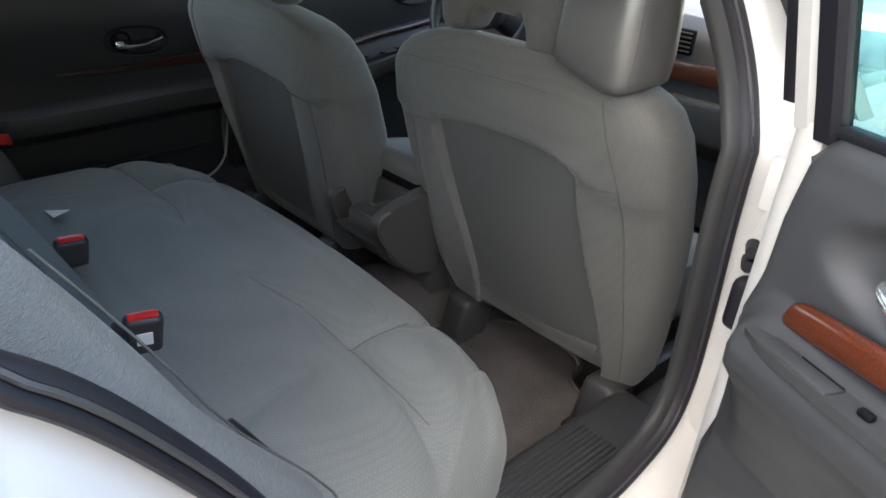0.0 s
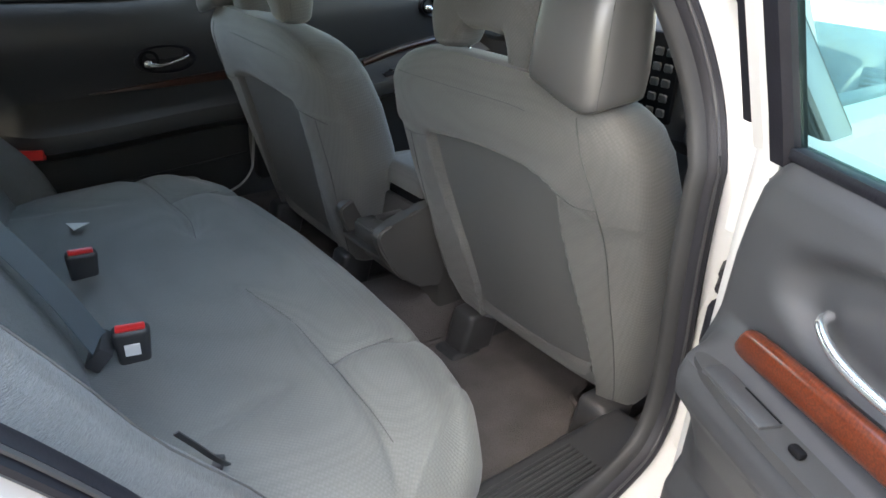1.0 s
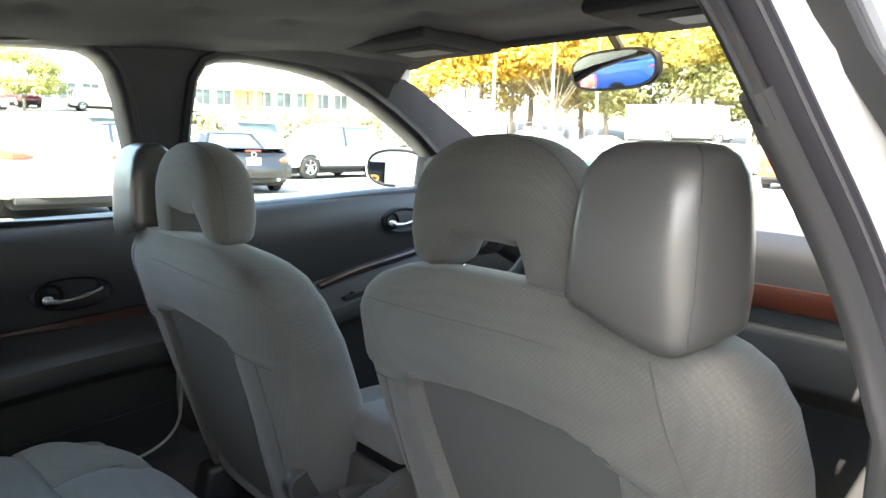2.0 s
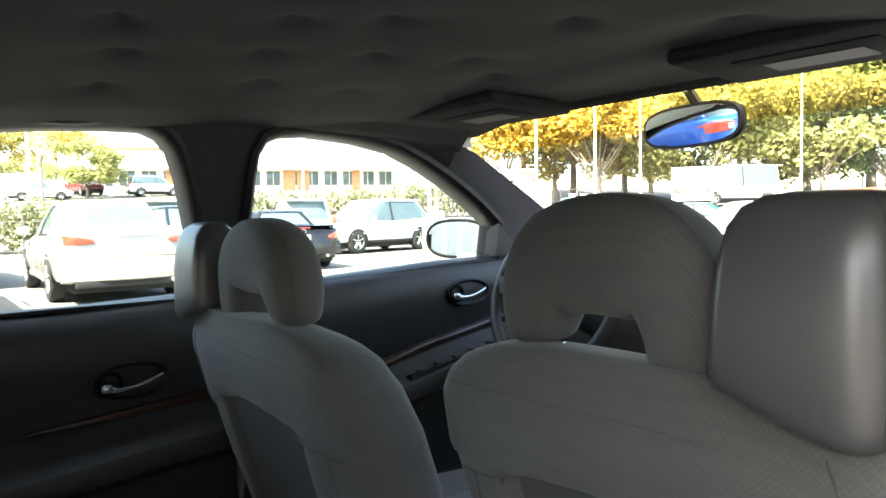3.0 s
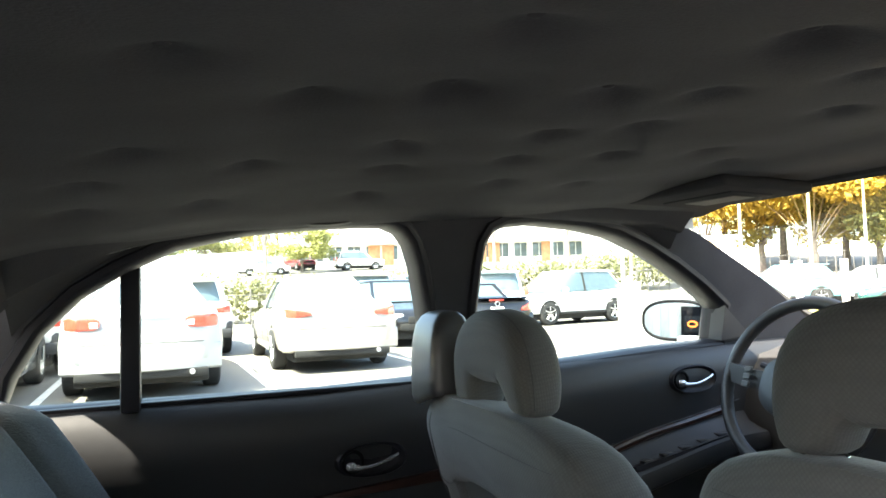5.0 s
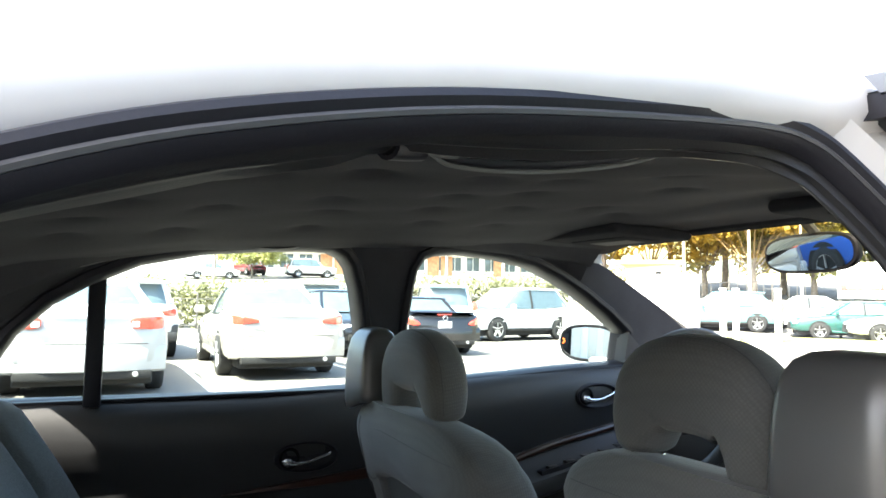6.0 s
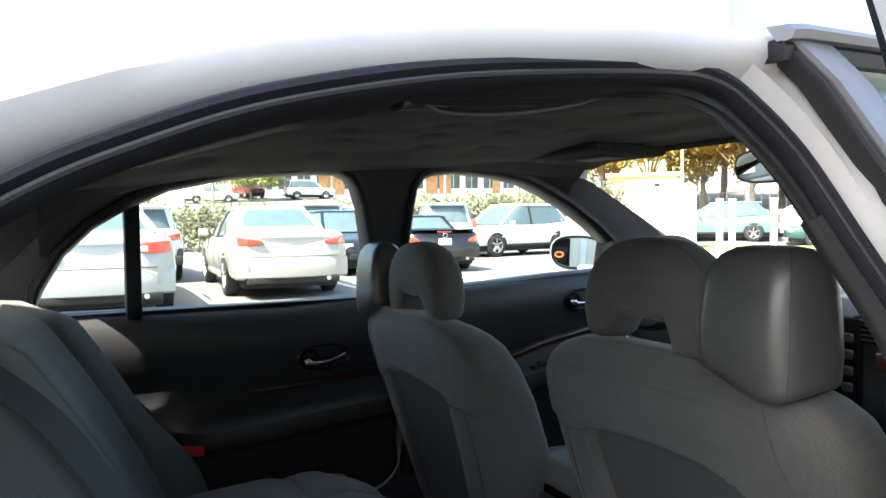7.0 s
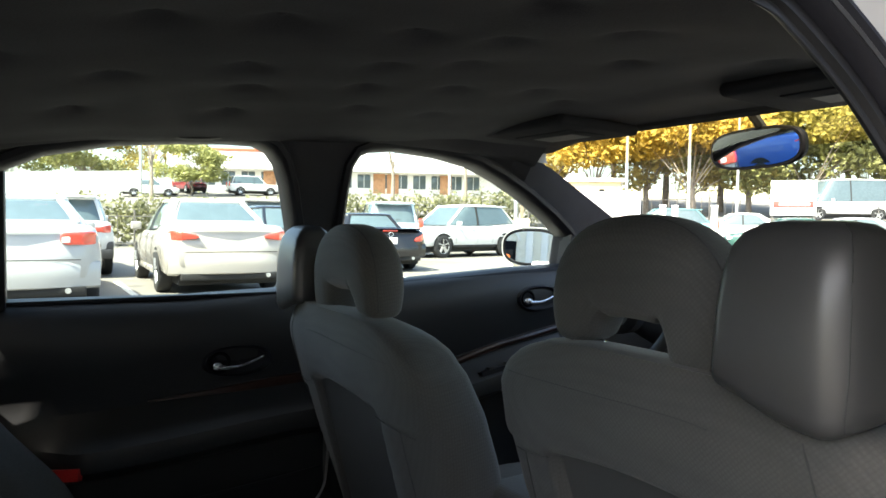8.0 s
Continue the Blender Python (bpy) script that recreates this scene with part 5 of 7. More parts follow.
for nm, prof, m in (("drip_moulding", ((0.002, 0.004), (0.004, 0.020), (0.012, 0.024), (0.020, 0.016), (0.022, -0.01)), M_FRAME), ("frame_top", ((-0.016, -0.02), (-0.016, 0.010), (-0.002, 0.014), (0.004, 0.010), (0.006, -0.02)), M_RUBBER)):
    part(nm, loft([[nd(x, z, b + 0.034) + Vector((0, 0, a)) for a, b in prof] for x, z in TOP_EDGE]), m, d4)
bm = plate([(0.155, 1.0), (0.120, 1.12), (0.080, 1.235), (0.018, 1.345), (-0.020, 1.385), (0.086, 1.388), (0.25, 1.382), (0.6, 1.305), (0.95, 1.12), (0.95, 1.0)], [], lambda u, v: tuple(nd(u, v, 0.024 * step(1.24, 1.385, v) - 0.004)), (0, 0.004, 0))
part("pane", bm, G_CLEAR, d4, "clear door glass", flat=True).visible_shadow = False
secs = [[Vector((x, y, z)) for y, z in ((-0.87, 0.36), (-0.90, 0.5), (-0.905, 0.75), (-0.885, 0.95), (-0.865, 1.0), (-0.78, 1.0), (-0.76, 0.9), (-0.76, 0.4))] for x in (0.06, 0.5, 1.0, 1.3)]
part("door_shell", loft(secs), M_PAINT, d4, "white door shell")
part("inner_panel", bbox(0.12, 1.2, -0.76, -0.72, 0.4, 1.0, 0.02), M_DOORTRIM, d4)

# ---- fittings: visors, mirrors, grab handles, wheel ----
def visor(x0, x1, y0, y1, z, label):
    v = thing("sun_visor", label, "sun visor", "sun visors")
    bm = bbox(x0, x1, y0, y1, -0.013, 0.012, 0.012, 4)
    bm.transform(Matrix.Translation((0, 0, z)) @ Matrix.Rotation(radians(2), 4, "Y"))
    part("visor_body", bm, M_VISOR, v, "charcoal cloth visor")
    xm, ym = (x0 + x1) / 2, (y0 + y1) / 2
    bm = bbox(xm - 0.05, xm + 0.06, ym - 0.10, ym + 0.10, -0.0155, -0.010, 0.002)
    bm.transform(Matrix.Translation((0, 0, z)) @ Matrix.Rotation(radians(2), 4, "Y"))
    fl = part("mirror_flap", bm, M_VISOR, v, "grey vanity mirror flap")
    bm = bbox(xm - 0.015, xm + 0.045, ym - 0.07, ym + 0.07, -0.0168, -0.0148, 0.001, 1)
    bm.transform(Matrix.Translation((0, 0, z)) @ Matrix.Rotation(radians(2), 4, "Y"))
    part("label_patch", bm, M_TRIM, fl)
    return v


visor(0.36, 0.60, 0.22, 0.52, 1.398, "charcoal cloth sun visor with vanity flap on the driver's side")
visor(0.38, 0.60, -0.50, -0.15, 1.402, "charcoal cloth sun visor with vanity flap on the passenger side")

rm = thing("rear_view_mirror", "black oval rear-view mirror on the windshield", "rear-view mirror")
RM = look((0.82, 0.070, 1.338), (-0.576, 0.325, 1.193)) @ Matrix.Translation((0, 0, 0))
lp = superloop(0.138, 0.047, 40, 3.0)
bm = loft([[Vector((a * k, b * k, c)) for a, b in lp] for c, k in ((0.035, 0.55), (0.02, 0.85), (0.0, 0.98), (-0.012, 1.0), (-0.016, 0.97))])
bm.transform(RM)
part("housing", bm, M_BLACK, rm)
bm = bmesh.new()
bm.faces.new([bm.verts.new((a * 0.92, b * 0.85, -0.0168)) for a, b in lp])
bm.transform(RM)
part("mirror_glass", bm, M_MIRROR, rm, "silvered mirror glass", flat=True)
part("stem", tube([Vector((0.84, 0.07, 1.35)), Vector((0.82, 0.06, 1.38)), Vector((0.76, 0.05, 1.412))], 0.012, 8), M_DARKTRIM, rm)

sm = thing("side_mirror", "white side mirror outside the driver's window", "side mirror")
SM = look((0.875, 0.94, 1.075), (-0.729, 0.303, 1.152))
lp = superloop(0.115, 0.062, 44, 2.6)
bm = loft([[Vector((a * k + 0.02 * c / 0.1, b * k, c)) for a, b in lp] for c, k in ((0.10, 0.35), (0.085, 0.65), (0.05, 0.92), (0.0, 1.09), (-0.014, 1.10), (-0.022, 1.06), (-0.018, 1.0))])
bm.transform(SM)
part("housing", bm, M_PAINT, sm)
bm = bmesh.new()
bm.faces.new([bm.verts.new((a * 0.93, b * 0.9, -0.0215)) for a, b in lp])
bm.transform(SM)
part("mirror_glass", bm, M_MIRROR, sm, "silvered mirror glass", flat=True)
bm = tube([SM @ Vector((a * 0.96, b * 0.94, -0.021)) for a, b in lp], 0.005, 6, closed=True)
part("rim", bm, M_BLACK, sm)
part("arm", bbox(0.84, 0.92, 0.80, 0.92, 0.985, 1.03, 0.012, 3), M_PAINT, sm)


def grab(x0, x1, y, z, dy, label):
    g = thing("grab_handle", label, "grab handle", "roof grab handles")
    pts = smooth_curve([(x0, y, z + 0.012), (x0 + 0.02, y + dy, z - 0.006), (x0 + 0.06, y + dy * 1.6, z - 0.014), ((x0 + x1) / 2, y + dy * 1.8, z - 0.014), (x1 - 0.06, y + dy * 1.6, z - 0.008), (x1 - 0.02, y + dy, z + 0.002), (x1, y, z + 0.016)], 5)
    part("grip", tube(pts, 0, flat=(0.006, 0.007)), M_TRIM, g)
    for x in (x0, x1):
        part("mount", bbox(x - 0.02, x + 0.02, y - 0.014, y + 0.014, z - 0.004, z + 0.02, 0.006), M_TRIM, g)
    h = part("coat_hook", tube(smooth_curve([(x0 - 0.04, y, z + 0.008), (x0 - 0.045, y + dy, z - 0.008), (x0 - 0.035, y + dy * 1.6, z - 0.012)], 4), 0.006, 8), M_TRIM, g)
    return g


gh = thing("grab_handle", "dark folded roof grab handle above the open door", "grab handle", "roof grab handles")
LIP = [(-0.480, 1.316), (-0.472, 1.3115), (-0.457, 1.305), (-0.42, 1.3045), (-0.37, 1.309), (-0.309, 1.320), (-0.272, 1.331)]
secs = []
for i in range(25):
    t = i / 24
    x = -0.466 + 0.192 * t
    w = 0.003 + 0.004 * (1 - abs(2 * t - 1) ** 4)
    secs.append([Vector((x, -0.556 + b, lerp(LIP, x) + w + 0.002 + a)) for a, b in superloop(w, 0.006, 14, 3.0)])
part("grip", loft(secs), M_RUBBER, gh)
# lighter tube paints the bright highlight along the handle's edge
part("lip", tube([(p.x, -0.560, p.y) for p in smooth_curve([(x, z, 0) for x, z in LIP], 6)], 0.0016, 8), M_PANEL, gh, "pale line painting the highlight on the handle's lower edge")
part("curl", tube(smooth_curve([(-0.481, -0.566, 1.321), (-0.474, -0.562, 1.3145), (-0.463, -0.561, 1.311), (-0.452, -0.561, 1.3115)], 6), [0.0035] * 6 + [0.003] * 6 + [0.002] * 7, 8), M_PANEL, gh)
bm = tube([(-0.478, -0.558, 1.3135), (-0.492, -0.563, 1.312), (-0.509, -0.574, 1.310)], [0.0075, 0.0085, 0.0095], 14)
hk = part("coat_hook", bm, M_RUBBER, gh, "dark round coat hook")
part("hook_hole", tube([(-0.5085, -0.5737, 1.3101), (-0.5096, -0.5744, 1.3100)], 0.0068, 12), M_BLACK, hk)
grab(-0.40, -0.20, 0.606, 1.345, -0.008, "grey roof grab handle above the far rear window")

sw = thing("steering_wheel", "dark leather steering wheel with control buttons", "steering wheel")
SW = look((0.71, 0.385, 0.955), (-0.45, 0.385, 1.40))
bm = tube([SW @ Vector((0.195 * math.cos(2 * math.pi * i / 48), 0.195 * math.sin(2 * math.pi * i / 48), 0)) for i in range(48)], 0.0155, 12, closed=True)
part("rim", bm, M_DARKTRIM, sw, "dark leather rim")
bm = loft([[SW @ Vector((a * k, b * k - 0.01, c)) for a, b in superloop(0.085, 0.075, 28, 2.6)] for c, k in ((0.04, 0.8), (0.0, 1.0), (-0.025, 0.9), (-0.035, 0.6))])
part("hub", bm, M_DARKTRIM, sw)
for sgn in (-1, 1):
    sp = tube([SW @ Vector((sgn * 0.07, 0, 0.0)), SW @ Vector((sgn * 0.13, 0.0, 0.0)), SW @ Vector((sgn * 0.19, 0.012, 0))], 0, flat=(0.012, 0.022))
    p = part("spoke", sp, M_DARKTRIM, sw)
    for j in range(3):
        bm = bbox(-0.011, 0.011, -0.007, 0.007, -0.004, 0.004, 0.002, 1)
        bm.transform(SW @ Matrix.Translation((sgn * 0.12, 0.018 - 0.018 * j, -0.022)))
        part("button", bm, M_PANEL, p)
part("column", tube([SW @ Vector((0, 0, 0.03)), SW @ Vector((0, -0.02, 0.25))], 0.05, 14), M_DARKTRIM, sw)
part("stalk", tube([SW @ Vector((0.05, 0.03, 0.07)), SW @ Vector((0.16, 0.05, 0.06))], 0.008, 8), M_DARKTRIM, sw)
# ---- parked vehicles ----
PAINTS = {}


def paint(name, c, rough=0.22, metal=0.0):
    if name not in PAINTS:
        PAINTS[name] = mat(name + "_paint", c, rough, metal=metal, vary=0.03, scale=3, fine=30, bump=0.0, coat=0.4)
    return PAINTS[name]


def wheel(parent, x, y, r, w, side):
    """Tyre and spoked rim; side is the outer direction in y."""
    n = 28
    prof = [(-w / 2, r * 0.62), (-w / 2, r * 0.90), (-w * 0.42, r * 0.975), (-w * 0.3, r), (w * 0.3, r), (w * 0.42, r * 0.975), (w / 2, r * 0.90), (w / 2, r * 0.62)]
    secs = []
    for i in range(n + 1):
        t = 2 * math.pi * i / n
        secs.append([Vector((x + rr * math.cos(t), y + a, r + rr * math.sin(t))) for a, rr in prof])
    wh = part("wheel", loft(secs, caps=False, ring=False), M_TYRE, parent, "black rubber tyre on a silver rim")
    yo = y + side * w * 0.42
    bm = bmesh.new()
    outer = [Vector((x + r * 0.63 * math.cos(2 * math.pi * i / n), yo, r + r * 0.63 * math.sin(2 * math.pi * i / n))) for i in range(n)]
    tube(outer, r * 0.045, 6, closed=True, bm=bm)
    for k in range(5):
        t = 2 * math.pi * k / 5 + 0.3
        d = Vector((math.cos(t), 0, math.sin(t)))
        tube([Vector((x, yo, r)) + d * r * 0.08, Vector((x, yo, r)) + d * r * 0.62], 0, flat=(r * 0.02, r * 0.13), bm=bm)
    c = [Vector((x + r * 0.14 * math.cos(t), yo + side * 0.01, r + r * 0.14 * math.sin(t))) for t in [2 * math.pi * i / 12 for i in range(12)]]
    bm.faces.new([bm.verts.new(p) for p in c])
    part("rim", bm, M_RIM, wh, "silver alloy rim")
    bm = bmesh.new()
    bm.faces.new([bm.verts.new((x + r * 0.62 * math.cos(2 * math.pi * i / n), yo - side * w * 0.25, r + r * 0.62 * math.sin(2 * math.pi * i / n))) for i in range(n)])
    part("brake_disc", bm, M_UNDER, wh, flat=True)


def vehicle(kind, colour, L, W, H, wb, m, label, tail="wide", lower=None, name="car", plate=True):
    """A parked car, built with +x forward about the middle of its wheelbase."""
    c = thing(name, label, "car" if name == "car" else name, "parked cars", m=m)
    P = colour
    hw = W / 2
    rear, front = -L * 0.5 - 0.03, L * 0.5 - 0.03
    r = 0.325 if kind in ("sedan", "coupe") else 0.36
    suv = kind in ("suv", "crossover", "van", "pickup")
    belt = {"sedan": 0.95, "coupe": 0.88, "suv": 1.05, "crossover": 1.02, "van": 1.05, "pickup": 1.05}[kind]
    deck = {"sedan": 1.06, "coupe": 0.95, "suv": 1.08, "crossover": 1.08, "van": 1.10, "pickup": 1.05}[kind]
    hood = {"sedan": 0.78, "coupe": 0.74, "suv": 0.98, "crossover": 0.90, "van": 0.95, "pickup": 1.0}[kind]
    zb = 0.29 if not suv else 0.34
    # lower body
    st = []
    for i in range(33):
        t = i / 32
        s = rear + (front - rear) * t
        endr = 1 - (1 - min(1.0, t / 0.10)) ** 2.6
        endf = 1 - (1 - min(1.0, (1 - t) / 0.16)) ** 2.4
        w = hw * (0.80 + 0.20 * endr ** 0.5) * (0.74 + 0.26 * endf ** 0.5)
        top = lerp([(0.0, deck - 0.10), (0.03, deck - 0.02), (0.10, deck), (0.24, deck if kind != "coupe" else deck - 0.02), (0.34, belt + 0.02), (0.66, belt), (0.74, belt - 0.04), (0.96, hood), (1.0, hood - 0.16)], t)
        low = zb + 0.14 * (1 - min(1.0, t / 0.05)) + 0.10 * (1 - min(1.0, (1 - t) / 0.05))
        bow = 0.10 * (1 - min(1.0, t / 0.06)) if not suv else 0.02
        st.append((s, w, low, top, bow))
    secs = []
    for s, w, low, top, bow in st:
        h = top - low
        half = [(0.0, low), (w * 0.80, low), (w * 0.95, low + h * 0.06), (w * 0.985, low + h * 0.20), (w, low + h * 0.45), (w * 0.985, low + h * 0.66), (w * 0.965, low + h * 0.80), (w * 0.93, low + h * 0.93), (w * 0.86, top - 0.012), (w * 0.6, top + 0.006), (0.0, top + 0.012)]
        ring = half + [(-y, z) for y, z in half[-2:0:-1]]
        secs.append([Vector((s + 0.05 * (1 - (y / w) ** 2) * (-1 if s < 0 else 1) * (1 if abs(s) > L * 0.40 else 0), y, z)) for y, z in ring])
    body = part("body", loft(secs), P, c, sharp=50)
    # greenhouse
    gh = {"sedan": (-0.335, 0.235, -0.185, 0.07), "coupe": (-0.27, 0.20, -0.16, 0.03), "suv": (-0.475, 0.245, -0.425, 0.09), "crossover": (-0.46, 0.25, -0.33, 0.07), "van": (-0.48, 0.30, -0.46, 0.16), "pickup": (-0.12, 0.22, -0.09, 0.08)}[kind]
    loops = []
    zt = H - 0.035
    for k in range(5):
        t = k / 4
        z = belt - 0.01 + (zt - belt + 0.01) * t
        s0, s1 = L * (gh[0] + (gh[2] - gh[0]) * t), L * (gh[1] + (gh[3] - gh[1]) * t)
        w = hw * (0.915 - 0.25 * t ** 1.3) if not suv else hw * (0.93 - 0.16 * t ** 1.2)
        zoff = deck - belt
        loop = []
        for a, b in superloop((s1 - s0) / 2, w, 48, 5.0 if not kind == "coupe" else 4.0):
            zz = z + (zoff * (1 - t) * step(L * -0.12, L * -0.28, (s0 + s1) / 2 + a))
            loop.append(Vector(((s0 + s1) / 2 + a, b, zz)))
        loops.append(loop)
    part("window_glass", loft(loops), M_CARGLASS, c, "dark glossy window glass", sharp=60)
    top = loops[-1]
    cx = sum((p.x for p in top)) / len(top)
    rl = []
    for k, dz in ((1.045, -0.03), (1.05, 0.0), (1.0, 0.025), (0.82, 0.045), (0.45, 0.052), (0.1, 0.053)):
        rl.append([Vector((cx + (p.x - cx) * k, p.y * k, zt + dz - (0.035 * ((p.x - cx) / (L * 0.2)) ** 2 if k > 0.7 else 0.0) * 0.5)) for p in top])
    part("roof", loft(rl), P, c, sharp=60)
    for a in (5, 19, 29, 43):
        pts = [loops[k][a] * 1.0 for k in range(5)]
        pts = [Vector((p.x, p.y * 1.004, p.z)) for p in pts]
        part("roof_pillar", tube(pts, 0, flat=(0.035 if suv else 0.03, 0.03)), P, c)
    if kind in ("sedan", "coupe"):
        # broad painted rear quarter, and the roof skin running down over the glass's head and foot
        for a0 in (15, 28):
            secs = []
            for lp in loops:
                q = [lp[i] for i in range(a0, a0 + 6)]
                mid = Vector((sum(p.x for p in lp) / len(lp), 0, 0))
                secs.append([Vector((mid.x + (p.x - mid.x) * 1.012, p.y * 1.015, p.z)) for p in q] + [Vector((mid.x + (p.x - mid.x) * 0.97, p.y * 0.96, p.z)) for p in reversed(q)])
            part("rear_quarter", loft(secs), P, c, sharp=60)
        secs = []
        for t in (0.0, 0.06, 0.12, 0.16):
            k = loops[0]
            lo = [k[i].lerp(loops[1][i], t * 4) for i in range(17, 32)]
            secs.append([Vector((p.x * (1.004 + 0.02 * (0.16 - t) / 0.16), p.y * 1.004, p.z)) for p in lo])
        part("parcel_edge", loft(secs, caps=False, ring=False), P, c, "painted sill under the rear glass", sharp=60)
    for a in (12, 36):
        pts = [Vector((L * -0.03, loops[k][a].y * 1.004, loops[k][a].z)) for k in range(5)]
        part("door_pillar", tube(pts, 0, flat=(0.03, 0.012)), M_UNDER, c)
    # rear face
    xr = rear - 0.035

    def skin(y):
        """x of the body's rear corner at half-width y, by the body's own stations."""
        for (sa, wa, *_), (sb, wb2, *_) in zip(st, st[1:]):
            if y <= wa * 0.95:
                return sa - 0.05 * (1 - (y / wa) ** 2)
            if y <= wb2 * 0.95:
                return sa + (sb - sa) * (y - wa * 0.95) / max(1e-4, (wb2 - wa) * 0.95) - 0.012
        return rear + 0.3

    for sd in (-1, 1):
        if tail == "tall":
            bm = bbox(-0.04, 0.04, hw * 0.80, hw * 0.95, deck - 0.30, deck + 0.12, 0.02)
            for v in bm.verts:
                v.co.x += 0.03
            bm.transform(Matrix.Translation((xr + 0.01, 0, 0)) @ Matrix.Scale(sd, 4, (0, 1, 0)))
        else:
            ya, yb, zc, dz, ha, hb = {"wide": (hw - 0.44, hw * 0.94, -0.18, 0.015, 0.028, 0.085), "box": (hw * 0.50, hw * 0.94, -0.16, 0.0, 0.070, 0.080), "wedge": (hw * 0.62, hw * 0.945, -0.24, 0.07, 0.035, 0.10)}[tail]
            secs = []
            for i in range(13):
                u = i / 12
                y = ya + (yb - ya) * u
                h2 = (ha + (hb - ha) * u) * (1 - 0.5 * abs(2 * u - 1) ** 8)
                secs.append([Vector((skin(y) + b, sd * y, deck + zc + dz * u + a)) for a, b in superloop(h2, 0.022, 16, 3.5)])
            bm = loft(secs)
        part("tail_lamp", bm, M_TAIL, c, "red tail lamp with clear reverse segment")
        if tail == "box":
            part("reverse_lamp", bbox(skin(hw * 0.55) - 0.028, skin(hw * 0.55), sd * hw * 0.56 - 0.045, sd * hw * 0.56 + 0.045, deck - 0.21, deck - 0.14, 0.012), M_LAMP, c, "clear reverse lamp")
    if plate:
        part("rear_plate", bbox(xr - 0.026, xr - 0.01, -0.155, 0.155, deck - 0.33, deck - 0.18, 0.006), M_PLATE, c, "white plate with an unreadable bar")
    if kind == "coupe":
        part("brake_lamp", bbox(xr + 0.02, xr + 0.06, -0.17, 0.17, deck - 0.045, deck - 0.015, 0.006), M_TAIL, c, "slim red high brake lamp")
        part("badge", tube([Vector((xr - 0.03, 0.05 * math.cos(math.pi * i / 8), deck - 0.11 + 0.05 * math.sin(math.pi * i / 8))) for i in range(16)], 0.006, 5, closed=True), M_RIM, c, "round chrome badge")
        part("deck_lip", loft([[Vector((xr + 0.03 + 0.10 * abs(y / hw) ** 2 + a, y, deck + z)) for a, z in ((-0.03, 0.015), (0.0, 0.03), (0.14, 0.015), (0.10, -0.02))] for y in [hw * 0.82 * (-1 + i / 6) for i in range(13)]]), P, c)
    part("trunk_gap", tube([Vector((xr - 0.012, y, deck - 0.40)) for y in (-hw * 0.72, 0.0, hw * 0.72)], 0.006, 5), M_UNDER, c)
    part("rear_bumper", loft([[Vector((xr + 0.16 - 0.185 * (1 - abs(y / hw) ** 2.6) + a, y, z)) for a, z in ((0.06, zb + 0.03), (-0.01, zb + 0.06), (-0.025, zb + 0.16), (-0.025, zb + 0.30), (0.0, zb + 0.34), (0.06, zb + 0.34))] for y in [hw * 0.955 * (-1 + i / 12) for i in range(25)]]), P if lower is None else lower, c, "rear bumper")
    part("bumper_underside", bbox(xr + 0.0, xr + 0.3, -hw * 0.78, hw * 0.78, zb - 0.04, zb + 0.06, 0.02), M_UNDER, c)
    part("exhaust_tip", tube([Vector((xr - 0.03, -hw * 0.58, zb + 0.02)), Vector((xr + 0.15, -hw * 0.58, zb + 0.02))], 0.032, 12), M_RIM, c, "chrome exhaust tip")
    # front face
    xf = front + 0.03
    for sd in (-1, 1):
        part("head_lamp", bbox(xf - 0.30, xf - 0.05, sd * hw * 0.72 - 0.17, sd * hw * 0.72 + 0.17, hood - 0.22, hood - 0.08, 0.05, 3), M_LAMP, c, "clear head lamp")
    part("grille", bbox(xf - 0.03, xf + 0.012, -0.42, 0.42, hood - 0.30, hood - 0.14, 0.02), M_UNDER, c, "dark radiator grille")
    part("lower_grille", bbox(xf - 0.03, xf + 0.015, -0.6, 0.6, zb + 0.06, zb + 0.2, 0.02), M_UNDER, c)
    # sides
    for sd in (-1, 1):
        for s in (-wb / 2, wb / 2):
            arch = [Vector((s + (r + 0.05) * math.cos(t), sd * (hw * 0.992), r + (r + 0.05) * math.sin(t))) for t in [math.pi * i / 14 for i in range(15)]]
            bm = bmesh.new()
            bm.faces.new([bm.verts.new(p + Vector((0, sd * 0.006, 0))) for p in arch])
            part("wheel_arch", bm, M_UNDER, c, "black wheel arch opening", flat=True)
            wheel(c, s, sd * (hw - 0.10), r, 0.21, sd)
        for s in (L * -0.165, L * -0.02, L * 0.18):
            part("door_gap", tube([Vector((s, sd * hw * z2, z)) for z, z2 in ((zb + 0.12, 0.985), (0.6, 1.0), (belt - 0.1, 0.968), (belt, 0.90))], 0.005, 5), M_UNDER, c)
        for s in (L * -0.14, L * 0.01):
            part("door_handle", bbox(s, s + 0.14, sd * hw * 0.985 - 0.02, sd * hw * 0.985 + 0.02, belt - 0.13, belt - 0.10, 0.006), P, c)
        part("wing_mirror", bbox(L * 0.155, L * 0.155 + 0.11, sd * (hw + 0.06) - 0.09, sd * (hw + 0.06) + 0.09, belt - 0.02, belt + 0.12, 0.03, 3), P, c)
        part("sill", bbox(-wb / 2 + 0.4, wb / 2 - 0.4, sd * hw * 0.95 - 0.03, sd * hw * 0.95 + 0.03, zb - 0.03, zb + 0.06, 0.02), M_UNDER if suv else P, c)
    part("underbody", bbox(rear + 0.15, front - 0.15, -hw * 0.8, hw * 0.8, 0.17, zb + 0.1, 0.03), M_UNDER, c)
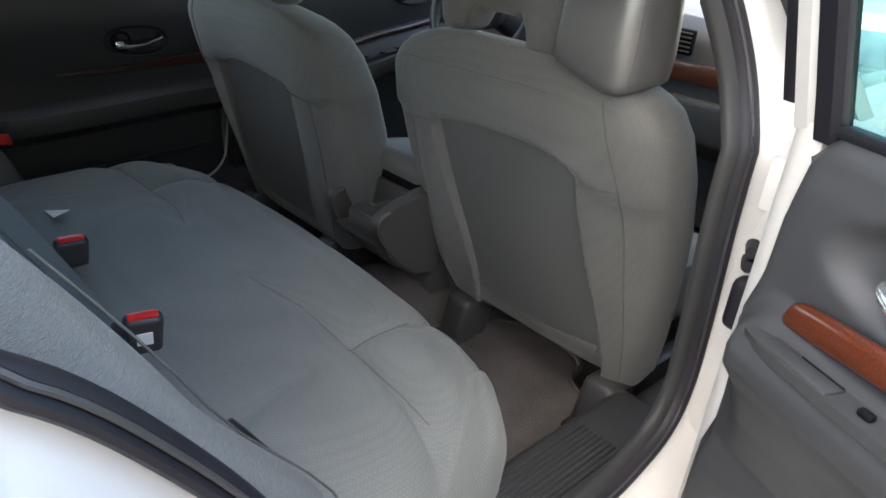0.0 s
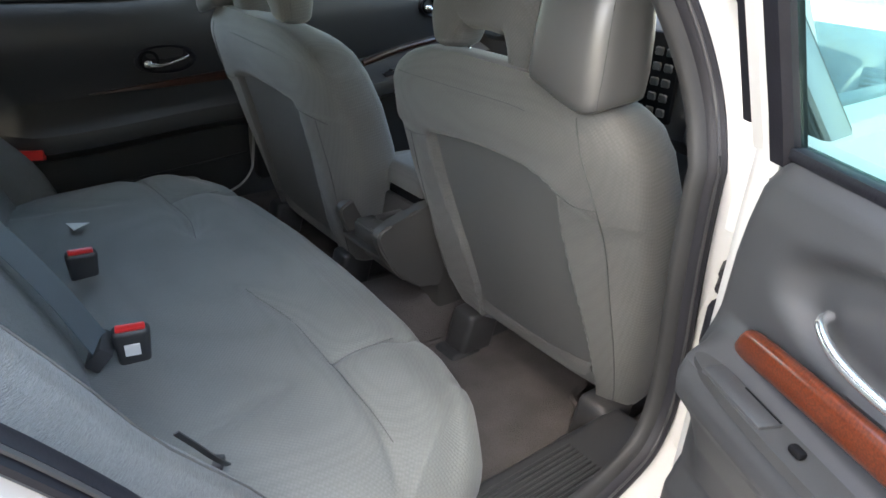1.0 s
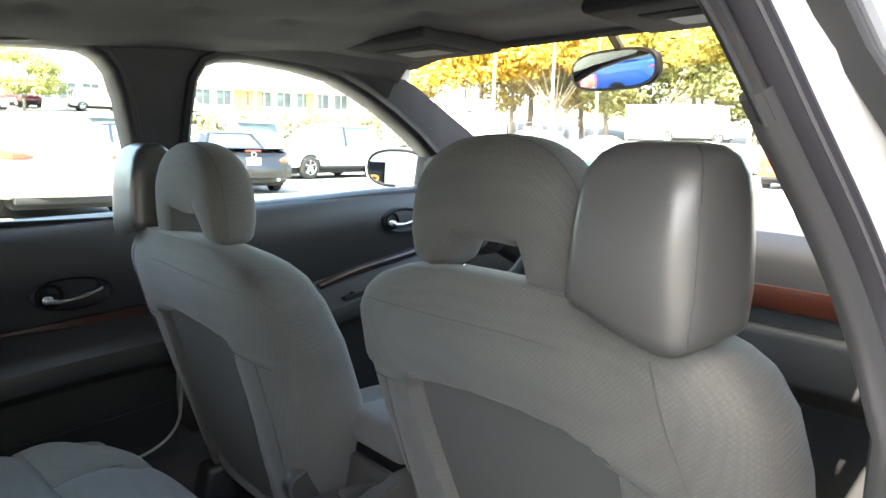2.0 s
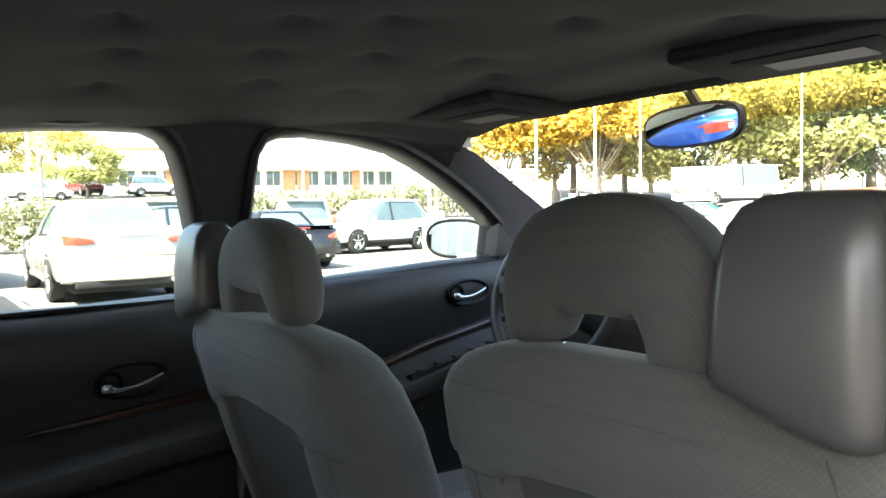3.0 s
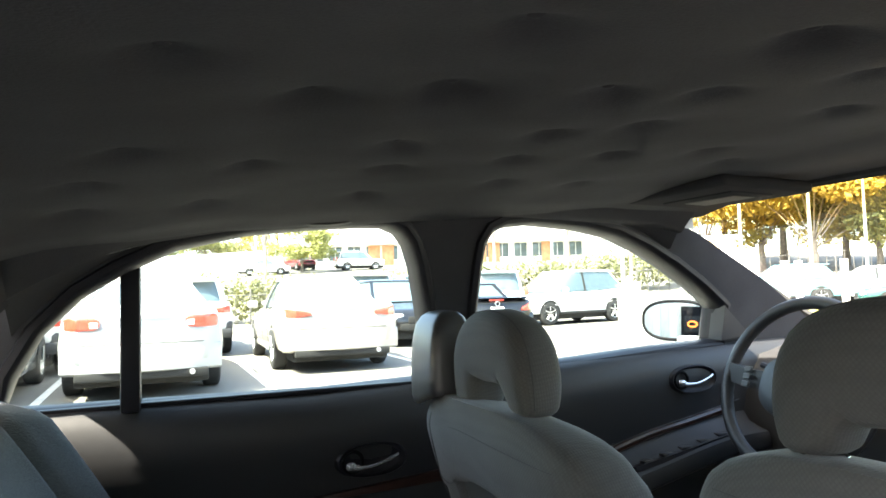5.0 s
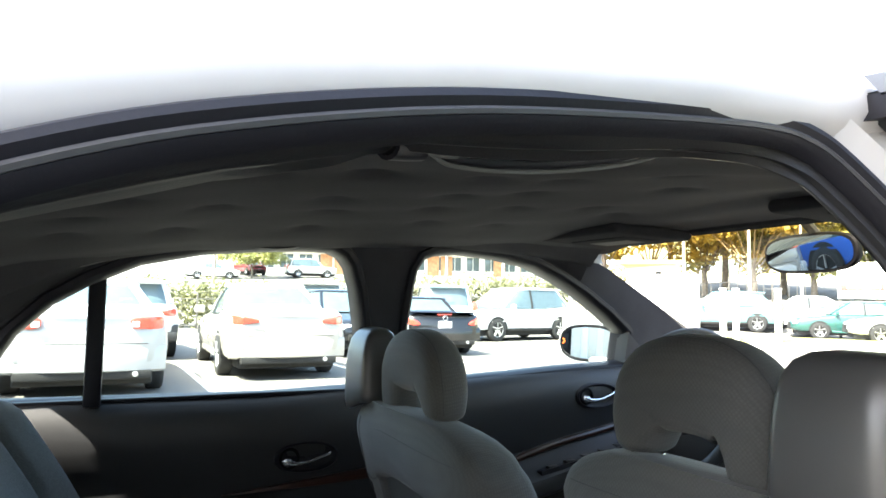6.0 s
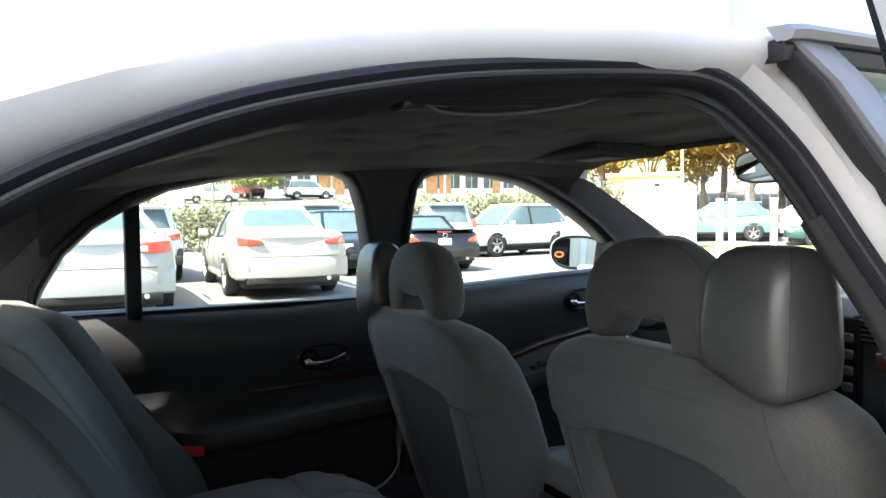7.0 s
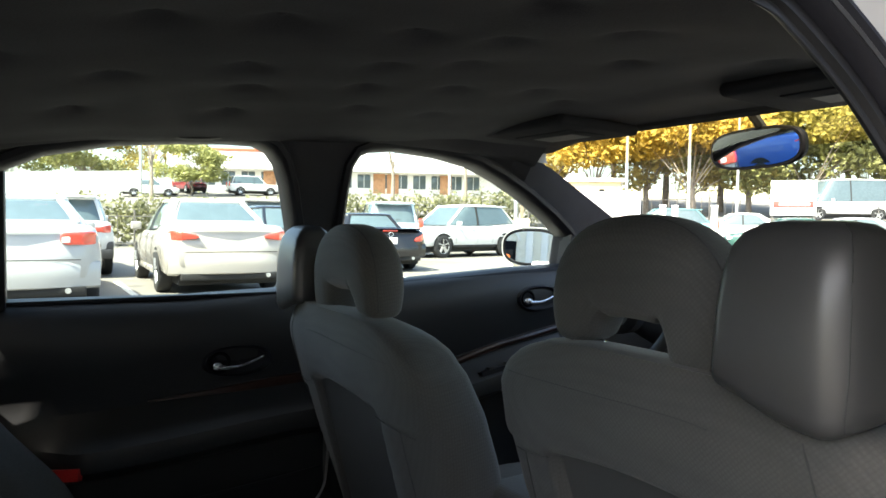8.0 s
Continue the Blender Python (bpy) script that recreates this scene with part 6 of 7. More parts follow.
    if kind in ("suv", "crossover", "van"):
        part("wiper", tube([Vector((L * -0.485, -0.2, belt + 0.12)), Vector((L * -0.478, 0.25, belt + 0.10))], 0.008, 5), M_UNDER, c)
        part("spoiler", bbox(L * (gh[2] - 0.045), L * (gh[2] + 0.02), -hw * 0.66, hw * 0.66, H - 0.06, H - 0.02, 0.015), P, c)
        part("plastic_valance", bbox(xr - 0.012, xr + 0.2, -hw * 0.93, hw * 0.93, zb + 0.02, zb + 0.20, 0.03), M_DARKTRIM, c, "dark plastic lower bumper")
    return c


def park(x, y, az):
    """az: heading in degrees from +y towards +x."""
    return pose(x, y, ground_z(x, y), 0, 0, 90 - az)


WHITE, SILVER, CHAMP = paint("pearl_white", (0.60, 0.60, 0.59)), paint("silver_white", (0.33, 0.335, 0.34)), paint("champagne_white", (0.34, 0.315, 0.285))
BLACK, NAVY, BLUE = paint("black_metallic", (0.008, 0.008, 0.009)), paint("dark_navy", (0.025, 0.035, 0.05)), paint("bright_blue", (0.02, 0.10, 0.42))
TEAL, GREEN, RED, ORANGE, ICE = paint("grey_teal", (0.11, 0.24, 0.26)), paint("dark_green", (0.02, 0.075, 0.065)), paint("dark_red", (0.17, 0.02, 0.03)), paint("orange_red", (0.75, 0.11, 0.03)), paint("ice_blue_silver", (0.50, 0.62, 0.68))

vehicle("sedan", SILVER, 4.9, 1.82, 1.42, 2.8, park(-0.74, 10.42, 0), "silver-white sedan parked with red wraparound tail lamps", "box", plate=False)
vehicle("sedan", CHAMP, 4.8, 1.82, 1.46, 2.74, park(2.03, 11.75, 1.5), "champagne-white sedan parked nose in, tail lamps narrowing inward", "wide", plate=False)
vehicle("suv", WHITE, 4.7, 1.86, 1.55, 2.75, park(-0.10, 15.6, 0), "white sport utility vehicle with dark rear window", "wide", M_DARKTRIM)
vehicle("suv", WHITE, 4.9, 1.95, 1.72, 2.85, park(-2.95, 13.7, -2), "large white sport utility vehicle with tall red lamps", "tall", M_DARKTRIM)
vehicle("sedan", NAVY, 4.6, 1.78, 1.44, 2.7, park(-3.0, 9.3, 0), "dark navy sedan parked beside a silver sedan", "box")
vehicle("suv", BLUE, 4.6, 1.85, 1.62, 2.7, park(-5.6, 9.2, 0), "bright blue hatchback vehicle with orange-red tail lamps", "box")
vehicle("sedan", BLACK, 4.8, 1.82, 1.44, 2.75, park(4.55, 15.1, 178), "black sedan parked facing out of its bay", "box")
vehicle("coupe", BLACK, 4.5, 1.84, 1.30, 2.55, park(6.55, 14.9, 8), "black two-seat roadster with white plate and chrome exhaust", "wedge")
vehicle("suv", ICE, 4.6, 1.85, 1.72, 2.7, park(9.9, 20.2, 20), "ice-blue silver sport utility vehicle behind a black roadster", "tall")
vehicle("suv", WHITE, 4.7, 1.86, 1.75, 2.75, park(5.9, 22.2, 6), "white sport utility vehicle with dark glass in the second row", "tall")
vehicle("suv", ICE, 4.5, 1.82, 1.72, 2.7, park(8.3, 23.6, 10), "ice-blue silver sport utility vehicle in the second row", "tall")
vehicle("crossover", WHITE, 4.65, 1.87, 1.68, 2.75, park(11.6, 18.4, -100), "white crossover seen from the side with silver wheels", "wide")
vehicle("crossover", TEAL, 4.5, 1.82, 1.66, 2.65, park(23.0, 19.9, -46), "grey-teal crossover parked behind white posts", "tall")
vehicle("sedan", WHITE, 4.6, 1.8, 1.46, 2.7, park(26.5, 18.6, -44), "white hatchback parked in the far row", "wide")
vehicle("sedan", GREEN, 4.6, 1.8, 1.44, 2.7, park(25.0, 15.3, -42), "dark green sedan parked in the far row", "wide")
vehicle("sedan", SILVER, 4.6, 1.8, 1.45, 2.7, park(24.3, 12.6, -40), "silver sedan parked in the far row", "wide")
vehicle("sedan", GREEN, 4.7, 1.8, 1.45, 2.7, park(28.5, 14.6, -42), "dark green sedan behind other parked cars", "wide")
vehicle("van", WHITE, 5.4, 2.0, 2.25, 3.2, park(37.0, 20.0, -60), "white delivery van beyond the sign", "tall")
vehicle("pickup", ORANGE, 5.2, 1.9, 1.75, 3.2, park(23.5, 8.0, 80), "orange-red pickup with white cab glass", "tall")
vehicle("suv", RED, 4.5, 1.85, 1.7, 2.7, park(12.8, 68.0, 170), "dark red car on the upper lot", "tall")
vehicle("sedan", WHITE, 4.6, 1.8, 1.46, 2.7, park(8.6, 63.0, 95), "white car on the upper lot", "wide")
vehicle("suv", WHITE, 4.6, 1.85, 1.75, 2.7, park(17.5, 63.0, 95), "white vehicle on the upper lot", "tall")
vehicle("suv", WHITE, 4.6, 1.85, 1.75, 2.7, park(19.8, 50.0, 190), "white vehicle coming down from the upper lot", "tall")
vehicle("sedan", WHITE, 4.6, 1.8, 1.46, 2.7, park(43.0, 53.0, 120), "white car on the far street", "wide")
vehicle("sedan", WHITE, 4.7, 1.82, 1.45, 2.75, park(4.4, -2.7, -92), "white sedan parked beyond the open door", "wide")

# chassis of the car that is looked into
ch = thing("car_chassis", "dark underbody of the white car standing on four wheels", "car chassis")
part("underbody", bbox(-2.2, 2.5, -0.62, 0.62, 0.17, 0.27, 0.02), M_UNDER, ch)
for wx in (-1.42, 1.42):
    for wy in (-0.80, 0.80):
        wheel(ch, wx, wy, 0.32, 0.2, 1 if wy > 0 else -1)
# ---- trees ----
LEAVES = {k: mat("leaf_" + k, c, 0.6, vary=0.4, scale=1.2, fine=9, bump=0, second=c2) for k, c, c2 in (
    ("green", (0.25, 0.27, 0.08), (0.42, 0.41, 0.15)), ("yellow", (0.46, 0.38, 0.10), (0.66, 0.54, 0.18)), ("dark", (0.12, 0.18, 0.07), (0.22, 0.28, 0.11)), ("hedge", (0.16, 0.17, 0.075), (0.28, 0.27, 0.13)))}
for lm in LEAVES.values():
    # thin leaves let some of the sun through
    n, l = lm.node_tree.nodes, lm.node_tree.links
    tl, mx = n.new("ShaderNodeBsdfTranslucent"), n.new("ShaderNodeMixShader")
    mx.inputs["Fac"].default_value = 0.45
    l.new(n["Principled BSDF"].inputs["Base Color"].links[0].from_socket, tl.inputs["Color"])
    l.new(n["Principled BSDF"].outputs["BSDF"], mx.inputs[1])
    l.new(tl.outputs["BSDF"], mx.inputs[2])
    l.new(mx.outputs["Shader"], n["Material Output"].inputs["Surface"])
M_BARK = mat("grey_brown_bark", (0.24, 0.20, 0.16), 0.95, vary=0.3, scale=6, fine=60, bump=0.6, depth=0.02)


def leaf_cloud(blobs, count, size, seed):
    """Many small leaf clumps scattered through uneven blobs."""
    rng = random.Random(seed)
    verts, faces = [], []
    for _ in range(count):
        c, r = rng.choice(blobs)
        d = Vector((rng.gauss(0, 1), rng.gauss(0, 1), rng.gauss(0, 1))).normalized()
        p = Vector(c) + Vector((d.x * r[0], d.y * r[1], d.z * r[2])) * (rng.random() ** 0.35) * (0.85 + 0.3 * rng.random())
        a = Vector((rng.gauss(0, 1), rng.gauss(0, 1), rng.gauss(0, 1))).normalized()
        b = a.orthogonal().normalized()
        s = size * (0.5 + rng.random())
        k = len(verts)
        verts += [p - a * s, p + b * s * 0.6, p + a * s, p - b * s * 0.6 + a.cross(b) * s * 0.3]
        faces.append((k, k + 1, k + 2, k + 3))
    me = bpy.data.meshes.new("crown")
    me.from_pydata(verts, [], faces)
    return me


def tree(x, y, h, spread, kind, seed, label, bare=False, base=None, low=False):
    rng = random.Random(seed)
    z0 = ground_z(x, y) if base is None else base
    t = thing("tree", label, "tree", "trees", m=pose(x, y, z0 - 0.05))
    trunk_h = h * (0.22 if low else 0.42 if not bare else 0.5)
    bm = tube([(0, 0, 0), (0.05, 0.02, trunk_h * 0.5), (0.0, 0.06, trunk_h)], [h * 0.028, h * 0.022, h * 0.018], 8)
    blobs = []
    for i in range(14 if bare or low else 9):
        a = rng.random() * 6.28
        rr = spread * (0.35 + 0.55 * rng.random())
        tip = Vector((math.cos(a) * rr * (0.45 if bare else 1), math.sin(a) * rr * (0.45 if bare else 1), h * (((0.32 if low else 0.5) + (0.58 if low else 0.42) * rng.random()) if not bare else (0.75 + 0.25 * rng.random()))))
        st = Vector((0, 0.05, trunk_h * (0.7 + 0.3 * rng.random())))
        tube([st, st.lerp(tip, 0.5) + Vector((0, 0, h * 0.03)), tip], [h * 0.006, h * 0.0035, h * 0.001], 6, bm=bm)
        blobs.append((tip, (spread * (0.28 + 0.2 * rng.random()), spread * (0.28 + 0.2 * rng.random()), h * (0.09 + 0.08 * rng.random()))))
    part("trunk", bm, M_BARK, t, "grey-brown trunk with limbs")
    if not bare:
        blobs.append((Vector((0, 0, h * 0.8)), (spread * 0.5, spread * 0.5, h * 0.2)))
        me = leaf_cloud(blobs, 6500 if low else 4200, h * 0.024, seed)
        me.materials.append(LEAVES[kind])
        o = new("crown", me)
        o.parent = t
    return t


def at(az, dist):
    return math.sin(radians(az)) * dist - 0.7, math.cos(radians(az)) * dist - 1.0


for i, (az, dist, h, sp, kind, lab) in enumerate((
        (-6, 88, 7.5, 5.5, "green", "green leafy tree beyond the lot"), (-1, 90, 7.0, 5.5, "green", "green leafy tree beyond the lot"), (4, 86, 7.5, 6.0, "green", "broad green tree beyond the street wall"),
        (8.5, 84, 7.5, 5.0, "yellow", "yellow-green tree beside the white building"), (11.2, 66, 5.2, 3.2, "green", "bushy green tree in front of the white building"),
        (41, 62, 10.5, 5.5, "yellow", "autumn yellow tree behind the lot"), (45, 58, 11.0, 6.0, "yellow", "autumn yellow tree behind the lot"), (49, 64, 12.5, 6.5, "yellow", "tall yellow-green tree behind the lot"),
        (53, 60, 11.0, 6.5, "green", "large green tree behind the lot"), (57, 58, 11.5, 7.0, "green", "large green tree behind the lot"), (61.5, 62, 11.0, 7.0, "dark", "large dark green tree behind the lot"),
        (66, 60, 12.5, 6.0, "dark", "tall dark green tree behind the lot"), (70, 62, 15, 6.5, "dark", "tall dark green tree behind the lot"), (76, 60, 13, 6.5, "green", "green tree behind the lot"),
        (47, 80, 8.0, 6.0, "green", "green tree across the street"), (64, 85, 10.0, 7.0, "green", "green tree across the street"))):
    x, y = at(az, dist)
    tree(x, y, h, sp, kind, 40 + i, lab, low=az < 12)
for i, (az, dist, h, sp, kind) in enumerate(((40, 54, 8.5, 4.5, "yellow"), (43.5, 50, 9.0, 4.5, "yellow"), (47.5, 53, 9.5, 4.8, "yellow"), (51, 49, 9.0, 4.5, "yellow"), (55, 52, 9.0, 4.5, "green"), (59, 50, 8.0, 4.8, "green"),
                                               (63, 54, 8.5, 5.0, "green"), (67, 51, 8.0, 4.6, "green"), (71, 55, 9.0, 5.0, "dark"))):
    x, y = at(az, dist)
    tree(x, y, h, sp, kind, 140 + i, "%s tree with a low full crown along the street" % {"yellow": "autumn yellow-orange", "green": "sunlit green", "dark": "dark green"}[kind], low=True)
for i, (az, dist) in enumerate(((8.3, 60), (27, 62), (33, 60))):
    x, y = at(az, dist)
    tree(x, y, 7.0, 4.0, "green", 80 + i, "bare pale winter tree by the street", bare=True)

# hedge on the bank, behind an iron fence
hedge_blobs = []
rng = random.Random(5)
for i in range(46):
    x = -6 + i * 0.62 + rng.random() * 0.3
    y = 27.5 - 0.12 * x
    hedge_blobs.append((Vector((x, y + rng.random() * 0.6, ground_z(x, y) + 0.9 + 0.35 * rng.random())), (0.65, 0.65, 0.95)))
me = leaf_cloud(hedge_blobs, 15000, 0.09, 9)
me.materials.append(LEAVES["hedge"])
tagged(new("hedge", me), "dense green hedge along an iron fence", "hedge", "", "stuff")
M_IRON = mat("weathered_iron", (0.10, 0.09, 0.08), 0.7, vary=0.2, bump=0.1)
M_CONCRETE = mat("pale_concrete", (0.62, 0.60, 0.56), 0.9, vary=0.12, scale=2, fine=30, bump=0.3, depth=0.004)
M_STUCCO = mat("white_stucco", (0.80, 0.79, 0.76), 0.9, vary=0.06, scale=1.5, fine=40, bump=0.3)
fence = thing("iron_fence", "dark iron picket fence in front of the hedge", "fence")
bm = bmesh.new()
for i in range(-20, 60):
    x = i * 0.55
    y = 26.6 - 0.12 * x
    z = ground_z(x, y)
    bbox(x - 0.012, x + 0.012, y - 0.012, y + 0.012, z, z + 1.25, 0, bm=bm)
tagged(part("picket_row", bm, M_IRON, fence, flat=True), kind="stuff")
for dz in (0.15, 1.15):
    part("rail", tube([(x * 1.0, 26.6 - 0.12 * x, ground_z(x, 26.6 - 0.12 * x) + dz) for x in range(-11, 34, 3)], 0.02, 5), M_IRON, fence)
for i in range(-3, 12):
    x = i * 2.75
    y = 26.6 - 0.12 * x
    part("post", bbox(x - 0.03, x + 0.03, y - 0.03, y + 0.03, ground_z(x, y), ground_z(x, y) + 1.4, 0.005), M_IRON, fence)

# white street wall, upper building, cabinet, posts, sign
x0, y0 = at(-12, 70)
x1, y1 = at(8.8, 70)
sec = []
for i in range(13):
    t = i / 12
    x, y = x0 + (x1 - x0) * t, y0 + (y1 - y0) * t
    z = ground_z(x, y)
    sec.append([Vector((x, y, z - 0.3)), Vector((x, y, z + 1.6 + 0.5 * t)), Vector((x, y + 0.4, z + 1.6 + 0.5 * t)), Vector((x, y + 0.4, z - 0.3))])
structure(link("street_wall", loft(sec), M_STUCCO), "white rendered wall along the upper street", "wall")

bx, by = at(21, 82)
bz = ground_z(bx, by)
bld = thing("shop_building", "long low white shop building with dark windows", "building", m=pose(bx, by, bz, 0, 0, -21))
part("wall", bbox(-16, 22, 0, 14, -0.5, 4.0, 0.02), M_STUCCO, bld)
part("fascia", bbox(-16.5, 22.5, -1.6, 14.5, 2.5, 4.6, 0.05), M_STUCCO, bld, "deep white fascia over the shopfront")
part("roof_trim", bbox(-16.6, -3, -1.7, -1.5, 4.45, 4.75, 0.02), mat("red_brown_metal", (0.45, 0.12, 0.06), 0.5, bump=0), bld, "red-brown roof edge")
M_BRICK = mat("orange_brick", (0.50, 0.26, 0.14), 0.9, vary=0.25, scale=3, fine=30, bump=0.3)
for i in range(16):
    x = -14.6 + i * 2.2
    w = part("shop_window", bbox(x - 0.75, x + 0.75, -0.06, 0.02, 0.7, 2.3, 0.02), M_CARGLASS, bld, "dark shop window")
    part("mullion", bbox(x - 0.03, x + 0.03, -0.09, -0.05, 0.7, 2.3, 0.005), M_WHITE, w)
for x in (-5.6, -4.0, 7.0, 8.6, 15.0):
    part("brick_panel", bbox(x - 0.7, x + 0.7, -0.10, 0.0, 0.0, 2.4, 0.01), M_BRICK, bld, "orange brick panel")

cx, cy = at(44.6, 25)
cab = thing("white_cabinet", "large white metal storage cabinet at the lot's edge", "storage cabinet", m=pose(cx, cy, 0, 0, 0, -44.6))
part("cabinet_body", bbox(-1.1, 1.1, 0, 1.2, 0.05, 2.25, 0.03), M_WHITE, cab)
part("door_gap", bbox(-0.02, 0.0, -0.012, 0.0, 0.1, 2.15, 0.002), M_UNDER, cab)
part("cabinet_base", bbox(-1.15, 1.15, -0.05, 1.25, 0.0, 0.08, 0.01), M_CONCRETE, cab)
part("pipe", tube([(-1.35, 0.1, 0), (-1.35, 0.1, 1.9), (-1.2, 0.1, 2.1)], 0.04, 8), M_RIM, cab)
kx, ky = at(43.0, 40)
kio = thing("kiosk", "cream flat-roofed kiosk behind the white cabinet", "kiosk", m=pose(kx, ky, ground_z(kx, ky), 0, 0, -43))
part("wall", bbox(-1.8, 1.8, 0, 3, 0, 1.9, 0.02), mat("cream_render", (0.70, 0.58, 0.36), 0.9, vary=0.1), kio)
part("roof", bbox(-2.0, 2.0, -0.2, 3.2, 1.9, 2.1, 0.02), M_STUCCO, kio)
part("vent", bbox(0.6, 0.9, -0.03, 0.0, 1.2, 1.5, 0.01), M_UNDER, kio)
for az, dist, h in ((48.8, 24, 1.65), (49.7, 24.3, 1.65), (52.6, 24, 1.65)):
    x, y = at(az, dist)
    p = thing("bollard", "white painted square post on the grass strip", "bollard", "white posts", m=pose(x, y, 0.1, 0, 0, -az))
    part("post", bbox(-0.10, 0.10, -0.10, 0.10, -0.1, h, 0.015), M_WHITE, p)
    part("cap", bbox(-0.115, 0.115, -0.115, 0.115, h - 0.03, h + 0.02, 0.01), M_WHITE, p)
M_GRASS = mat("dry_grass", (0.22, 0.22, 0.07), 0.95, vary=0.35, scale=4, fine=60, bump=0.6, depth=0.02)
a, b, c2, d = at(44, 21.5), at(61, 21.5), at(61, 28), at(44, 28)
bm = plate([a, b, c2, d], [], lambda u, v: (u, v, 0.02), (0, 0, 0.1))
structure(link("verge", bm, M_GRASS), "dry grass strip behind a pale kerb", "grass verge")
bm = tube([Vector((*a, 0.07)), Vector((*b, 0.07))], 0, flat=(0.08, 0.08))
structure(link("kerb", bm, M_CONCRETE), "pale concrete kerb", "kerb")

px, py = 10.35, 13.28
pil = thing("gate_pillar", "pale stone gate pillar with a timber post", "pillar", m=pose(px, py, 0, 0, 0, -36))
part("plinth", bbox(-0.36, 0.36, -0.3, 0.3, 0, 1.02, 0.02), mat("cream_stone", (0.40, 0.35, 0.27), 0.9, vary=0.18, scale=3, fine=40, bump=0.3), pil)
part("cap_block", bbox(-0.20, 0.20, -0.2, 0.2, 1.02, 1.24, 0.015), mat("tan_stone", (0.50, 0.40, 0.28), 0.9, vary=0.15), pil, "tan cap block")
part("post", bbox(-0.04, 0.04, -0.04, 0.04, 1.2, 3.6, 0.006), mat("weathered_timber", (0.26, 0.20, 0.14), 0.9, vary=0.2), pil, "timber post")
part("kerb_stone", bbox(-1.4, -0.2, -0.4, 0.2, 0, 0.14, 0.03), M_CONCRETE, pil)

sx, sy = at(58, 31)
sign = thing("cash_sign", "white notice board with dark and red lettering on posts", "sign board", m=pose(sx, sy, 0, 0, 0, -58))
part("board", bbox(-0.82, 0.82, 0.0, 0.05, 1.55, 2.95, 0.01), M_WHITE, sign)
for x in (-0.75, 0.75):
    part("post", bbox(x - 0.05, x + 0.05, 0.05, 0.13, 0, 2.9, 0.008), M_IRON, sign)
M_INK, M_REDINK = mat("grey_ink", (0.18, 0.18, 0.2), 0.7, bump=0), mat("red_ink", (0.5, 0.06, 0.05), 0.7, bump=0)
part("red_band", bbox(-0.72, 0.72, -0.006, 0.0, 1.86, 2.12, 0.002), M_REDINK, sign, "red band with an unreadable number bar")
part("number_bar", bbox(-0.5, 0.6, -0.010, -0.006, 1.94, 2.05, 0.001), M_PLATE, sign)


def letters(text, size, x, z, m, parent, name):
    cu = bpy.data.curves.new(name, "FONT")
    cu.body, cu.size, cu.extrude, cu.align_x = text, size, 0.002, "CENTER"
    tmp = bpy.data.objects.new(name, cu)
    me = bpy.data.meshes.new_from_object(tmp)
    bpy.data.objects.remove(tmp)
    me.materials.append(m)
    o = new(name, me)
    o.parent = parent
    o.matrix_basis = pose(x, -0.008, z, 90, 0, 0)
    return o


letters("CASH", 0.34, -0.40, 2.58, M_INK, sign, "lettering")
part("lettering_bar", bbox(0.1, 0.66, -0.006, 0.0, 2.58, 2.72, 0.002), M_INK, sign)
letters("YOUR CAR OR TRUCK", 0.19, 0.0, 2.28, M_INK, sign, "lettering")

# lamp and sign posts
def street_post(az, dist, h, label, arm=0.0):
    x, y = at(az, dist)
    p = thing("street_lamp", label, "street lamp", "lamp posts", m=pose(x, y, ground_z(x, y), 0, 0, -az))
    part("pole", tube([(0, 0, 0), (0, 0, h)], [0.09, 0.06], 8), M_RIM, p)
    part("foot", bbox(-0.15, 0.15, -0.15, 0.15, 0, 0.2, 0.02), M_CONCRETE, p)
    if arm:
        part("arm", tube([(0, 0, h), (arm * 0.5, 0, h + 0.25), (arm, 0, h + 0.2)], 0.04, 6), M_RIM, p)
        part("lamp_head", bbox(arm - 0.3, arm + 0.3, -0.12, 0.12, h + 0.12, h + 0.24, 0.03), M_RIM, p)
    return p


for az, dist, h, arm in ((7.6, 42, 7.5, 0), (31.7, 42, 6.5, 0), (46.0, 34, 7, 0), (50.7, 38, 8, 0), (54.2, 44, 7, 1.6), (65.6, 48, 8, 0), (69.5, 60, 9, 2.0), (37.2, 30, 14, 0)):
    street_post(az, dist, h, "slim grey lamp post beside the street", arm)
cx, cy = at(60.5, 20)
cone = thing("traffic_cone", "pale orange traffic cone between parked cars", "traffic cone", m=pose(cx, cy, 0))
part("cone", tube([(0, 0, 0.04), (0, 0, 0.75)], [0.16, 0.03], 16), mat("faded_orange", (0.80, 0.42, 0.18), 0.6), cone)
part("base", bbox(-0.2, 0.2, -0.2, 0.2, 0, 0.04, 0.01), M_UNDER, cone)

# painted bay lines
M_LINE = mat("worn_white_line", (0.62, 0.60, 0.55), 0.9, vary=0.2, scale=4, fine=40, bump=0.2)
for i in range(6):
    x = -4.5 + 2.62 * i
    structure(link("bay_line", bbox(x - 0.05, x + 0.05, 7.4, 12.4, 0.004, 0.006, 0), M_LINE), "worn white parking bay line", "road marking")

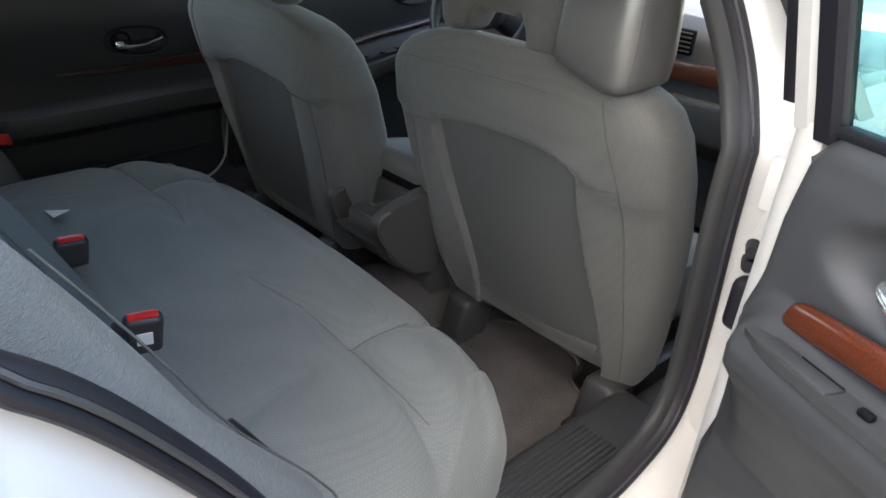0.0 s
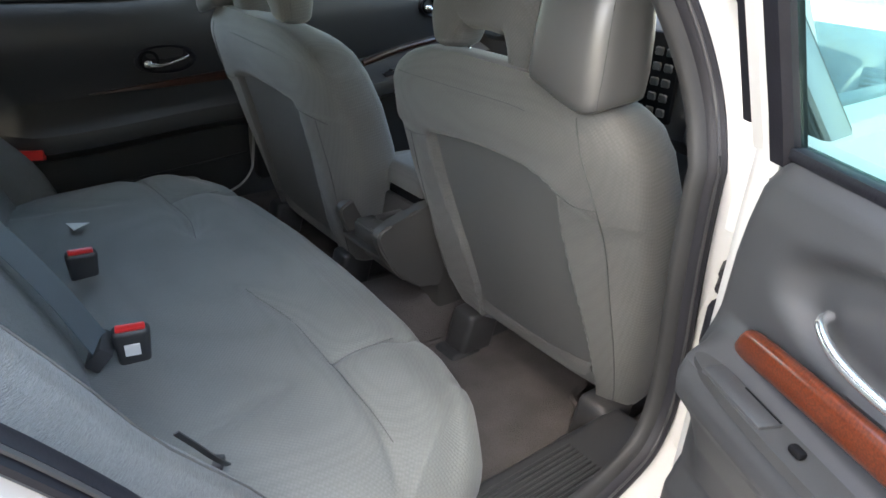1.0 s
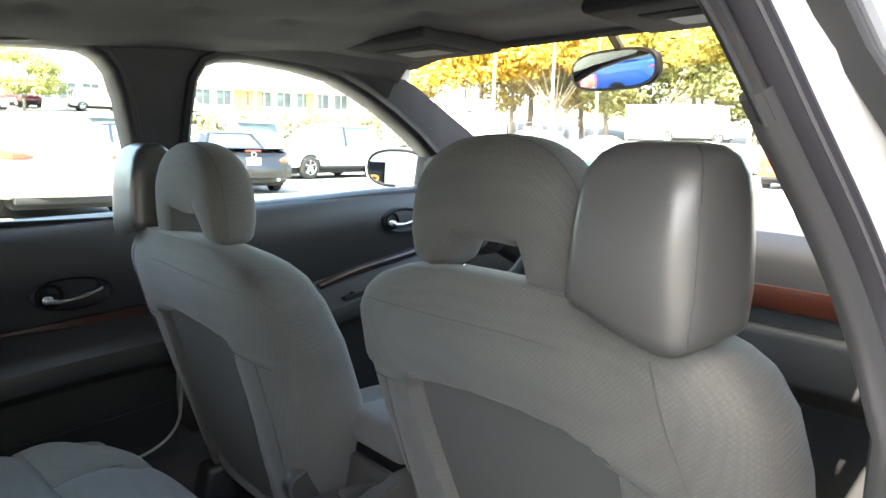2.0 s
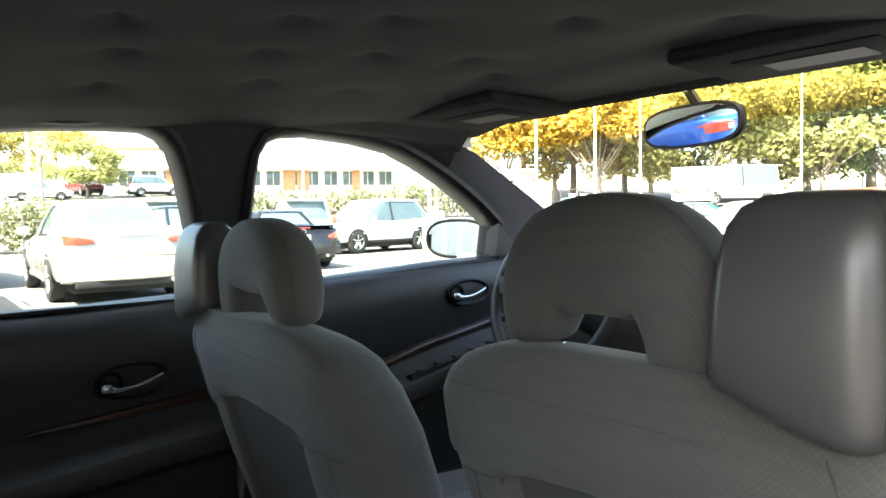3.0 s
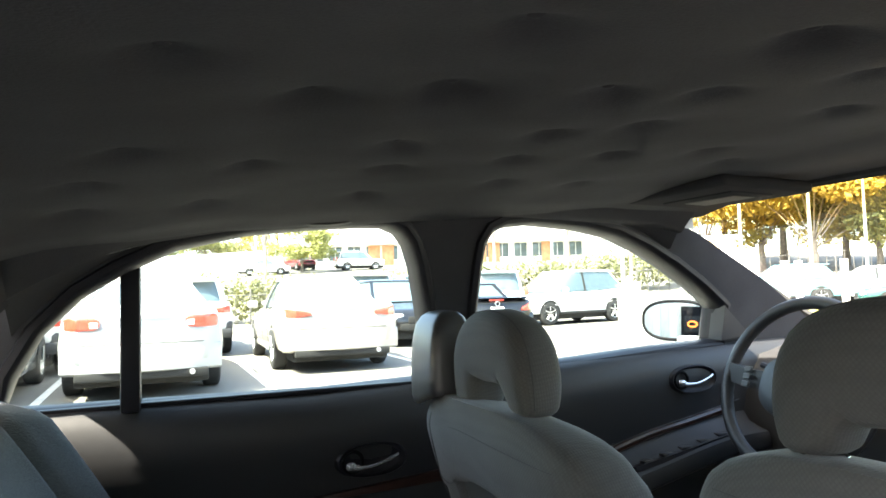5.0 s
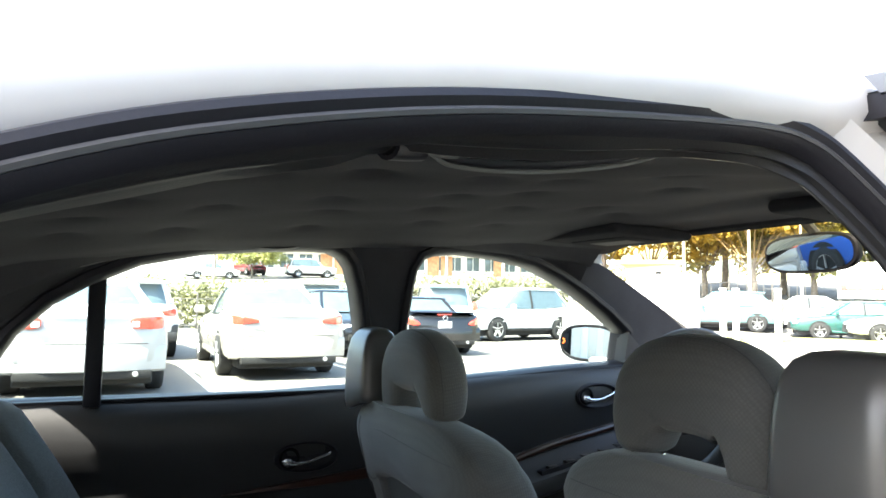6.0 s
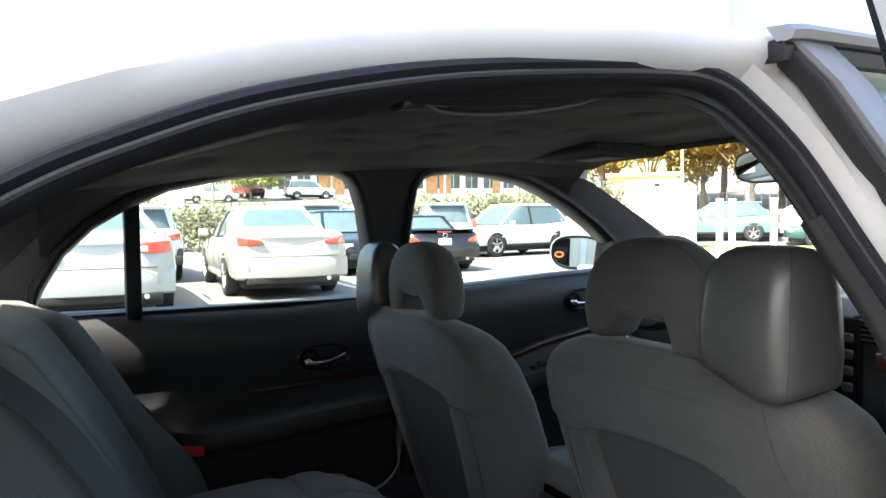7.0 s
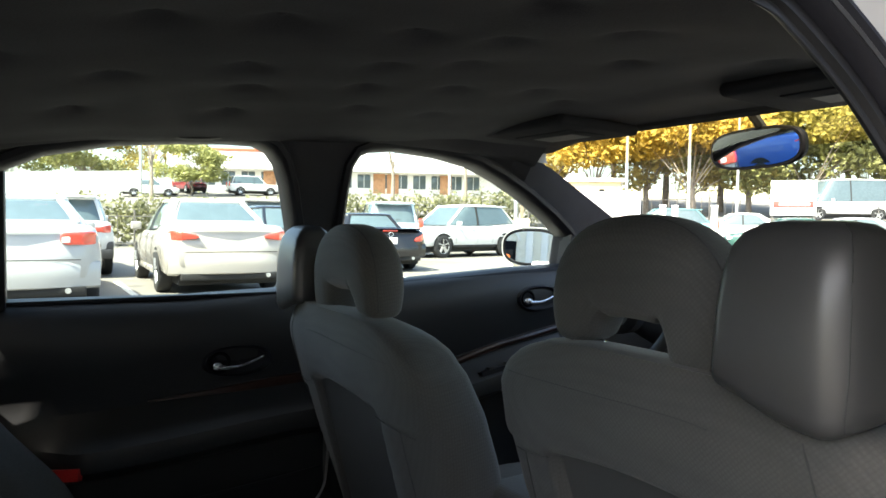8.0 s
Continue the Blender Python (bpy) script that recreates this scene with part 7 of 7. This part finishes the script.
# distant wooded rise that closes the view; far haze is in its pale colour
M_HILL = mat("hazed_pale_hill", (0.34, 0.34, 0.19), 0.95, vary=0.35, scale=0.05, fine=0.5, bump=0.0, second=(0.52, 0.47, 0.30))
secs = []
for i in range(61):
    t = radians(-70 + 200 * i / 60)
    rr = 240
    hgt = 13 + 5 * noise.noise((i * 0.23, 0, 0)) + 3 * noise.noise((i * 0.9, 2, 0)) - 5 * step(30, 5, i * 200 / 60 - 70) 
    p = Vector((math.sin(t) * rr, math.cos(t) * rr, 0))
    secs.append([p + Vector((0, 0, -2)), p + Vector((0, 0, hgt * 0.6)), p * 1.05 + Vector((0, 0, hgt)), p * 1.3 + Vector((0, 0, hgt * 1.05))])
structure(link("backdrop", loft(secs, caps=False, ring=False), M_HILL), "distant rise with far haze painted into its pale colour", "backdrop")

# unseen block added to dim the near side; mirrors show the office below
sky_block = thing("sky_blocking_building", "unseen pale building block, added to dim the sky light on the near side", "building")
part("wall", bbox(-16, 10, -15, -9, 0, 6.0, 0.05), mat("tan_stucco", (0.50, 0.46, 0.40), 0.9, vary=0.1, scale=1.5, fine=40, bump=0.3), sky_block)
# unseen slab on columns, added to keep sun off the roof and open doorway
shade_port = thing("carport", "unseen flat slab on columns, added to shade the car's near side", "carport")
part("shade_slab", bbox(-4.9, -1.80, -3.2, -0.45, 4.0, 4.3, 0.04), M_CONCRETE, shade_port, "added concrete slab that blocks the sun")
for x, y in ((-4.6, -3.0), (-2.2, -3.0), (-4.6, -0.7)):
    part("column", bbox(x - 0.15, x + 0.15, y - 0.15, y + 0.15, 0, 4.0, 0.02), M_CONCRETE, shade_port, "square column under the added shade slab")
M_NEON = glow("orange_neon", (1.0, 0.22, 0.04), 0.5)
of = thing("office_building", "cream office building with dark glass doors and an orange sign", "building", m=pose(-24, 9.5, 0, 0, 0, 0))
part("wall", bbox(-8, 0, -8, 14, 0, 5.0, 0.03), mat("cream_stucco", (0.82, 0.78, 0.68), 0.9, vary=0.1), of)
for i in range(8):
    y = -6.8 + i * 2.8
    d = part("glass_door", bbox(-0.02, 0.06, y - 0.40, y + 0.40, 0.1, 2.3, 0.02), M_BLACK, of, "dark glass door under a white arch")
    bm = tube([(0.06, y + 0.5 * math.cos(t), 2.3 + 0.45 * math.sin(t)) for t in [math.pi * k / 12 for k in range(13)]], 0.06, 6)
    part("arch", bm, M_STUCCO, d)
    for dy in (0.66, 1.26, 1.86):
        part("column", bbox(-0.02, 0.20, y + dy - 0.13, y + dy + 0.13, 0, 3.2, 0.02), M_STUCCO, of, "white column")
    sg = part("neon_sign", bbox(0.07, 0.10, y - 0.3, y + 0.3, 1.35, 1.95, 0.02), M_UNDER, d, "black panel with an orange lit shape")
    bm = tube([(0.115, y + 0.16 * math.cos(t), 1.65 + 0.10 * math.sin(t)) for t in [2 * math.pi * k / 20 for k in range(20)]], 0.03, 6, closed=True)
    part("neon_loop", bm, M_NEON, of)
